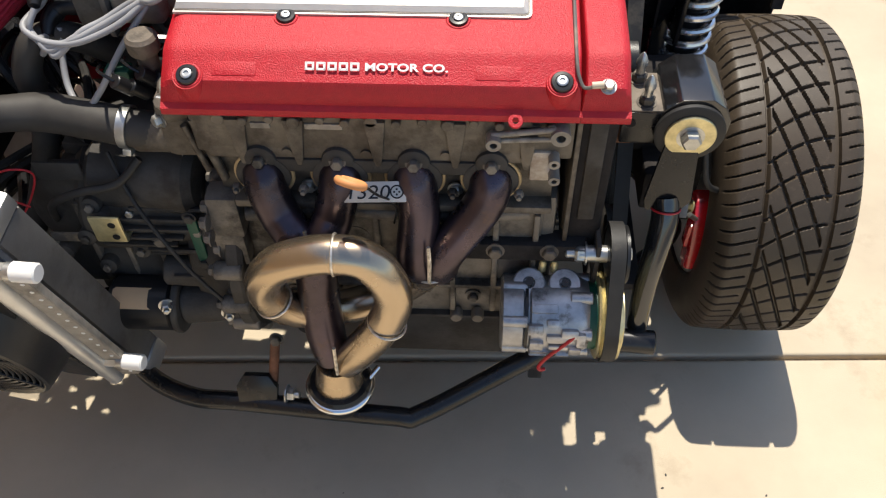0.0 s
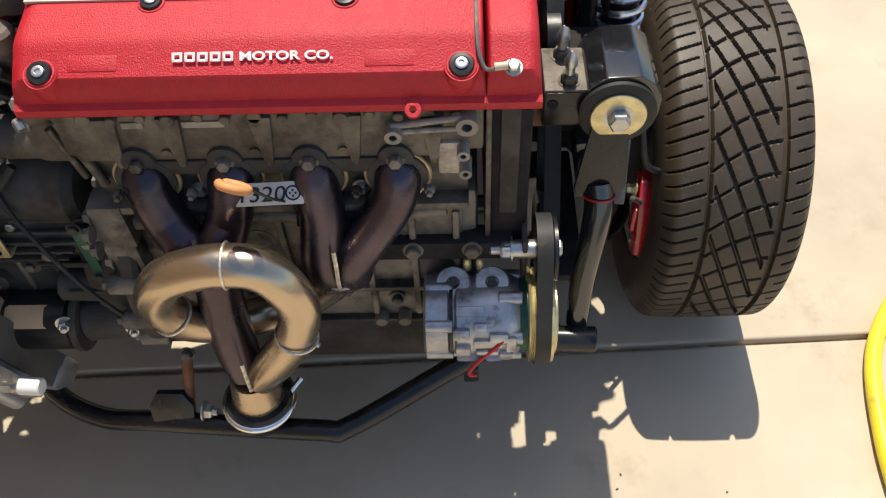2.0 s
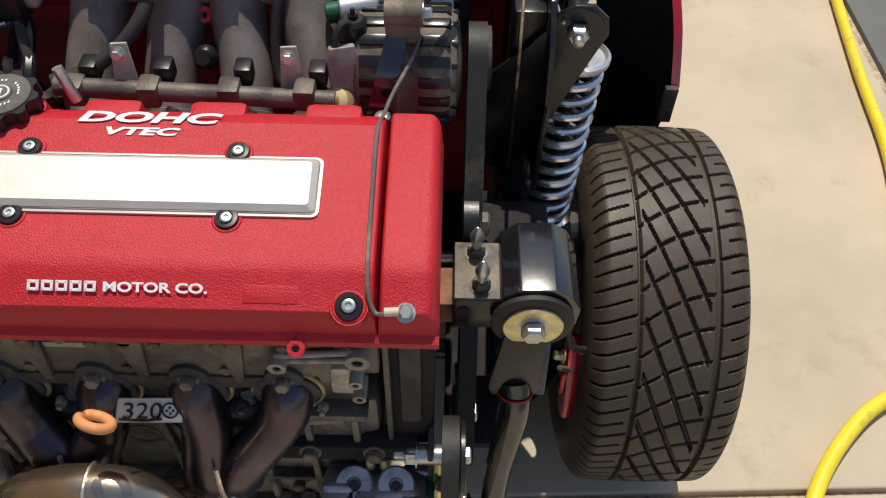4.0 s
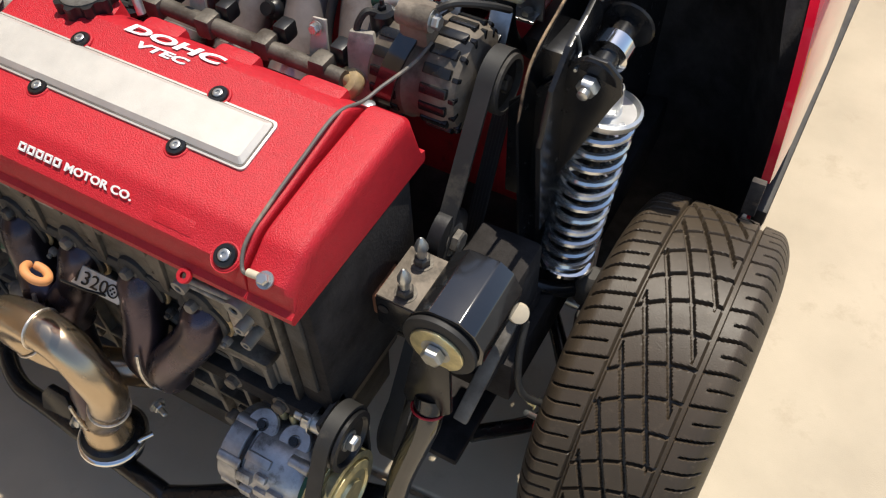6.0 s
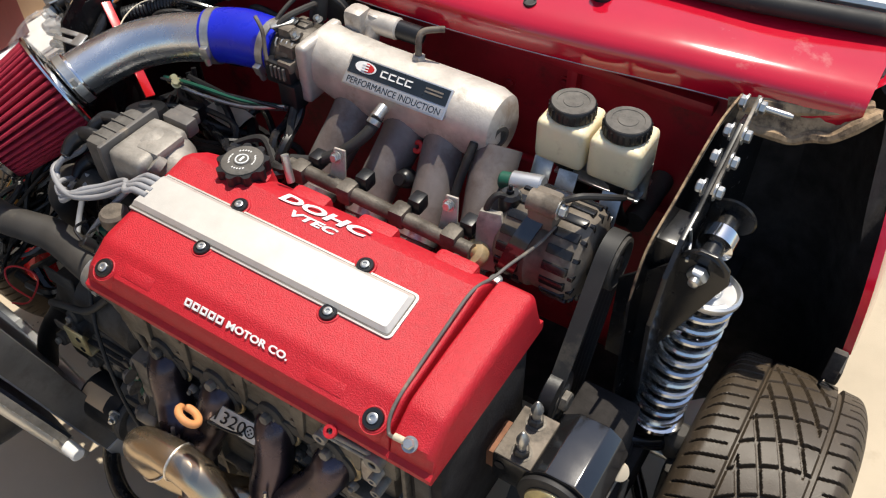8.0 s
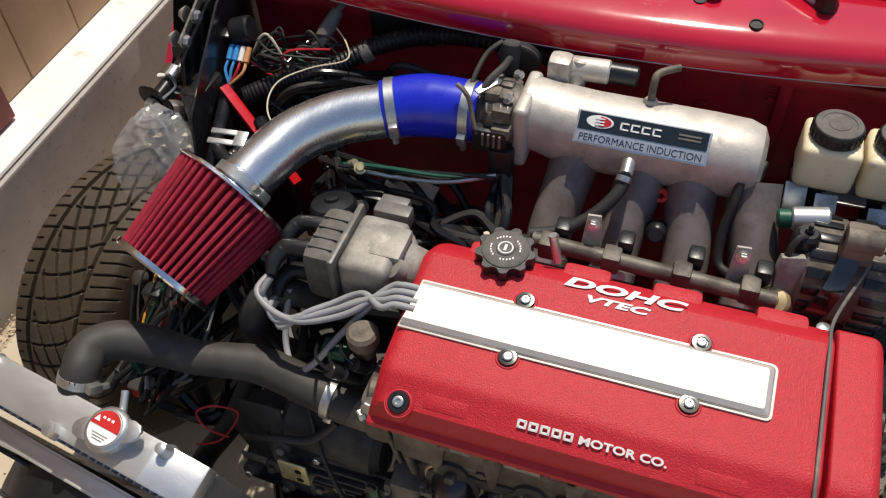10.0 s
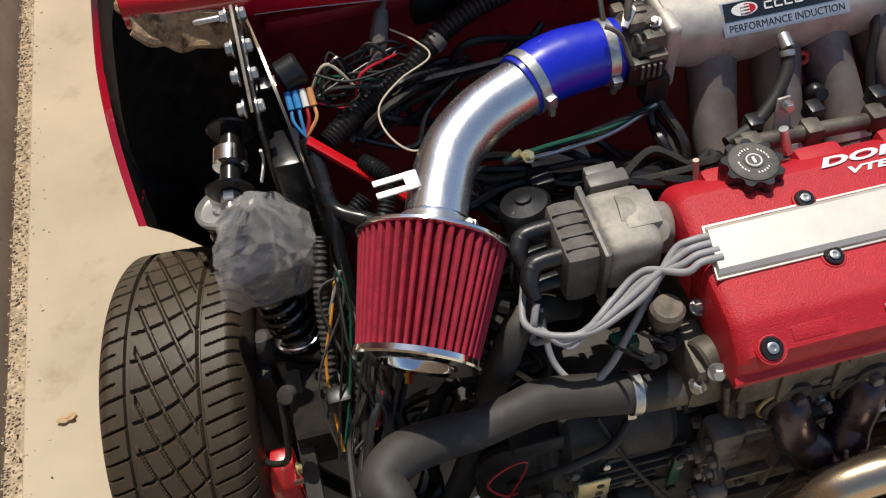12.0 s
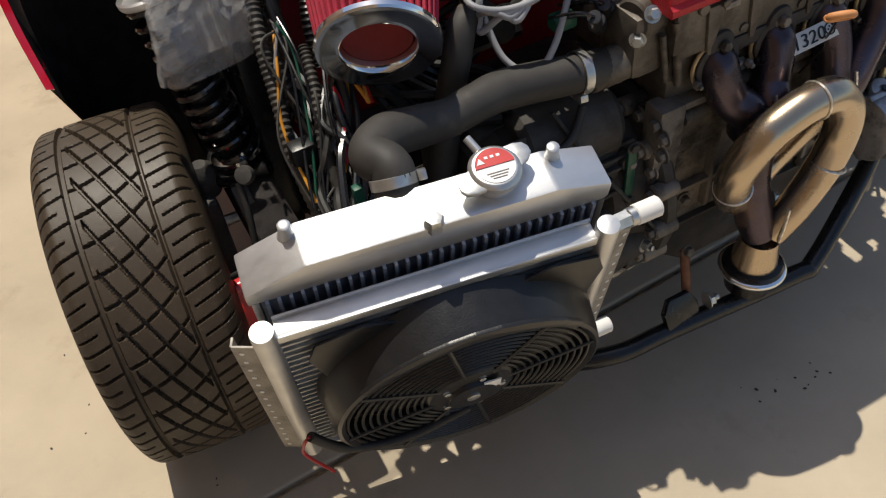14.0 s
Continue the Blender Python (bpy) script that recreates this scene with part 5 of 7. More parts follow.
part("pulley", lathe([(0.02, 0), (0.058, 0), (0.062, 0.003), (0.058, 0.012), (0.062, 0.024), (0.05, 0.026), (0.02, 0.02)], along((0.172, 0.80, 0.34), AX), 36), M_GEAR, cr)
part("bolt", hexhead((0.193, 0.80, 0.34), AX, 0.013, 0.01, 0.018), M_ZINC, cr)
part("tension_bolt", hexhead((0.197, 0.905, 0.58), AX, 0.014, 0.01, 0.02), M_BLOCK, cr)
part("front_tensioner", lathe([(0.03, 0), (0.036, 0.002), (0.036, 0.018), (0.03, 0.02)], along((0.176, 0.905, 0.58), AX), 28), M_PLASTIC, cr)

# ---------------------------------------------------------------- intake
im = thing("intake_manifold", (-0.14, 1.0, 0.66), "sand-cast alloy intake plenum with four runners", "intake manifold")
PY, PZ = 1.0945, 0.7850
def plenum_ring(x, r, sq, dz=0.0):
    return [(x, PY + r * 1.0 * math.copysign(abs(math.cos(a)) ** sq, math.cos(a)), PZ + dz + r * 1.0 * math.copysign(abs(math.sin(a)) ** sq, math.sin(a))) for a in np.linspace(0, 2 * math.pi, 33)[:-1]]
plen = part("plenum", loft([plenum_ring(-0.282, 0.042, 0.85, 0.012), plenum_ring(-0.268, 0.043, 0.85, 0.010), plenum_ring(-0.24, 0.0455, 0.85, 0.004), plenum_ring(-0.20, 0.0465, 0.85), plenum_ring(-0.06, 0.0465, 0.85), plenum_ring(-0.020, 0.046, 0.9), plenum_ring(-0.003, 0.041, 0.95), plenum_ring(0.003, 0.031, 1.0)]), M_CAST, im, "sand-cast alloy plenum")
part("end_plug", lathe([(0.015, 0), (0.015, 0.004), (0.010, 0.005), (0.009, 0.001)], along((0.001, 1.076, 0.785), (1, -0.3, 0)), 24), M_GEAR, plen)
part("mount_flange", box((-0.281, PY - 0.010, PZ + 0.008), (0.018, 0.086, 0.088), 0.016, None, 4), M_CAST, plen)
for k, x in enumerate((-0.213, -0.130, -0.070, 0.0)):
    x2 = (-0.225, -0.140, -0.058, 0.020)[k]
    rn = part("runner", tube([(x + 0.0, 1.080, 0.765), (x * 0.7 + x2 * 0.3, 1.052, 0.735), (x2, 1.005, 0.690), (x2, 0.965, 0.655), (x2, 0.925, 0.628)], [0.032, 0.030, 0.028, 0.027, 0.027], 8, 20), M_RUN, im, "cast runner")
    part("joint_band", lathe([(0.0275, 0), (0.0295, 0.001), (0.0295, 0.011), (0.0275, 0.012)], along((x2, 0.972, 0.660), (0, 0.75, 0.62)), 26), M_ZINC, rn)
part("head_flange", box((-0.10, 0.925, 0.630), (0.36, 0.014, 0.07), 0.006), M_HEAD, im)
BG = plane_at((-0.1385, 1.0600, 0.8175), (1, 0, 0.0), (0, 0.72, 0.69))
bd = part("badge", box((0, 0, 0), (0.156, 0.040, 0.004), 0.0012, BG), M_ALU, im, "silver-edged dark badge")
part("field", box((0.0, 0.0075, 0.0022), (0.150, 0.021, 0.001), 0.0, BG), M_DECAL, bd)
part("strip", box((0.0, -0.0115, 0.0022), (0.150, 0.012, 0.001), 0.0, BG), M_ALU, bd)
ell = [(0.016 * math.cos(k / 28 * 2 * math.pi), 0.0075 * math.sin(k / 28 * 2 * math.pi)) for k in range(28)]
part("mark", prism(ell, 0.0008, BG @ Matrix.Translation((-0.050, 0.0085, 0.0027))), M_WHITE, bd)
part("mark", prism([(0.85 * a, 0.8 * b) for a, b in ell if a >= -0.003], 0.0006, BG @ Matrix.Translation((-0.050, 0.0085, 0.0034))), M_DRED, bd)
part("mark", join(*[box((-0.050, 0.0085 + q, 0.0045), (0.011, 0.0016, 0.0008), 0.0, BG) for q in (-0.0035, 0.0, 0.0035)]), M_WHITE, bd)
for k in range(4):
    part("mark", join(box((-0.021 + 0.0125 * k, 0.0115, 0.003), (0.010, 0.0018, 0.0008), 0.0, BG), box((-0.021 + 0.0125 * k, 0.0045, 0.003), (0.010, 0.0018, 0.0008), 0.0, BG), box((-0.025 + 0.0125 * k, 0.008, 0.003), (0.002, 0.0085, 0.0008), 0.0, BG)), M_WHITE, bd)
for q in (0.011, 0.0065):
    part("mark", box((0.054, q, 0.003), (0.026, 0.0022, 0.0008), 0.0, BG), M_GREYPL, bd)
part("lettering", lettering("PERFORMANCE INDUCTION", BG @ Matrix.Translation((0, -0.0115, 0.0028)), 0.0085, 0.142, 0.0008), M_DECAL, bd)
part("vacuum_elbow", tube([(-0.138, 1.110, 0.832), (-0.138, 1.113, 0.858), (-0.135, 1.120, 0.866), (-0.120, 1.131, 0.868), (-0.113, 1.135, 0.868)], 0.0045, 6, 10), M_ALT, im)
part("hex_base", hexhead((-0.138, 1.110, 0.826), (0, 0.1, 1), 0.009, 0.010), M_CAST, im)
part("barb", rod((-0.146, 1.040, 0.795), (-0.146, 1.022, 0.790), 0.008, seg=16), M_ZINC, im)
part("vacuum_hose", tube([(-0.146, 1.028, 0.790), (-0.150, 1.008, 0.774), (-0.172, 0.985, 0.752), (-0.205, 0.965, 0.735), (-0.240, 0.955, 0.728)], 0.0078, 8, 12), M_RUBBER, im, "black vacuum hose")
part("hose_clip", lathe([(0.009, 0), (0.0095, 0.006), (0.009, 0.007)], along((-0.147, 1.022, 0.787), (-0.1, -0.75, -0.6)), 18), M_ZINC, im)
part("vacuum_hose", tube([(-0.018, 1.052, 0.785), (-0.020, 1.038, 0.765), (-0.024, 1.020, 0.73), (-0.020, 1.0, 0.70), (0.0, 0.985, 0.700), (0.022, 0.975, 0.712), (0.035, 0.970, 0.700), (0.038, 0.965, 0.685)], 0.0058, 8, 10), M_RUBBER, im, "black vacuum hose")
for rx in (-0.118, -0.102):
    part("red_plug", torus((rx, 1.048, 0.744), (0, -0.8, 0.5), 0.0062, 0.0035, 20, 8), M_DRED, im, "red plastic plug")
part("red_plug", torus((-0.005, 1.020, 0.715), (0, -0.8, 0.5), 0.0050, 0.003, 20, 8), M_DRED, im)
inj = part("injector", lathe([(0.012, 0), (0.014, 0.006), (0.012, 0.018), (0.008, 0.022), (0.008, 0.03)], along((-0.098, 1.022, 0.712), (0, -0.8, 0.5)), 18), M_PLASTIC, im)
fr = thing("fuel_rail", (-0.1, 0.93, 0.70), "cast alloy fuel rail behind the red cover", "fuel rail")
part("rail", rod((-0.235, 0.948, 0.728), (0.045, 0.942, 0.722), 0.010, seg=16), M_HEAD, fr)
for k, x in enumerate((-0.215, -0.14, -0.06, 0.015)):
    part("boss", box((x, 0.946, 0.726), (0.022, 0.026, 0.026), 0.005), M_HEAD, fr)
    part("injector_plug", box((x + 0.012, 0.968, 0.735), (0.018, 0.022, 0.022), 0.004, None), M_PLASTIC, fr)
for x in (-0.168, 0.0):
    part("standoff", prism([(-0.013, -0.02), (0.013, -0.02), (0.008, 0.035), (-0.008, 0.035)], 0.004, plane_at((x, 0.965, 0.730), (1, 0.1, 0), (0, 0.3, 1)), 0.001), M_CAST, fr)
    part("bolt", hexhead((x, 0.962, 0.758), (0, -0.9, 0.3), 0.006, 0.006, 0.008), M_ZINC, fr)
part("regulator", lathe([(0.008, 0), (0.017, 0.006), (0.019, 0.010), (0.019, 0.014), (0.016, 0.020), (0.008, 0.022), (0.006, 0.030)], along((0.048, 0.957, 0.700), (-0.3, -0.5, 0.8)), 26), M_GASKET, fr, "brassy pressure regulator")

tb = thing("throttle_body", (-0.31, 1.1, 0.75), "grimy alloy throttle body with a black sensor", "throttle body")
part("bore", lathe([(0.036, 0), (0.038, 0.004), (0.038, 0.04), (0.033, 0.045), (0.033, 0.06)], along((-0.287, 1.080, 0.798), (-1, -0.08, 0)), 30), M_HEAD, tb, "cast alloy bore")
part("sensor", box((-0.315, 1.045, 0.790), (0.044, 0.03, 0.034), 0.004), M_PLASTIC, tb)
part("plug", box((-0.300, 1.040, 0.760), (0.030, 0.026, 0.040), 0.004), M_PLASTIC, tb)
part("vent", join(*[box((-0.322 + 0.007 * k, 1.0285, 0.795), (0.003, 0.004, 0.018), 0.0005) for k in range(4)]), M_GREYPL, tb)
part("cam_wheel", lathe([(0.026, 0), (0.028, 0.002), (0.026, 0.006), (0.028, 0.010), (0.024, 0.012)], along((-0.312, 1.152, 0.826), (0, 1, 0.3)), 26), M_GEAR, tb)
part("linkage", tube([(-0.33, 1.14, 0.86), (-0.345, 1.12, 0.852), (-0.352, 1.085, 0.835), (-0.352, 1.055, 0.81)], 0.0032, 6, 8), M_GEAR, tb)
part("idle_valve", join(rod((-0.265, 1.146, 0.834), (-0.195, 1.150, 0.834), 0.015, seg=20, bev=0.002), box((-0.255, 1.138, 0.832), (0.03, 0.03, 0.045), 0.009), rod((-0.235, 1.135, 0.81), (-0.232, 1.150, 0.846), 0.012, seg=16, bev=0.002)), M_CAST, tb)
part("idle_plug", rod((-0.202, 1.150, 0.834), (-0.160, 1.153, 0.832), 0.0130, seg=20, bev=0.003), M_PLASTIC, tb)
for k in range(5):
    a = radians(30 + 40 * k)
    part("lug", box((0, 0, 0), (0.022, 0.012, 0.014), 0.003, plane_at((-0.312 + 0.006 * (k % 2), 1.080 - 0.038 * math.cos(a), 0.798 + 0.038 * math.sin(a)), (1, 0, 0), (0, math.sin(a), math.cos(a)))), M_HEAD, tb)
part("spring_arm", tube([(-0.335, 1.06, 0.835), (-0.328, 1.075, 0.848), (-0.318, 1.10, 0.852), (-0.316, 1.125, 0.848)], 0.0045, 6, 8), M_GEAR, tb)
part("hose_stub", rod((-0.318, 1.128, 0.822), (-0.318, 1.140, 0.862), 0.012, seg=18, bev=0.002), M_GEAR, tb)
for k, (dx, dy, dz) in enumerate(((0.0, 0.010, 0.030), (-0.012, -0.012, 0.034), (0.004, -0.030, 0.022), (-0.018, 0.026, 0.024), (-0.008, 0.040, 0.012), (0.006, -0.040, 0.004))):
    part("casting_lump", box((-0.308 + dx, 1.080 + dy, 0.800 + dz), (0.016 + 0.004 * (k % 3), 0.018, 0.020 - 0.004 * (k % 2)), 0.004, None), M_ALT if k % 2 else M_HEAD, tb)
part("lever", prism([(-0.016, -0.004), (0.012, -0.007), (0.018, 0.0), (0.012, 0.007), (-0.016, 0.004)], 0.003, plane_at((-0.330, 1.070, 0.842), (0.5, 0.8, 0.1), (-0.8, 0.5, 0.2)), 0.0008), M_ZINC, tb)
part("return_spring", tube([(-0.326 + 0.0022 * k, 1.050 + 0.007 * math.cos(1.57 * k), 0.826 + 0.007 * math.sin(1.57 * k)) for k in range(16)], 0.0012, 3, 6), M_ZINC, tb)
part("loop_wire", tube([(-0.362, 1.055, 0.850), (-0.352, 1.050, 0.846), (-0.344, 1.046, 0.836), (-0.336, 1.036, 0.812), (-0.330, 1.032, 0.800)], 0.0030, 6, 8), M_ALT, tb)
for q in ((-0.300, 1.060, 0.838), (-0.300, 1.108, 0.838), (-0.322, 1.084, 0.842)):
    part("screw", hexhead(q, (-0.4, -0.3, 1), 0.005, 0.006, 0.007), M_ZINC, tb)

ip = thing("intake_pipe", (-0.5, 1.02, 0.76), "polished alloy intake pipe with a slotted tab", "intake pipe")
PP = [(-0.432, 1.061, 0.792), (-0.466, 1.050, 0.788), (-0.515, 1.028, 0.782), (-0.557, 0.992, 0.773), (-0.581, 0.948, 0.763), (-0.598, 0.906, 0.752)]
part("pipe", tube(PP, 0.0345, 10, 30), M_PIPE, ip, "polished alloy tube")
part("tab", join(box((-0.006, 0.0075, 0), (0.034, 0.0075, 0.003), 0.001, plane_at((-0.628, 0.945, 0.792), (1, 0.1, 0), (0.05, 0.9, 0.2))), box((-0.006, -0.0075, 0), (0.034, 0.0075, 0.003), 0.001, plane_at((-0.628, 0.945, 0.792), (1, 0.1, 0), (0.05, 0.9, 0.2))), box((0.018, 0, 0), (0.016, 0.0225, 0.003), 0.001, plane_at((-0.628, 0.945, 0.792), (1, 0.1, 0), (0.05, 0.9, 0.2)))), M_ZINC, ip)
sh = thing("silicone_hose", (-0.39, 1.08, 0.76), "glossy blue silicone elbow with band clamps", "hose")
part("elbow", tube([(-0.460, 1.053, 0.790), (-0.430, 1.065, 0.794), (-0.402, 1.071, 0.796), (-0.370, 1.073, 0.797), (-0.338, 1.074, 0.797)], [0.0372, 0.0392, 0.0398, 0.0385, 0.0372], 10, 30), M_BLUE, sh, "blue silicone")
clamp((-0.450, 1.057, 0.7915), (0.9, 0.36, 0.1), 0.0386, 0.013, sh, (0, -0.98, -0.05))
clamp((-0.352, 1.0735, 0.797), (1, 0.03, 0.01), 0.0382, 0.013, sh, (0, -0.9, -0.3))

af = thing("air_filter", (-0.625, 0.84, 0.64), "red pleated cone air filter with chrome ends", "air filter")
FA, FB = V(-0.602, 0.896, 0.748), V(-0.649, 0.782, 0.704)
fd = (FB - FA).normalized()
fl = (FB - FA).length
fm = along(FA, fd)
NP = 44
rows = []
for s in np.linspace(0, 1, 5):
    R0 = 0.0800 + (0.0630 - 0.0800) * s
    row = []
    for k in range(NP):
        for u, dr in ((0.0, 0.0018), (0.14, 0.0), (0.40, 0.0), (0.54, 0.0018), (0.72, 0.0125), (0.82, 0.0125)):
            a = 2 * math.pi * (k + u) / NP
            row.append(fm @ V((R0 - dr) * math.cos(a), (R0 - dr) * math.sin(a), fl * s))
    rows.append(row)
pb = loft(rows)
bmesh.ops.delete(pb, geom=[f for f in pb.faces if len(f.verts) > 4], context="FACES_ONLY")
part("pleats", pb, M_FILTER, af, "red pleated cloth", smooth=False)
part("top_ring", lathe([(0.037, -0.004), (0.060, -0.003), (0.079, -0.001), (0.0825, 0.001), (0.083, 0.004), (0.080, 0.006)], fm, 48), M_CHROME, af, "chrome end cap")
part("end_ring", lathe([(0.064, fl - 0.006), (0.0675, fl - 0.005), (0.068, fl + 0.001), (0.0662, fl + 0.0032), (0.060, fl + 0.0036), (0.045, fl + 0.0024), (0.0415, fl + 0.0034), (0.0395, fl + 0.001), (0.0385, fl - 0.012)], fm, 48, cap=False), M_CHROME, af, "chrome ring round the open nose")
part("inner_cone", lathe([(0.0380, fl - 0.010), (0.0365, fl - 0.045), (0.034, fl - 0.085), (0.032, fl - 0.118), (0.001, fl - 0.119)], fm, 40), M_POST, af, "dark red inner cone")
clamp(FA - fd * 0.016, fd, 0.0375, 0.013, af, (0.9, -0.2, 0.2))
part("collar", lathe([(0.0355, -0.026), (0.0368, -0.024), (0.0368, -0.008), (0.04, -0.006)], fm, 36), M_CHROME, af)

# ---------------------------------------------------------------- distributor and leads
di = thing("distributor", (-0.42, 0.86, 0.68), "dusty distributor with a grey plastic cap", "distributor")
DA = V(-0.345, 0.868, 0.715)
part("housing", join(lathe([(0.024, 0), (0.028, 0.004), (0.030, 0.02), (0.040, 0.03), (0.044, 0.05), (0.044, 0.062)], along(DA, (-1, 0.12, 0.04)), 32), box((-0.402, 0.864, 0.722), (0.062, 0.088, 0.070), 0.012, None, 3), box((-0.384, 0.870, 0.752), (0.04, 0.05, 0.014), 0.006)), M_DIST, di, "dusty cast housing")
cap = part("cap", box((-0.458, 0.864, 0.718), (0.040, 0.086, 0.076), 0.012), M_CAPTOP, di, "dusty grey-black cap")
for q in (-0.026, -0.010, 0.006, 0.022):
    part("rib", box((-0.456, 0.864 + q, 0.7565), (0.036, 0.003, 0.003), 0.001), M_CAPTOP, cap)
part("rim", box((-0.4365, 0.864, 0.719), (0.008, 0.100, 0.088), 0.014), M_GREYPL, cap)
part("ear", lathe([(0.013, 0), (0.013, 0.012), (0.006, 0.013)], along((-0.364, 0.846, 0.738), (-0.6, -0.3, 0.7)), 20), M_DIST, di)
part("vacuum_can", lathe([(0.020, -0.03), (0.028, -0.026), (0.030, -0.01), (0.030, 0.0), (0.027, 0.006), (0.010, 0.009), (0.009, 0.013), (0.004, 0.014)], pose(-0.489, 0.935, 0.722, -12, -8, 0), 32), M_PLASTIC, di, "black round can")
part("plug_block", join(box((-0.400, 0.921, 0.746), (0.046, 0.020, 0.024), 0.004), box((-0.403, 0.936, 0.748), (0.036, 0.014, 0.018), 0.003)), M_GREYPL, di)
for q in ((-0.378, 0.838, 0.700), (-0.408, 0.832, 0.690)):
    part("screw", hexhead(q, (0, -1, 0), 0.005, 0.005, 0.008), M_ZINC, di)
TW_ = [(-0.474, 0.886, 0.738), (-0.474, 0.846, 0.738), (-0.474, 0.886, 0.696), (-0.474, 0.846, 0.696)]
iw = thing("ignition_leads", (-0.4, 0.80, 0.68), "grey ignition leads from the distributor to the cover", "ignition leads")
for k, (tx, ty, tz) in enumerate(TW_):
    ob = part("boot", tube([(tx + 0.004, ty, tz), (tx - 0.026, ty - 0.002, tz), (tx - 0.036, ty - 0.006, tz - 0.004), (tx - 0.042, ty - 0.020, tz - 0.010), (tx - 0.040, ty - 0.036, tz - 0.018)], [0.011, 0.010, 0.0115, 0.010, 0.0065], 5, 12), M_PLASTIC, iw, "black rubber boot")
    e = V(tx - 0.040, ty - 0.038, tz - 0.020)
    yb = 0.789 + 0.0095 * (3 - k)
    mid = [(-0.530 + 0.010 * k, 0.798 - 0.006 * k, 0.702 - 0.005 * k), (-0.505 + 0.006 * k, 0.780 - 0.004 * k, 0.695 - 0.004 * k), (-0.468 + 0.004 * k, 0.772 + 0.003 * k, 0.697 + 0.003 * k), (-0.432, 0.779 + 0.006 * k, 0.706 + 0.006 * (k % 2)), (-0.398, 0.790 + 0.007 * k, 0.722 + 0.005 * (k % 2)), (-0.365, yb - 0.002, 0.744)]
    part("lead", tube([e, (e.x - 0.006, e.y - 0.012, e.z - 0.012)] + mid + [(-0.348, yb, 0.752), (-0.325, yb, 0.753)], 0.0040, 8, 10), M_WIRE, iw, "grey lead")
part("lead", tube([(-0.505, 0.825, 0.68), (-0.500, 0.785, 0.63), (-0.475, 0.755, 0.615), (-0.448, 0.756, 0.640), (-0.418, 0.775, 0.682), (-0.385, 0.800, 0.722), (-0.360, 0.815, 0.744), (-0.326, 0.817, 0.752)], 0.0040, 8, 10), M_WIRE, iw, "grey lead")

# water neck, sensors, upper gearbox side
wn_ = thing("thermostat_housing", (-0.36, 0.75, 0.60), "grimy alloy water neck with sensors and a brass stub", "thermostat housing")
part("neck", join(rod((-0.325, 0.735, 0.655), (-0.362, 0.728, 0.655), 0.026, seg=24, bev=0.003), rod((-0.350, 0.735, 0.60), (-0.412, 0.742, 0.592), 0.023, seg=22, bev=0.002), box((-0.345, 0.745, 0.625), (0.05, 0.07, 0.085), 0.012)), M_HEAD, wn_)
part("stub", join(rod((-0.384, 0.772, 0.655), (-0.384, 0.772, 0.700), 0.012, seg=18), lathe([(0.017, 0), (0.0185, 0.004), (0.0185, 0.018), (0.015, 0.022)], pose(-0.384, 0.772, 0.690), 24)), M_ALT, wn_, "brown capped brass stub")
for q, d in (((-0.352, 0.706, 0.672), (-0.2, -0.8, 0.5)), ((-0.345, 0.775, 0.690), (0, -0.2, 1)), ((-0.365, 0.712, 0.640), (-0.6, -0.7, 0.1))):
    part("bolt", hexhead(q, d, 0.0075, 0.008, 0.010), M_ZINC, wn_)
part("green_plug", box((-0.425, 0.775, 0.655), (0.030, 0.020, 0.018), 0.004), M_GREEN, wn_)
for k in range(4):
    q = V(-0.40 + 0.012 * k, 0.745 + 0.008 * k, 0.655 - 0.012 * (k % 2))
    part("sensor", join(rod(q, q + V(-0.012, -0.012, 0.022), 0.0085, seg=14, bev=0.001)), M_PLASTIC, wn_)
    part("wire", tube([q + V(-0.012, -0.012, 0.022), q + V(-0.03, -0.005, 0.03), q + V(-0.045, 0.03, 0.01)], 0.002, 5, 6), M_BLACK, wn_)

# ---------------------------------------------------------------- alternator
al = thing("alternator", (0.12, 1.0, 0.66), "dusty cast alternator with cooling slots", "alternator")
AC = V(0.118, 1.016, 0.712)
part("case", lathe([(0.030, -0.062), (0.052, -0.060), (0.060, -0.050), (0.061, -0.012), (0.058, -0.008), (0.058, 0.008), (0.061, 0.012), (0.061, 0.036), (0.054, 0.048), (0.028, 0.054)], along(AC, AX), 40), M_ALT, al, "dusty cast case")
for ring, dx in ((0, -0.034), (1, 0.026)):
    for k in range(18):
        a = 2 * math.pi * k / 18
        part("slot", box((0, 0, 0), (0.032, 0.0115, 0.008), 0.002, plane_at(AC + V(dx, 0.0590 * math.cos(a), 0.0590 * math.sin(a)), (1, 0, 0), (0, -math.sin(a), math.cos(a)))), M_BLACK, al)
for k in range(15):
    a = 2 * math.pi * k / 15
    part("fin", box((0, 0, 0), (0.012, 0.0055, 0.024), 0.001, plane_at(AC + V(0.0435, 0.045 * math.cos(a), 0.045 * math.sin(a)), (1, 0, 0), (0, -math.sin(a), math.cos(a)))), M_BLACK, al)
apu = part("pulley", lathe([(0.012, 0), (0.033, 0.0), (0.034, 0.002), (0.031, 0.005), (0.034, 0.008), (0.031, 0.011), (0.034, 0.014), (0.034, 0.024), (0.029, 0.025), (0.027, 0.018), (0.010, 0.017)], along(V(0.178, 1.020, 0.717), AX), 36), M_GEAR, al)
part("nut", hexhead((0.194, 1.020, 0.717), AX, 0.010, 0.008), M_BLOCK, apu)
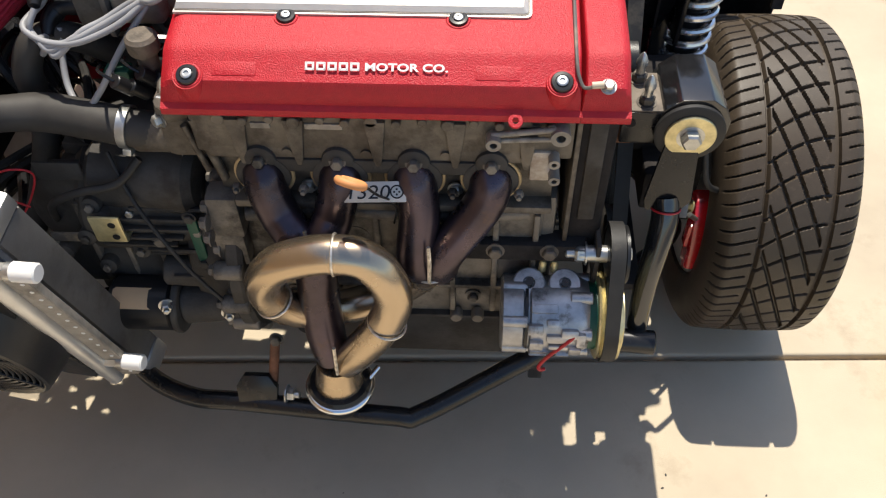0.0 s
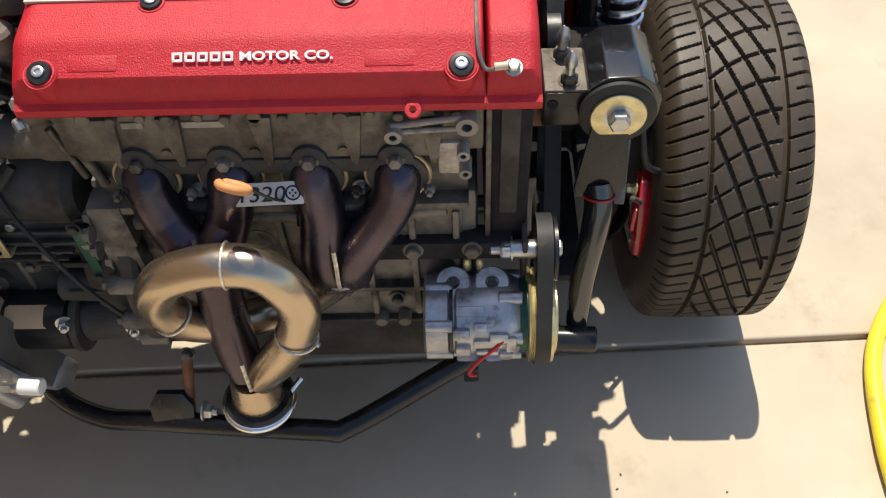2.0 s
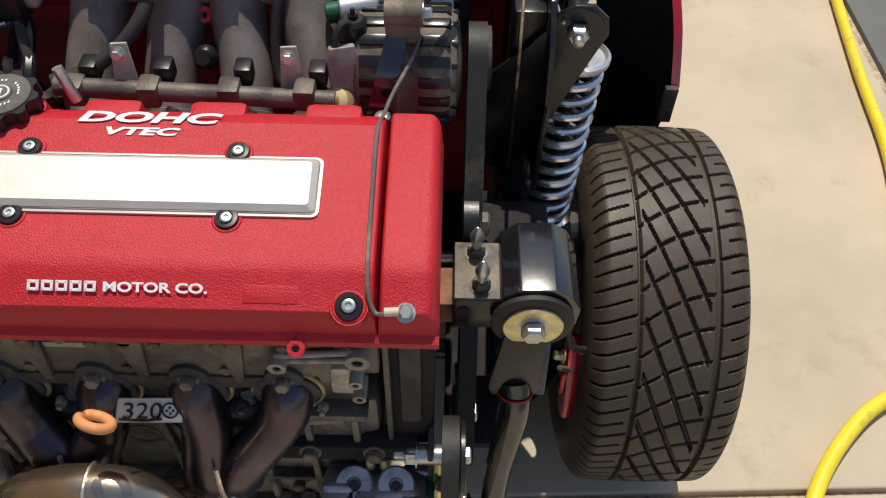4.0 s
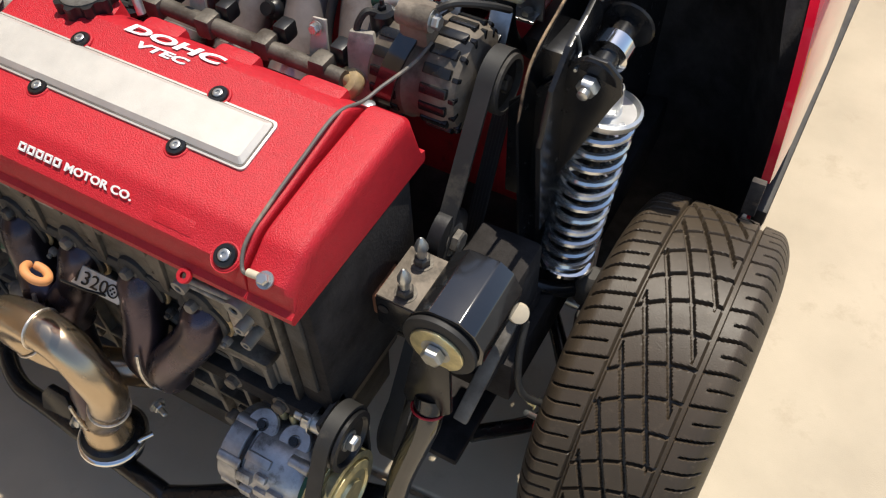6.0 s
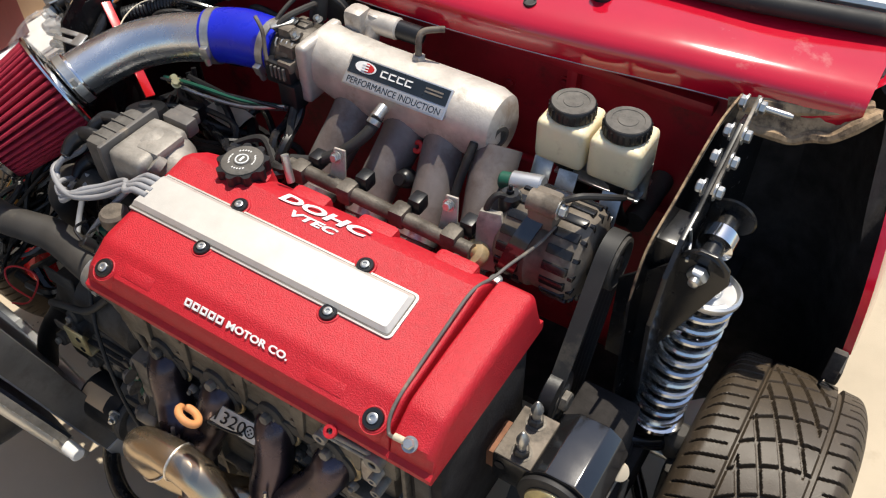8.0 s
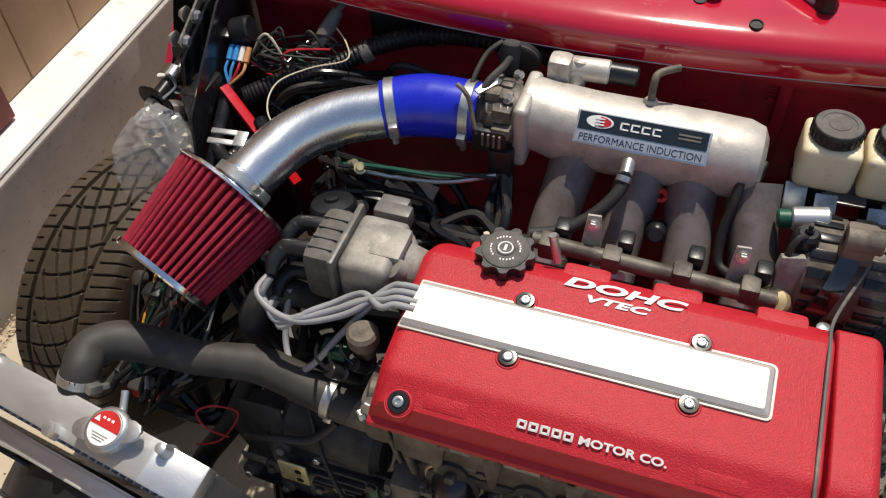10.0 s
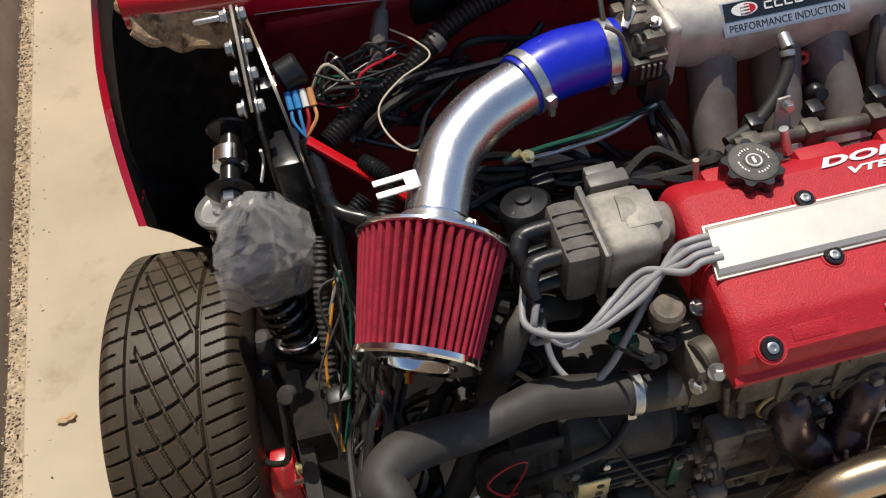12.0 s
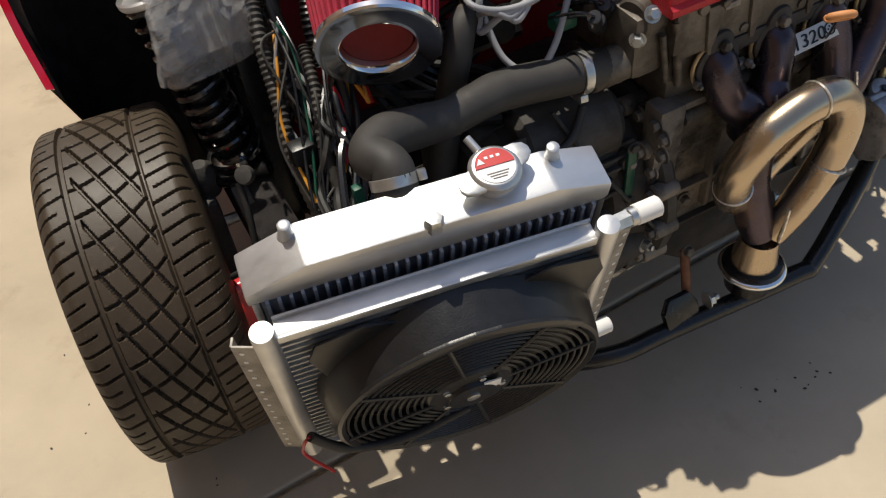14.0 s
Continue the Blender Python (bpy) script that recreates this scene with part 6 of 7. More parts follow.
part("ear", join(box((0.112, 0.992, 0.785), (0.034, 0.03, 0.04), 0.006), rod((0.095, 0.985, 0.798), (0.132, 0.985, 0.798), 0.013, seg=18)), M_ALT, al)
part("ear_bolt", hexhead((0.133, 0.985, 0.798), AX, 0.008, 0.008, 0.012), M_ZINC, al)
part("strap", sheet([[AC + V(0.115 - 0.118 - 0.030 * (a - 95) / 100 + w, 0.071 * math.cos(radians(a)), 0.071 * math.sin(radians(a)) + 0.004) for a in range(78, 206, 8)] for w in (-0.011, 0.0, 0.011)], 0.004), M_GLOSS, al, "black curved adjusting strap")
part("terminal", join(lathe([(0.014, 0), (0.014, 0.02), (0.010, 0.024)], pose(0.062, 1.0, 0.756), 20), hexhead((0.062, 1.0, 0.780), (0, 0, 1), 0.005, 0.005, 0.008, 0.006)), M_PLASTIC, al)
part("condenser_can", rod((0.045, 1.035, 0.762), (0.085, 1.040, 0.768), 0.014, seg=20, bev=0.002), M_ALU, al)
part("can_plug", rod((0.030, 1.033, 0.760), (0.046, 1.035, 0.762), 0.011, seg=14, bev=0.002), M_GREEN, al)
part("stay", prism([(-0.014, -0.045), (0.014, -0.045), (0.017, 0.020), (0.013, 0.036), (-0.013, 0.036), (-0.016, 0.020)], 0.010, plane_at((0.052, 0.972, 0.728), (1, 0.25, 0), (0, 0.25, 1)), 0.002), M_DIST, al, "stained zinc stay")
part("cable", tube([(0.135, 0.99, 0.81), (0.15, 1.0, 0.815), (0.17, 1.03, 0.80), (0.175, 1.07, 0.77)], 0.004, 6, 8), M_RUBBER, al)
part("pigtail", tube([(0.062, 0.995, 0.775), (0.052, 0.985, 0.782), (0.045, 0.975, 0.765), (0.05, 0.97, 0.74)], 0.004, 6, 8), M_RUBBER, al)

# ---------------------------------------------------------------- fluid reservoirs
for rx in (0.074, 0.145):
    rs = thing("fluid_reservoir", (rx, 1.128, 0.745), "yellowed nylon fluid reservoir with a black cap", "reservoir", "fluid reservoirs")
    part("tank", box((rx, 1.128, 0.786), (0.066, 0.066, 0.060), 0.010, None, 3), M_RESV, rs, "yellowed translucent tank")
    cp = part("cap", lathe([(0.026, 0), (0.0285, 0.001), (0.0285, 0.015), (0.027, 0.017), (0.022, 0.0175), (0.021, 0.016), (0.012, 0.016), (0.011, 0.0172)], pose(rx, 1.128, 0.816), 40), M_PLASTIC, rs, "black screw cap")
    part("cap_top", lathe([(0.0268, 0.0168), (0.0262, 0.0182), (0.020, 0.0184), (0.0195, 0.0176), (0.0125, 0.0176), (0.012, 0.0184), (0.001, 0.0184)], pose(rx, 1.128, 0.816), 36), M_CAPTOP, cp, "dusty moulded top")
    for k in range(24):
        a = 2 * math.pi * k / 24
        part("grip", box((rx + 0.0285 * math.cos(a), 1.128 + 0.0285 * math.sin(a), 0.824), (0.002, 0.002, 0.012), 0.0), M_PLASTIC, cp)
    part("outlet", lathe([(0.010, 0), (0.010, 0.012), (0.018, 0.014), (0.018, 0.022), (0.012, 0.03)], pose(rx, 1.128, 0.728), 20), M_RUBBER, rs)
    part("feed_hose", tube([(rx, 1.128, 0.735), (rx + 0.004, 1.13, 0.69), (rx + 0.01, 1.16, 0.65), (rx + 0.02, 1.22, 0.63)], 0.009, 8, 12), M_RUBBER, rs)
mc = thing("cylinder_plate", (0.11, 1.2, 0.66), "blue-white zinc bracket below the reservoirs", "bracket")
part("plate", box((0.11, 1.17, 0.700), (0.12, 0.05, 0.004), 0.001, None), M_ZINC, mc)
part("upright", box((0.112, 1.166, 0.722), (0.125, 0.004, 0.062), 0.001), M_ZINC, mc)
for bx, by, bz in ((0.052, 1.098, 0.728), (0.088, 1.094, 0.722), (0.150, 1.092, 0.716)):
    part("tab", box((0, 0, 0), (0.026, 0.052, 0.003), 0.001, plane_at((bx, by, bz), (1, 0.1, 0), (0, 0.6, 0.8))), M_ZINC, mc, "bluish zinc tab")
for bx in (0.062, 0.158):
    part("bolt", hexhead((bx, 1.155, 0.703), (0, 0, 1), 0.008, 0.007, 0.012), M_ZINC, mc)
    part("cylinder", rod((bx + 0.01, 1.15, 0.66), (bx + 0.01, 1.25, 0.66), 0.016), M_GEAR, mc)

# ---------------------------------------------------------------- gearbox and starter
gb = thing("gearbox", (-0.45, 0.8, 0.2), "grimy alloy gearbox beside the engine", "gearbox")
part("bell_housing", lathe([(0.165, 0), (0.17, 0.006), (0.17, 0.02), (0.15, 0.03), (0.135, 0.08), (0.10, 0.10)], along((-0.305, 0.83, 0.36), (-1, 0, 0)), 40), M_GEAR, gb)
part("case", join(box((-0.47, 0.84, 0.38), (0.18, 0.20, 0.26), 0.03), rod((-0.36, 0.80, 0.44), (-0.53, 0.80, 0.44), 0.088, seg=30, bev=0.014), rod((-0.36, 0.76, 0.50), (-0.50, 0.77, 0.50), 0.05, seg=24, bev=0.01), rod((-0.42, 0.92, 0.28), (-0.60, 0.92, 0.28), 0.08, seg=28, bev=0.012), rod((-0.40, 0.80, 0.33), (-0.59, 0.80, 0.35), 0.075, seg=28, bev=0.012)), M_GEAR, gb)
for k in range(4):
    part("rib", box((-0.39 - 0.045 * k, 0.735, 0.40), (0.008, 0.02, 0.16), 0.003), M_BLOCK, gb)
for k in range(9):
    a = radians(95 + 22 * k)
    q = V(-0.318, 0.83 + 0.163 * math.cos(a), 0.36 + 0.163 * math.sin(a))
    part("flange_lug", rod(q + V(0.012, 0, 0), q - V(0.026, 0, 0), 0.013, seg=14, bev=0.002), M_BLOCK, gb)
    part("flange_bolt", hexhead(q - V(0.026, 0, 0), (-1, 0, 0), 0.008, 0.008, 0.011), M_BLOCK, gb)
for k in range(7):
    a = radians(120 + 18 * k)
    part("web", box((0, 0, 0), (0.075, 0.006, 0.02), 0.002, plane_at((-0.375, 0.83 + 0.130 * math.cos(a), 0.36 + 0.130 * math.sin(a)), (1, 0, 0), (0, -math.sin(a), math.cos(a)))), M_GEAR, gb)
part("side_cover", lathe([(0.055, 0), (0.058, 0.004), (0.058, 0.012), (0.045, 0.018), (0.02, 0.020)], along((-0.545, 0.755, 0.44), (-0.2, -1, 0.15)), 30), M_GEAR, gb)
part("plug", hexhead((-0.42, 0.711, 0.43), (0, -1, 0), 0.009, 0.008, 0.014), M_BLOCK, gb)
part("bar_code", box((-0.545, 0.716, 0.425), (0.05, 0.003, 0.016), 0.0005), M_GREYPL, gb)
for bx, bz, h in ((-0.315, 0.50, 0.07), (-0.318, 0.44, 0.06), (-0.318, 0.375, 0.05)):
    part("mount_boss", box((bx, 0.705, bz), (0.040, 0.035, h), 0.006), M_BLOCK, gb)
part("boss_pad", box((-0.318, 0.692, 0.352), (0.040, 0.03, 0.03), 0.004, None), M_BLOCK, gb)
part("green_tag", box((-0.365, 0.7, 0.445), (0.014, 0.006, 0.085), 0.003), M_GREEN, gb, "green painted strap")
for bz in (0.40, 0.49):
    part("tag_bolt", hexhead((-0.365, 0.697, bz), (0, -1, 0), 0.007, 0.005, 0.009), M_GEAR, gb)
ab = part("angle_bracket", join(box((-0.474, 0.694, 0.468), (0.040, 0.004, 0.046), 0.004), box((-0.474, 0.710, 0.446), (0.040, 0.032, 0.004), 0.001)), M_YZINC, gb, "yellow zinc angle bracket")
for bz in (0.478, 0.456):
    part("hole", lathe([(0.005, 0), (0.005, 0.0006)], along((-0.466, 0.6918, bz), (0, -1, 0)), 14), M_BLACK, ab)
part("speed_cable", tube([(-0.46, 0.74, 0.56), (-0.43, 0.705, 0.50), (-0.38, 0.675, 0.42), (-0.335, 0.665, 0.35), (-0.322, 0.672, 0.325)], 0.003, 8, 8), M_RUBBER, gb)
part("shift_lever", box((-0.52, 0.80, 0.52), (0.05, 0.03, 0.02), 0.004), M_GEAR, gb)
for k in range(8):
    a = 0.4 + 2.3 * k / 7
    part("case_bolt", hexhead((-0.335, 0.83 - 0.155 * math.cos(a - 1.2), 0.36 + 0.155 * math.sin(a - 0.2)), (-1, 0, 0), 0.008, 0.008, 0.011), M_BLOCK, gb)
rgb_ = random.Random(31)
for k in range(16):
    a = radians(105 + 9.5 * k)
    q = V(-0.40 - 0.012 * (k % 5), 0.80 + 0.090 * math.cos(a), 0.44 + 0.090 * math.sin(a))
    part("case_rib", box((0, 0, 0), (0.10, 0.005, 0.012), 0.002, plane_at(q, (1, 0, 0), (0, -math.sin(a), math.cos(a)))), M_GEAR, gb)
for k in range(12):
    q = V(rgb_.uniform(-0.56, -0.36), 0.712 + rgb_.uniform(-0.008, 0.008), rgb_.uniform(0.34, 0.50))
    part("boss", lathe([(0.014, -0.04), (0.012, 0.0), (0.009, 0.002)], along(q, (0, -1, 0.2)), 16), M_GEAR, gb)
    part("boss_bolt", hexhead(q + V(0, -0.002, 0), (0, -1, 0.2), 0.006, 0.006, 0.0085), M_BLOCK if k % 3 else M_ZINC, gb)
part("shift_cable_bracket", join(box((-0.53, 0.735, 0.530), (0.060, 0.004, 0.030), 0.002), box((-0.53, 0.752, 0.516), (0.060, 0.034, 0.004), 0.001)), M_GEAR, gb)
part("vent_hose", tube([(-0.42, 0.735, 0.555), (-0.45, 0.715, 0.53), (-0.50, 0.708, 0.52), (-0.545, 0.715, 0.49), (-0.565, 0.735, 0.44)], 0.0055, 8, 10), M_RUBBER, gb)
part("vent_hose", tube([(-0.565, 0.70, 0.50), (-0.585, 0.69, 0.53), (-0.60, 0.70, 0.545), (-0.575, 0.71, 0.555), (-0.55, 0.715, 0.54), (-0.58, 0.70, 0.485), (-0.615, 0.69, 0.47)], 0.0014, 8, 8), M_REDW, gb, "thin red wire")
stt = thing("starter_motor", (-0.42, 0.69, 0.26), "black starter motor with a bare patch", "starter motor")
part("body", rod((-0.515, 0.700, 0.305), (-0.425, 0.700, 0.305), 0.040, seg=32, bev=0.006), M_PLASTIC, stt)
part("nose", join(rod((-0.425, 0.700, 0.305), (-0.415, 0.700, 0.305), 0.043, seg=30, bev=0.002), rod((-0.415, 0.700, 0.305), (-0.330, 0.705, 0.315), 0.030, seg=24, bev=0.004)), M_GEAR, stt)
part("solenoid", rod((-0.43, 0.715, 0.365), (-0.345, 0.715, 0.36), 0.023, seg=24, bev=0.003), M_GEAR, stt)
part("bare_patch", sheet([[(-0.506 + 0.050 * u + (0.004 if u in (0, 1) else 0.0) * (a in (38, 82)), 0.700 - 0.0405 * math.cos(radians(a)), 0.305 + 0.0405 * math.sin(radians(a))) for u in (0, 0.08, 0.5, 0.92, 1)] for a in (38, 43, 52, 60, 68, 77, 82)], 0.0012), M_BOARD, stt, "tan heat shield patch")
for q in ((-0.428, 0.672, 0.335), (-0.345, 0.676, 0.318)):
    part("nut", hexhead(q, (0.3, -1, 0.2), 0.008, 0.009, 0.011, 0.006), M_ZINC, stt)

# ---------------------------------------------------------------- radiator, condenser, fan
RM = pose(-0.692, 0.6015, 0.639, 14, 0, -9.6)
rad = thing("radiator", RM @ V(0, 0, -0.48), "bare alloy radiator with a red-topped cap", "radiator")
tk = [(-0.188, -0.044), (-0.188, -0.026), (-0.125, 0.0), (0.126, 0.0), (0.186, -0.017), (0.186, -0.040), (0.180, -0.044)]
tank = part("tank", prism(tk, 0.050, RM @ pose(0, 0.030, 0, 90, 0, 0), 0.003), M_ALU, rad, "bare alloy header tank")
part("lower_tank", box((0, 0.005, -0.475), (0.376, 0.05, 0.045), 0.006, RM), M_ALU, rad)
# The right plate is the same alloy, coloured dark for its shaded side.
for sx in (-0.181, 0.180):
    part("side_plate", box((sx, 0.005, -0.25), (0.008, 0.048, 0.41), 0.002, RM), M_ALU if sx < 0 else M_SHADED, rad, "" if sx < 0 else "alloy end plate with shade put into its grey")
part("core", box((0.0, 0, -0.25), (0.352, 0.034, 0.41), 0.0, RM), M_FINS, rad, "dark finned core")
for k in range(30):
    part("tube", box((-0.170 + 0.0117 * k, -0.0195, -0.246), (0.0034, 0.008, 0.405), 0.0, RM), M_TUBE, rad)
nk = part("filler_neck", lathe([(0.022, -0.004), (0.022, 0.012), (0.026, 0.013), (0.026, 0.016)], RM @ pose(0.071, 0.012, 0), 30), M_ALU, rad)
cap = part("pressure_cap", lathe([(0.0245, 0.013), (0.0262, 0.015), (0.0262, 0.020), (0.0228, 0.0238), (0.021, 0.0242), (0.005, 0.0242)], RM @ pose(0.071, 0.012, 0), 36), M_ZINC, rad, "bright steel cap with a red and white disc")
for a in (20, 200):
    part("ear", prism([(0.018, -0.015), (0.032, -0.012), (0.040, -0.007), (0.042, 0.0), (0.040, 0.007), (0.032, 0.012), (0.018, 0.015)], 0.006, RM @ pose(0.071, 0.012, 0.015) @ pose(0, 0, 0, 0, 0, a), 0.002), M_ZINC, cap)
part("disc", lathe([(0.0198, 0.0240), (0.0198, 0.0250)], RM @ pose(0.071, 0.012, 0), 32), M_WHITE, cap)
part("red_half", prism([(0.0196 * math.cos(radians(a)), 0.0196 * math.sin(radians(a))) for a in range(0, 181, 12)], 0.0006, RM @ pose(0.071, 0.012, 0.0254)), M_DRED, cap)
part("mark", join(*[box((0.071 + 0.006 * k, 0.022, 0.0262), (0.0035, 0.0028, 0.0004), 0, RM) for k in (-1, 0, 1)], prism([(-0.004, 0), (0.004, 0), (0, 0.007)], 0.0005, RM @ pose(0.058, 0.016, 0.026))), M_WHITE, cap)
part("mark", join(*[box((0.071, 0.004 - 0.003 * k, 0.0254), (0.022 - 0.004 * k, 0.0009, 0.0004), 0, RM) for k in (0, 1, 2)]), M_GREYPL, cap)
part("overflow", rod(RM @ V(0.071, 0.030, 0.006), RM @ V(0.059, 0.058, 0.014), 0.0045, seg=14), M_ALU, rad)
for px in (-0.134, 0.136):
    part("pin", lathe([(0.011, -0.012), (0.0065, 0.003), (0.0065, 0.012), (0.005, 0.013)], RM @ pose(px, 0.022, 0.0), 20), M_ALU, rad)
part("bung", lathe([(0.010, -0.006), (0.010, 0.008), (0.0085, 0.012), (0.005, 0.0125)], RM @ pose(0.000, -0.016, 0.0), 6), M_ZINC, rad)
part("inlet", rod(RM @ V(-0.020, 0.026, -0.022), RM @ V(-0.021, 0.052, -0.006), 0.0175, seg=24), M_ALU, rad)

CM = RM @ pose(-0.007, -0.048, 0.026)
co = thing("ac_condenser", CM @ V(0, 0, -0.43), "bare alloy condenser with perforated side rails", "condenser")
part("core", box((0.0015, 0.004, -0.25), (0.33, 0.016, 0.34), 0.0, CM), M_FINS, co, "dark finned core")
for k in range(26):
    part("tube", box((0.0015, -0.0055, -0.09 - 0.0128 * k), (0.33, 0.004, 0.0032), 0.0, CM), M_ZINC, co)
tr = part("top_rail", box((0.0015, 0.002, -0.0795), (0.33, 0.018, 0.004), 0.001, CM), M_ALU, co, "folded alloy rail")
part("lip", box((0.0015, -0.008, -0.0835), (0.33, 0.003, 0.012), 0.0008, CM), M_ALU, tr)
part("lip", box((0.0015, 0.012, -0.0775), (0.33, 0.003, 0.010), 0.0008, CM), M_ALU, tr)
part("bottom_rail", box((0.0015, 0, -0.425), (0.33, 0.022, 0.006), 0.001, CM), M_ALU, co)
for sx in (-0.175, 0.178):
    pipe = part("header_pipe", lathe([(0.010, -0.435), (0.0125, -0.432), (0.0125, -0.068), (0.0115, -0.064), (0.003, -0.063)], CM @ pose(sx, -0.004, 0), 26), M_ALU, co, "round header pipe")
    SRM = CM @ pose(sx + (-0.022 if sx < 0 else 0.024), 0.002, -0.26, 0, 0, -20 if sx < 0 else 12)
    # A darker grey gives the alloy rail its shade.
    rail = part("side_rail", box((0, 0, 0), (0.024, 0.0025, 0.33), 0.0005, SRM), M_DIST, co, "perforated alloy rail, shade put into its grey")
    part("rail_lip", box((-0.012 if sx < 0 else 0.012, 0.005, 0), (0.0025, 0.010, 0.33), 0.0005, SRM), M_DIST, rail)
    # White discs paint the light that comes through the perforations.
    for k in range(15):
        part("hole", lathe([(0.0026, 0), (0.0026, 0.0006)], along(SRM @ V(-0.004 if sx < 0 else 0.005, -0.0013, 0.15 - 0.0215 * k), SRM.to_3x3() @ V(0, -1, 0)), 8), M_WHITE, rail)
for q in (-0.078, -0.372):
    part("fitting", join(rod(CM @ V(0.183, 0.0, q), CM @ V(0.212, 0.004, q), 0.010, seg=6), rod(CM @ V(0.204, 0.003, q), CM @ V(0.230, 0.006, q), 0.0105, seg=14, bev=0.002)), M_ZINC, co)
    part("fitting_cap", rod(CM @ V(0.212, 0.004, q), CM @ V(0.242, 0.007, q), 0.0115, seg=14, bev=0.002), M_SILL, co, "white plastic cap")

FM = CM @ pose(0.018, -0.028, -0.252)
fa = thing("electric_fan", FM @ V(0, 0, -0.17), "black plastic electric fan bolted before the condenser", "fan")
fx = FM @ pose(0, 0, 0, 90, 0, 0)
part("shroud", lathe([(0.165, -0.018), (0.162, -0.006), (0.158, 0.020), (0.155, 0.032), (0.151, 0.034), (0.146, 0.030), (0.146, -0.016)], fx, 56, cap=False), M_PLASTIC, fa, "black round shroud")
for k in range(11):
    part("grille_ring", torus(fx @ V(0, 0, 0.030), fx.to_3x3() @ V(0, 0, 1), 0.058 + 0.0085 * k, 0.0019, 56, 6), M_PLASTIC, fa)
for k in range(8):
    a = 2 * math.pi * k / 8 + 0.2
    part("grille_spoke", rod(fx @ V(0.045 * math.cos(a), 0.045 * math.sin(a), 0.031), fx @ V(0.148 * math.cos(a), 0.148 * math.sin(a), 0.031), 0.0028, seg=8), M_PLASTIC, fa)
for k in range(7):
    a = 2 * math.pi * k / 7
    part("blade", sheet([[fx @ (Matrix.Rotation(a, 4, "Z") @ V(r, s * 0.028 + 0.10 * max(0.0, r - 0.05) ** 1.2, -0.004 - s * 0.008)) for r in (0.045, 0.075, 0.105, 0.138)] for s in (-1, 0, 1)], 0.002), M_PLASTIC, fa)
hub = part("motor", lathe([(0.055, -0.016), (0.055, 0.026), (0.050, 0.032), (0.030, 0.034), (0.028, 0.039), (0.010, 0.039)], fx, 40), M_PLASTIC, fa)
part("hub_cap", lathe([(0.008, 0.0385), (0.008, 0.041), (0.004, 0.042)], fx, 20), M_ZINC, hub)
part("sticker", box((0.022, -0.034, 0.0), (0.02, 0.0016, 0.018), 0.0, FM @ pose(0, -0.004, 0.02)), M_WHITE, hub)
for k in range(5):
    a = 2 * math.pi * k / 5
    part("screw", hexhead(fx @ V(0.036 * math.cos(a), 0.036 * math.sin(a), 0.0335), fx.to_3x3() @ V(0, 0, 1), 0.004, 0.003, 0.005), M_ZINC, hub)
for sx in (-1, 1):
    for sz in (-1, 1):
        part("ear", prism([(0.06 * sx, 0.145 * sz), (0.145 * sx, 0.055 * sz), (0.160 * sx, 0.12 * sz), (0.150 * sx, 0.150 * sz), (0.10 * sx, 0.160 * sz)], 0.004, fx @ pose(0, 0, -0.014), 0.001), M_PLASTIC, fa, "black mounting ear")
part("crescent", prism([(0.158 * math.cos(radians(a)), 0.158 * math.sin(radians(a))) for a in range(40, 141, 10)] + [(0.150 * math.cos(radians(a)), 0.140 * math.sin(radians(a))) for a in range(140, 39, -10)], 0.005, fx @ pose(0, 0, 0.029), 0.001), M_PLASTIC, fa, "glossy black guard edge")
part("cord", tube([FM @ V(0.0, -0.03, -0.06), FM @ V(-0.08, -0.036, -0.075), FM @ V(-0.15, -0.03, -0.06), FM @ V(-0.185, -0.02, -0.01)], 0.006, 8, 10), M_RUBBER, fa)
part("red_wire", tube([FM @ V(-0.185, -0.02, -0.01), FM @ V(-0.195, -0.02, -0.03), FM @ V(-0.200, -0.01, -0.10), FM @ V(-0.175, -0.02, -0.17)], 0.0022, 8, 8), M_REDW, fa)

# ---------------------------------------------------------------- coolant hoses
uh = thing("radiator_hose", (-0.6, 0.74, 0.6), "dusty black upper radiator hose with steel clamps", "radiator hose", "radiator hoses")
part("hose", tube([RM @ V(-0.020, 0.038, -0.016), RM @ V(-0.019, 0.058, 0.000), (-0.708, 0.690, 0.651), (-0.684, 0.714, 0.646), (-0.640, 0.728, 0.630), (-0.600, 0.734, 0.620), (-0.560, 0.743, 0.617), (-0.514, 0.752, 0.611), (-0.425, 0.741, 0.602), (-0.37, 0.742, 0.592)], [0.0225, 0.0225, 0.0240, 0.0245, 0.0235, 0.0215, 0.0220, 0.0240, 0.0235, 0.0235], 9, 22), M_HOSE, uh, "dusty black rubber")
clamp(RM @ V(-0.0195, 0.048, -0.008), RM.to_3x3() @ V(0.02, 0.78, 0.62), 0.0233, 0.012, uh, (0.9, 0, 0.4))
clamp((-0.422, 0.7412, 0.6015), (0.98, -0.05, -0.1), 0.0252, 0.012, uh, (0, -0.3, -0.9))
lh = thing("radiator_hose", (-0.6, 0.86, 0.4), "dusty black lower hose behind the radiator", "radiator hose", "radiator hoses")
part("hose", tube([(-0.45, 0.87, 0.60), (-0.495, 0.84, 0.655), (-0.532, 0.815, 0.670), (-0.552, 0.80, 0.635), (-0.562, 0.81, 0.57), (-0.58, 0.80, 0.50), (-0.62, 0.77, 0.40), (-0.68, 0.74, 0.30), (-0.70, 0.72, 0.22)], 0.0175, 9, 20), M_HOSE, lh, "dusty black rubber")

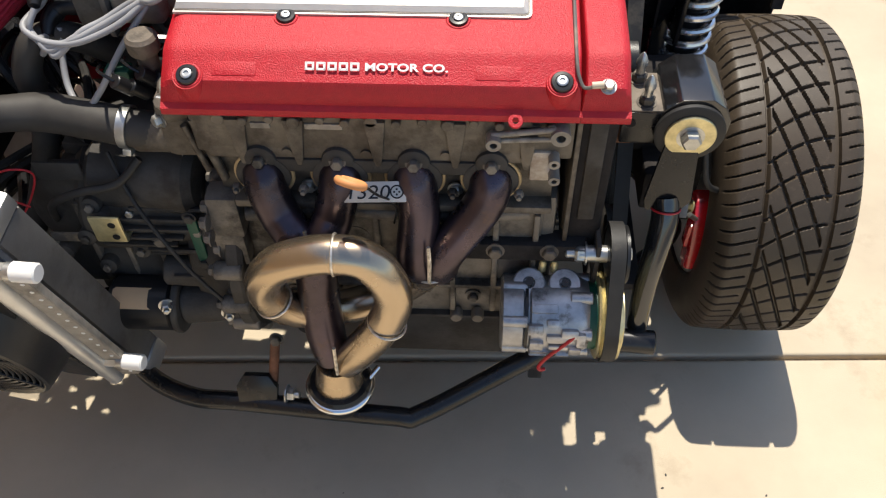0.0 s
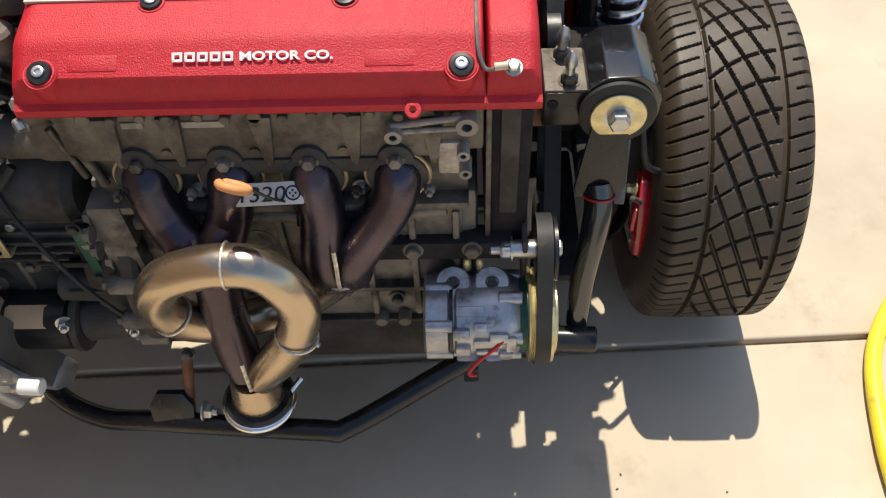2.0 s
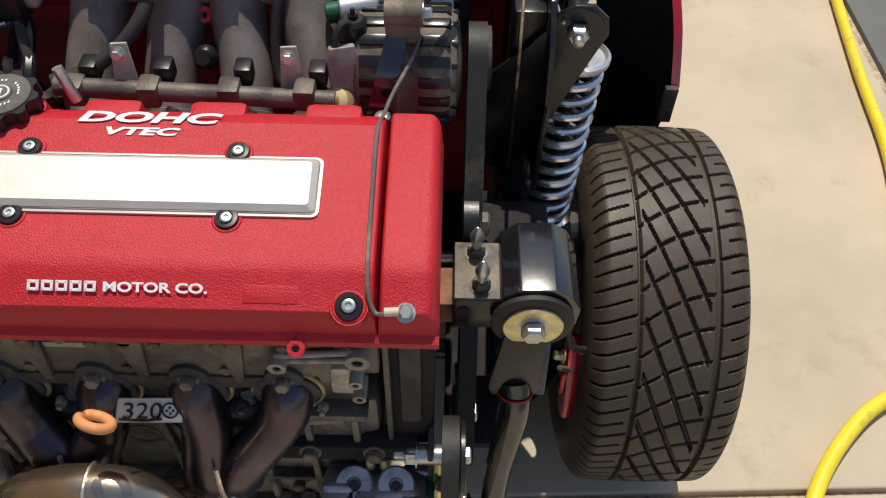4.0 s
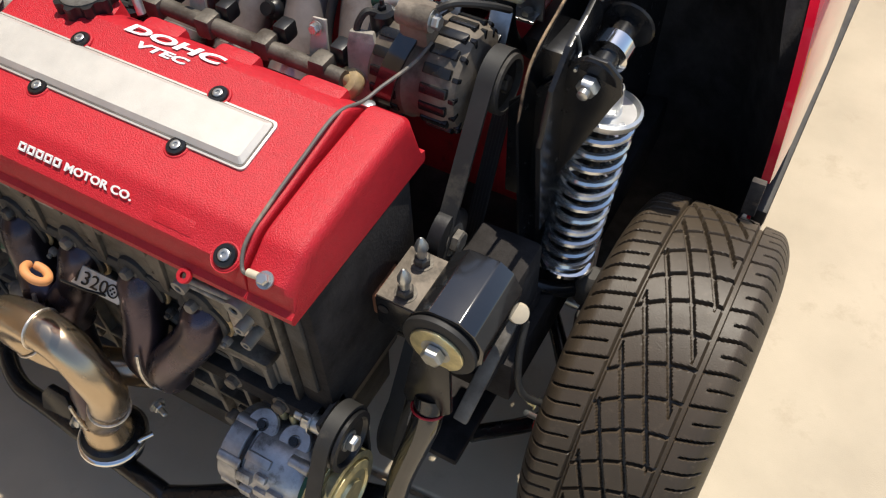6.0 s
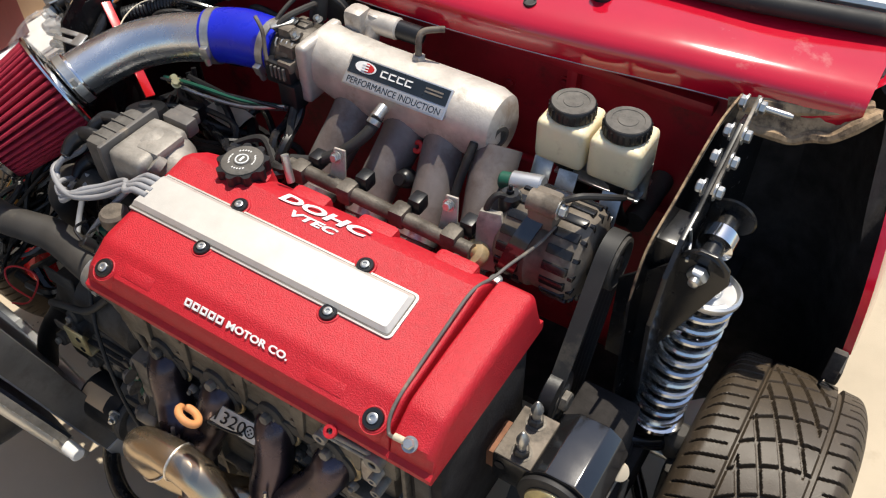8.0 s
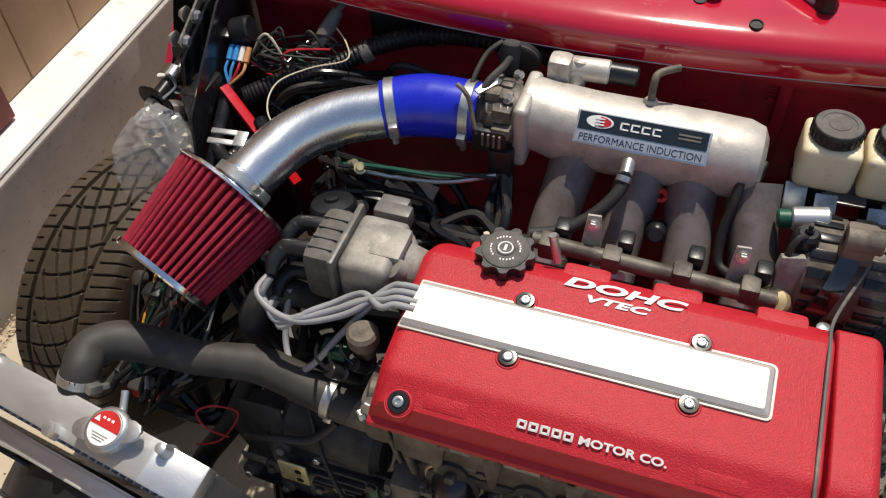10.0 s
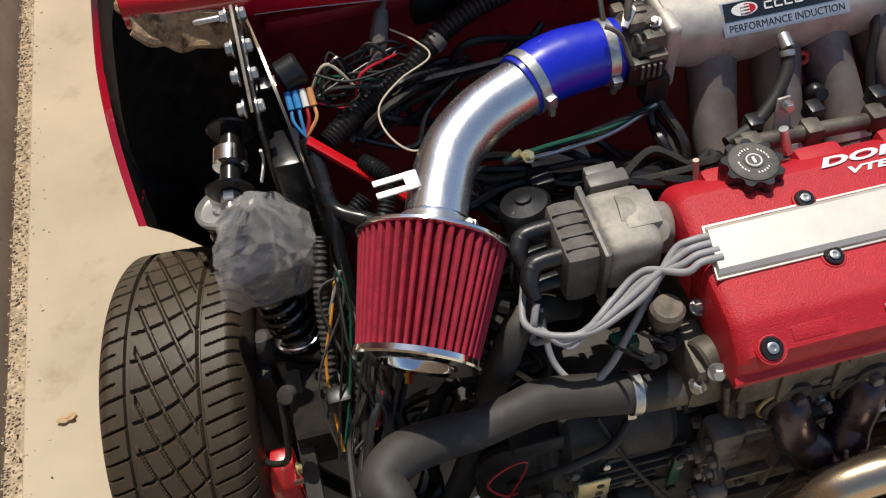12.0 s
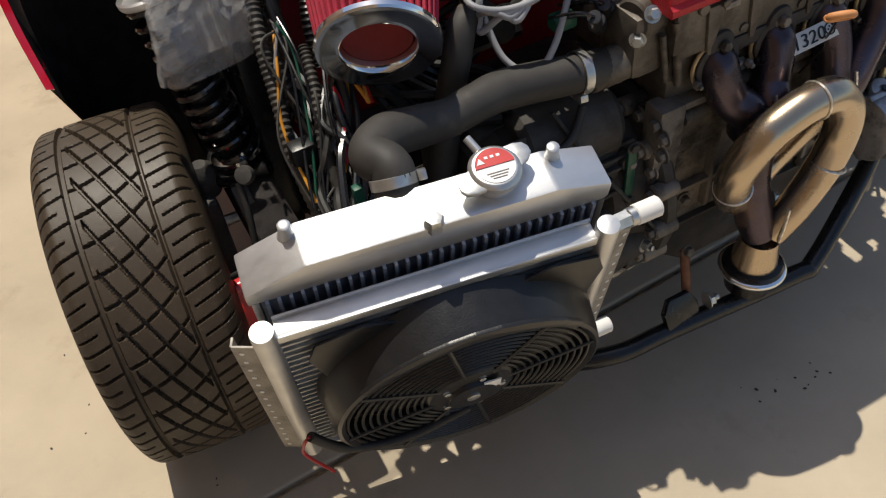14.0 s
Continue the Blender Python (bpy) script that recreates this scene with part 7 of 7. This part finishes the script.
# ---------------------------------------------------------------- wiring and clutter
lm = thing("wiring_loom", (-0.4, 1.1, 0.75), "black corrugated wiring loom along the bulkhead", "wiring loom", "wiring looms")
part("conduit", tube([(-0.690, 1.085, 0.735), (-0.64, 1.12, 0.750), (-0.58, 1.145, 0.765), (-0.52, 1.18, 0.790), (-0.45, 1.205, 0.805), (-0.36, 1.215, 0.805), (-0.25, 1.215, 0.79)], 0.0135, 22, 14, rings=0.0011), M_PLASTIC, lm, "black corrugated conduit")
part("conduit", tube([(-0.655, 1.06, 0.72), (-0.630, 1.03, 0.715), (-0.640, 0.995, 0.70), (-0.665, 0.96, 0.66), (-0.672, 0.93, 0.60)], 0.010, 20, 12, rings=0.001), M_PLASTIC, lm, "black corrugated conduit")
part("conduit", tube([(-0.66, 1.02, 0.70), (-0.70, 0.99, 0.67), (-0.715, 0.94, 0.60), (-0.71, 0.90, 0.52)], 0.011, 20, 12, rings=0.001), M_PLASTIC, lm, "black corrugated conduit")
part("tape", rod((-0.540, 1.168, 0.780), (-0.528, 1.175, 0.786), 0.0150, seg=14, bev=0.001), M_GREYPL, lm)
rng = random.Random(11)


def wires(n, a, b, spread, sag, mats, r, parent, name="wire"):
    a, b = V(*a), V(*b)
    for k in range(n):
        j = lambda s: V(rng.uniform(-s, s), rng.uniform(-s, s), rng.uniform(-s, s))
        p = [a + j(spread * 0.3), a.lerp(b, 0.3) + j(spread) - V(0, 0, sag), a.lerp(b, 0.65) + j(spread) - V(0, 0, sag * 0.7), b + j(spread * 0.4)]
        part(name, tube(p, r * rng.uniform(0.8, 1.3), 8, 7), mats[k % len(mats)], parent)


w1 = thing("wire_bundle", (-0.66, 0.80, 0.5), "tangle of black wires beside the radiator", "wires", "wire bundles")
wires(12, (-0.70, 0.93, 0.60), (-0.735, 0.76, 0.45), 0.035, 0.02, [M_BLACK, M_RUBBER, M_WIRE, M_PLASTIC], 0.0038, w1)
wires(9, (-0.665, 0.90, 0.62), (-0.74, 0.72, 0.52), 0.030, 0.02, [M_BLACK, M_RUBBER, M_PLASTIC], 0.0045, w1)
wires(5, (-0.69, 0.86, 0.55), (-0.745, 0.74, 0.42), 0.025, 0.01, [M_RUBBER, M_BLACK, M_BLACK], 0.004, w1)
wires(3, (-0.655, 0.90, 0.66), (-0.66, 0.81, 0.62), 0.012, 0.01, [M_ORW, M_REDW, M_ORW], 0.0022, w1)
wires(5, (-0.60, 0.88, 0.45), (-0.72, 0.78, 0.40), 0.05, 0.02, [M_RUBBER, M_BLACK], 0.007, w1)
wires(9, (-0.712, 0.95, 0.665), (-0.748, 0.79, 0.52), 0.028, 0.0, [M_HOSE, M_RUBBER, M_GREEN, M_BLACK, M_ORW, M_HOSE, M_RUBBER, M_WIRE, M_BLACK], 0.0018, w1)
wires(6, (-0.660, 0.915, 0.66), (-0.700, 0.80, 0.55), 0.022, 0.0, [M_HOSE, M_ORW, M_BLACK, M_REDW, M_WIRE, M_BLACK], 0.0022, w1)
part("conduit", tube([(-0.722, 0.985, 0.690), (-0.735, 0.94, 0.650), (-0.742, 0.90, 0.600), (-0.752, 0.85, 0.545), (-0.748, 0.80, 0.480)], 0.0085, 18, 12, rings=0.0009), M_HOSE, w1, "dusty corrugated conduit")
part("conduit", tube([(-0.690, 0.925, 0.640), (-0.700, 0.88, 0.610), (-0.718, 0.83, 0.560), (-0.722, 0.78, 0.500)], 0.0070, 18, 12, rings=0.0008), M_HOSE, w1, "dusty corrugated conduit")
part("connector", box((-0.742, 0.842, 0.560), (0.030, 0.024, 0.030), 0.006), M_PLASTIC, w1)
part("connector", box((-0.715, 0.742, 0.548), (0.012, 0.012, 0.045), 0.003), M_GREEN, w1, "green sleeve")
w2 = thing("wire_bundle", (-0.68, 1.10, 0.72), "black taped wires with coloured crimp terminals", "wires", "wire bundles")
part("taped", tube([(-0.712, 1.085, 0.748), (-0.706, 1.05, 0.730), (-0.700, 1.01, 0.705), (-0.665, 0.985, 0.700), (-0.640, 0.975, 0.69)], 0.010, 8, 12), M_BLACK, w2)
part("taped", tube([(-0.70, 1.01, 0.705), (-0.705, 0.97, 0.66), (-0.70, 0.93, 0.60), (-0.675, 0.91, 0.56)], 0.011, 8, 12), M_BLACK, w2)
for k, mt in enumerate((M_BLUEW, M_BLUEW, M_REDW, M_ORANGE)):
    q = V(-0.722 + 0.009 * k, 1.115, 0.772)
    part("terminal", rod(q, q + V(-0.001, 0.018, 0.012), 0.0042, seg=10), (M_BLUEW, M_BLUEW, M_SILL, M_ORANGE)[k], w2)
    part("wire", tube([q, q + V(0.0, -0.014, -0.008), V(-0.712, 1.088, 0.750)], 0.0022, 6, 6), mt, w2)
wires(18, (-0.69, 1.13, 0.765), (-0.58, 1.16, 0.775), 0.034, -0.006, [M_RUBBER, M_BLACK, M_BLACK, M_RUBBER, M_BLACK, M_RUBBER, M_GREEN, M_BLACK, M_RUBBER, M_RUBBER, M_REDW, M_CREAM], 0.0019, w2)
wires(10, (-0.66, 1.10, 0.72), (-0.50, 1.17, 0.74), 0.04, 0.0, [M_RUBBER, M_BLACK, M_BLACK], 0.004, w2)
wires(6, (-0.64, 1.14, 0.73), (-0.40, 1.19, 0.74), 0.05, 0.02, [M_RUBBER, M_BLACK, M_BLACK, M_RUBBER], 0.0045, w2)
w3 = thing("wire_bundle", (-0.4, 1.0, 0.66), "black wires and hoses below the intake", "wires", "wire bundles")
wires(5, (-0.50, 0.985, 0.745), (-0.30, 1.02, 0.745), 0.010, 0.004, [M_RUBBER, M_ZINC, M_GREEN, M_BLACK], 0.0028, w3)
wires(12, (-0.62, 0.93, 0.60), (-0.50, 0.80, 0.56), 0.05, 0.02, [M_RUBBER, M_BLACK, M_PLASTIC], 0.0055, w3)
wires(12, (-0.55, 1.06, 0.68), (-0.36, 0.98, 0.66), 0.06, 0.02, [M_RUBBER, M_BLACK, M_PLASTIC], 0.0045, w3)
wires(9, (-0.50, 1.02, 0.66), (-0.30, 1.00, 0.66), 0.05, 0.02, [M_RUBBER, M_BLACK, M_PLASTIC], 0.007, w3)
wires(6, (-0.36, 0.96, 0.70), (-0.24, 0.96, 0.70), 0.03, 0.01, [M_RUBBER, M_BLACK], 0.0055, w3)
wires(4, (-0.30, 1.05, 0.75), (-0.285, 0.96, 0.68), 0.012, 0.0, [M_RUBBER, M_BLACK], 0.0065, w3)
wires(7, (-0.60, 0.95, 0.55), (-0.40, 0.93, 0.58), 0.06, 0.02, [M_RUBBER, M_BLACK, M_BLACK], 0.008, w3)
part("connector", box((-0.455, 0.985, 0.700), (0.03, 0.03, 0.024), 0.005), M_PLASTIC, w3)
part("connector", lathe([(0.012, 0), (0.018, 0.01), (0.018, 0.02), (0.012, 0.026)], pose(-0.470, 0.955, 0.685), 18), M_PLASTIC, w3)
part("brass_fitting", join(rod((-0.495, 0.992, 0.738), (-0.478, 0.988, 0.752), 0.005, seg=10), hexhead((-0.470, 0.984, 0.748), (0.3, -0.5, 0.8), 0.006, 0.006, 0.008)), M_YZINC, w3)
part("torn_card", sheet([[(-0.455 + 0.018 * i, 1.0 + 0.012 * j + 0.004 * ((i * j) % 3), 0.690 + 0.004 * math.sin(i * 1.7 + j)) for i in range(5)] for j in range(4)], 0.001), M_CREAM, w3, "torn brown card")
part("thin_wire", tube([(-0.585, 1.190, 0.800), (-0.560, 1.165, 0.796), (-0.548, 1.135, 0.792), (-0.590, 1.110, 0.788), (-0.622, 1.075, 0.784), (-0.620, 1.035, 0.778), (-0.596, 1.005, 0.774), (-0.560, 1.012, 0.780)], 0.0012, 8, 6), M_CREAM, w3, "thin cream wire")
wm = thing("horn_relay", (-0.715, 1.13, 0.76), "black round relay on the inner wing", "relay")
part("can", rod((-0.728, 1.150, 0.792), (-0.700, 1.156, 0.800), 0.020, seg=28, bev=0.003), M_PLASTIC, wm)
part("foot", box((-0.742, 1.150, 0.790), (0.02, 0.02, 0.004), 0.001), M_ZINC, wm)
rb = thing("red_strut", (-0.69, 1.06, 0.7), "flat red painted strut across the bay corner", "strut")
part("bar", box((0, 0, 0), (0.168, 0.015, 0.005), 0.001, plane_at((-0.650, 1.045, 0.7085), (0.052, -0.024, -0.042), (0.02, 1, 0.1))), M_CALIPER, rb)
ws = thing("washer_motor", (-0.60, 1.22, 0.80), "grey plastic plug and tube on the bulkhead", "sensor")
part("plug", tube([(-0.610, 1.16, 0.775), (-0.600, 1.185, 0.795), (-0.590, 1.21, 0.815)], [0.008, 0.012, 0.009], 6, 10), M_GREYPL, ws)
part("stem", tube([(-0.590, 1.21, 0.815), (-0.580, 1.225, 0.83), (-0.572, 1.235, 0.84)], 0.005, 6, 8), M_GREYPL, ws)
fb = thing("relay_box", (-0.51, 1.24, 0.78), "black plastic box on the bulkhead", "fuse box")
part("box", box((-0.500, 1.238, 0.800), (0.10, 0.03, 0.06), 0.006), M_PLASTIC, fb)

# ---------------------------------------------------------------- plastic bag over the shock top
secs = []
jit = random.Random(23)
for i in range(13):
    u = i / 12
    ring = []
    for k in range(30):
        a = 2 * math.pi * (k + 0.5 * (i % 2)) / 30
        n = V(math.cos(a), math.sin(a), 0)
        fold = 1 - 2 * abs(noise.noise(V(n.x * 1.9, n.y * 1.9, 0.8 * u + 3.1)))
        f = 0.86 + 0.22 * fold + jit.uniform(-0.05, 0.05)
        w = 0.014 + 0.048 * min(1.0, u * 2.6) ** 0.7
        d = 0.014 + 0.026 * min(1.0, u * 2.2) ** 0.7 - 0.016 * max(0.0, u - 0.6) / 0.4
        sx = math.copysign(abs(n.x) ** 0.7, n.x)
        sy = math.copysign(abs(n.y) ** 0.8, n.y)
        ring.append((-0.786 - 0.008 * u + sx * w * f, 1.008 - 0.034 * u + sy * d * f + jit.uniform(-0.002, 0.002), 0.749 - 0.122 * u + 0.006 * sx * u + jit.uniform(-0.0025, 0.0025)))
    secs.append(ring)
bm = loft(secs)
bmesh.ops.delete(bm, geom=[f for f in bm.faces if len(f.verts) > 4 and f.calc_center_median().z < 0.70], context="FACES_ONLY")
bmesh.ops.triangulate(bm, faces=bm.faces)
bmesh.ops.subdivide_edges(bm, edges=bm.edges, cuts=1, use_grid_fill=True, smooth=0.0, fractal=0.26, along_normal=0.6, seed=5)
tagged(part("plastic_bag", bm, M_BAG, smooth=False), "crumpled clear plastic bag over the shock mount", "bag")
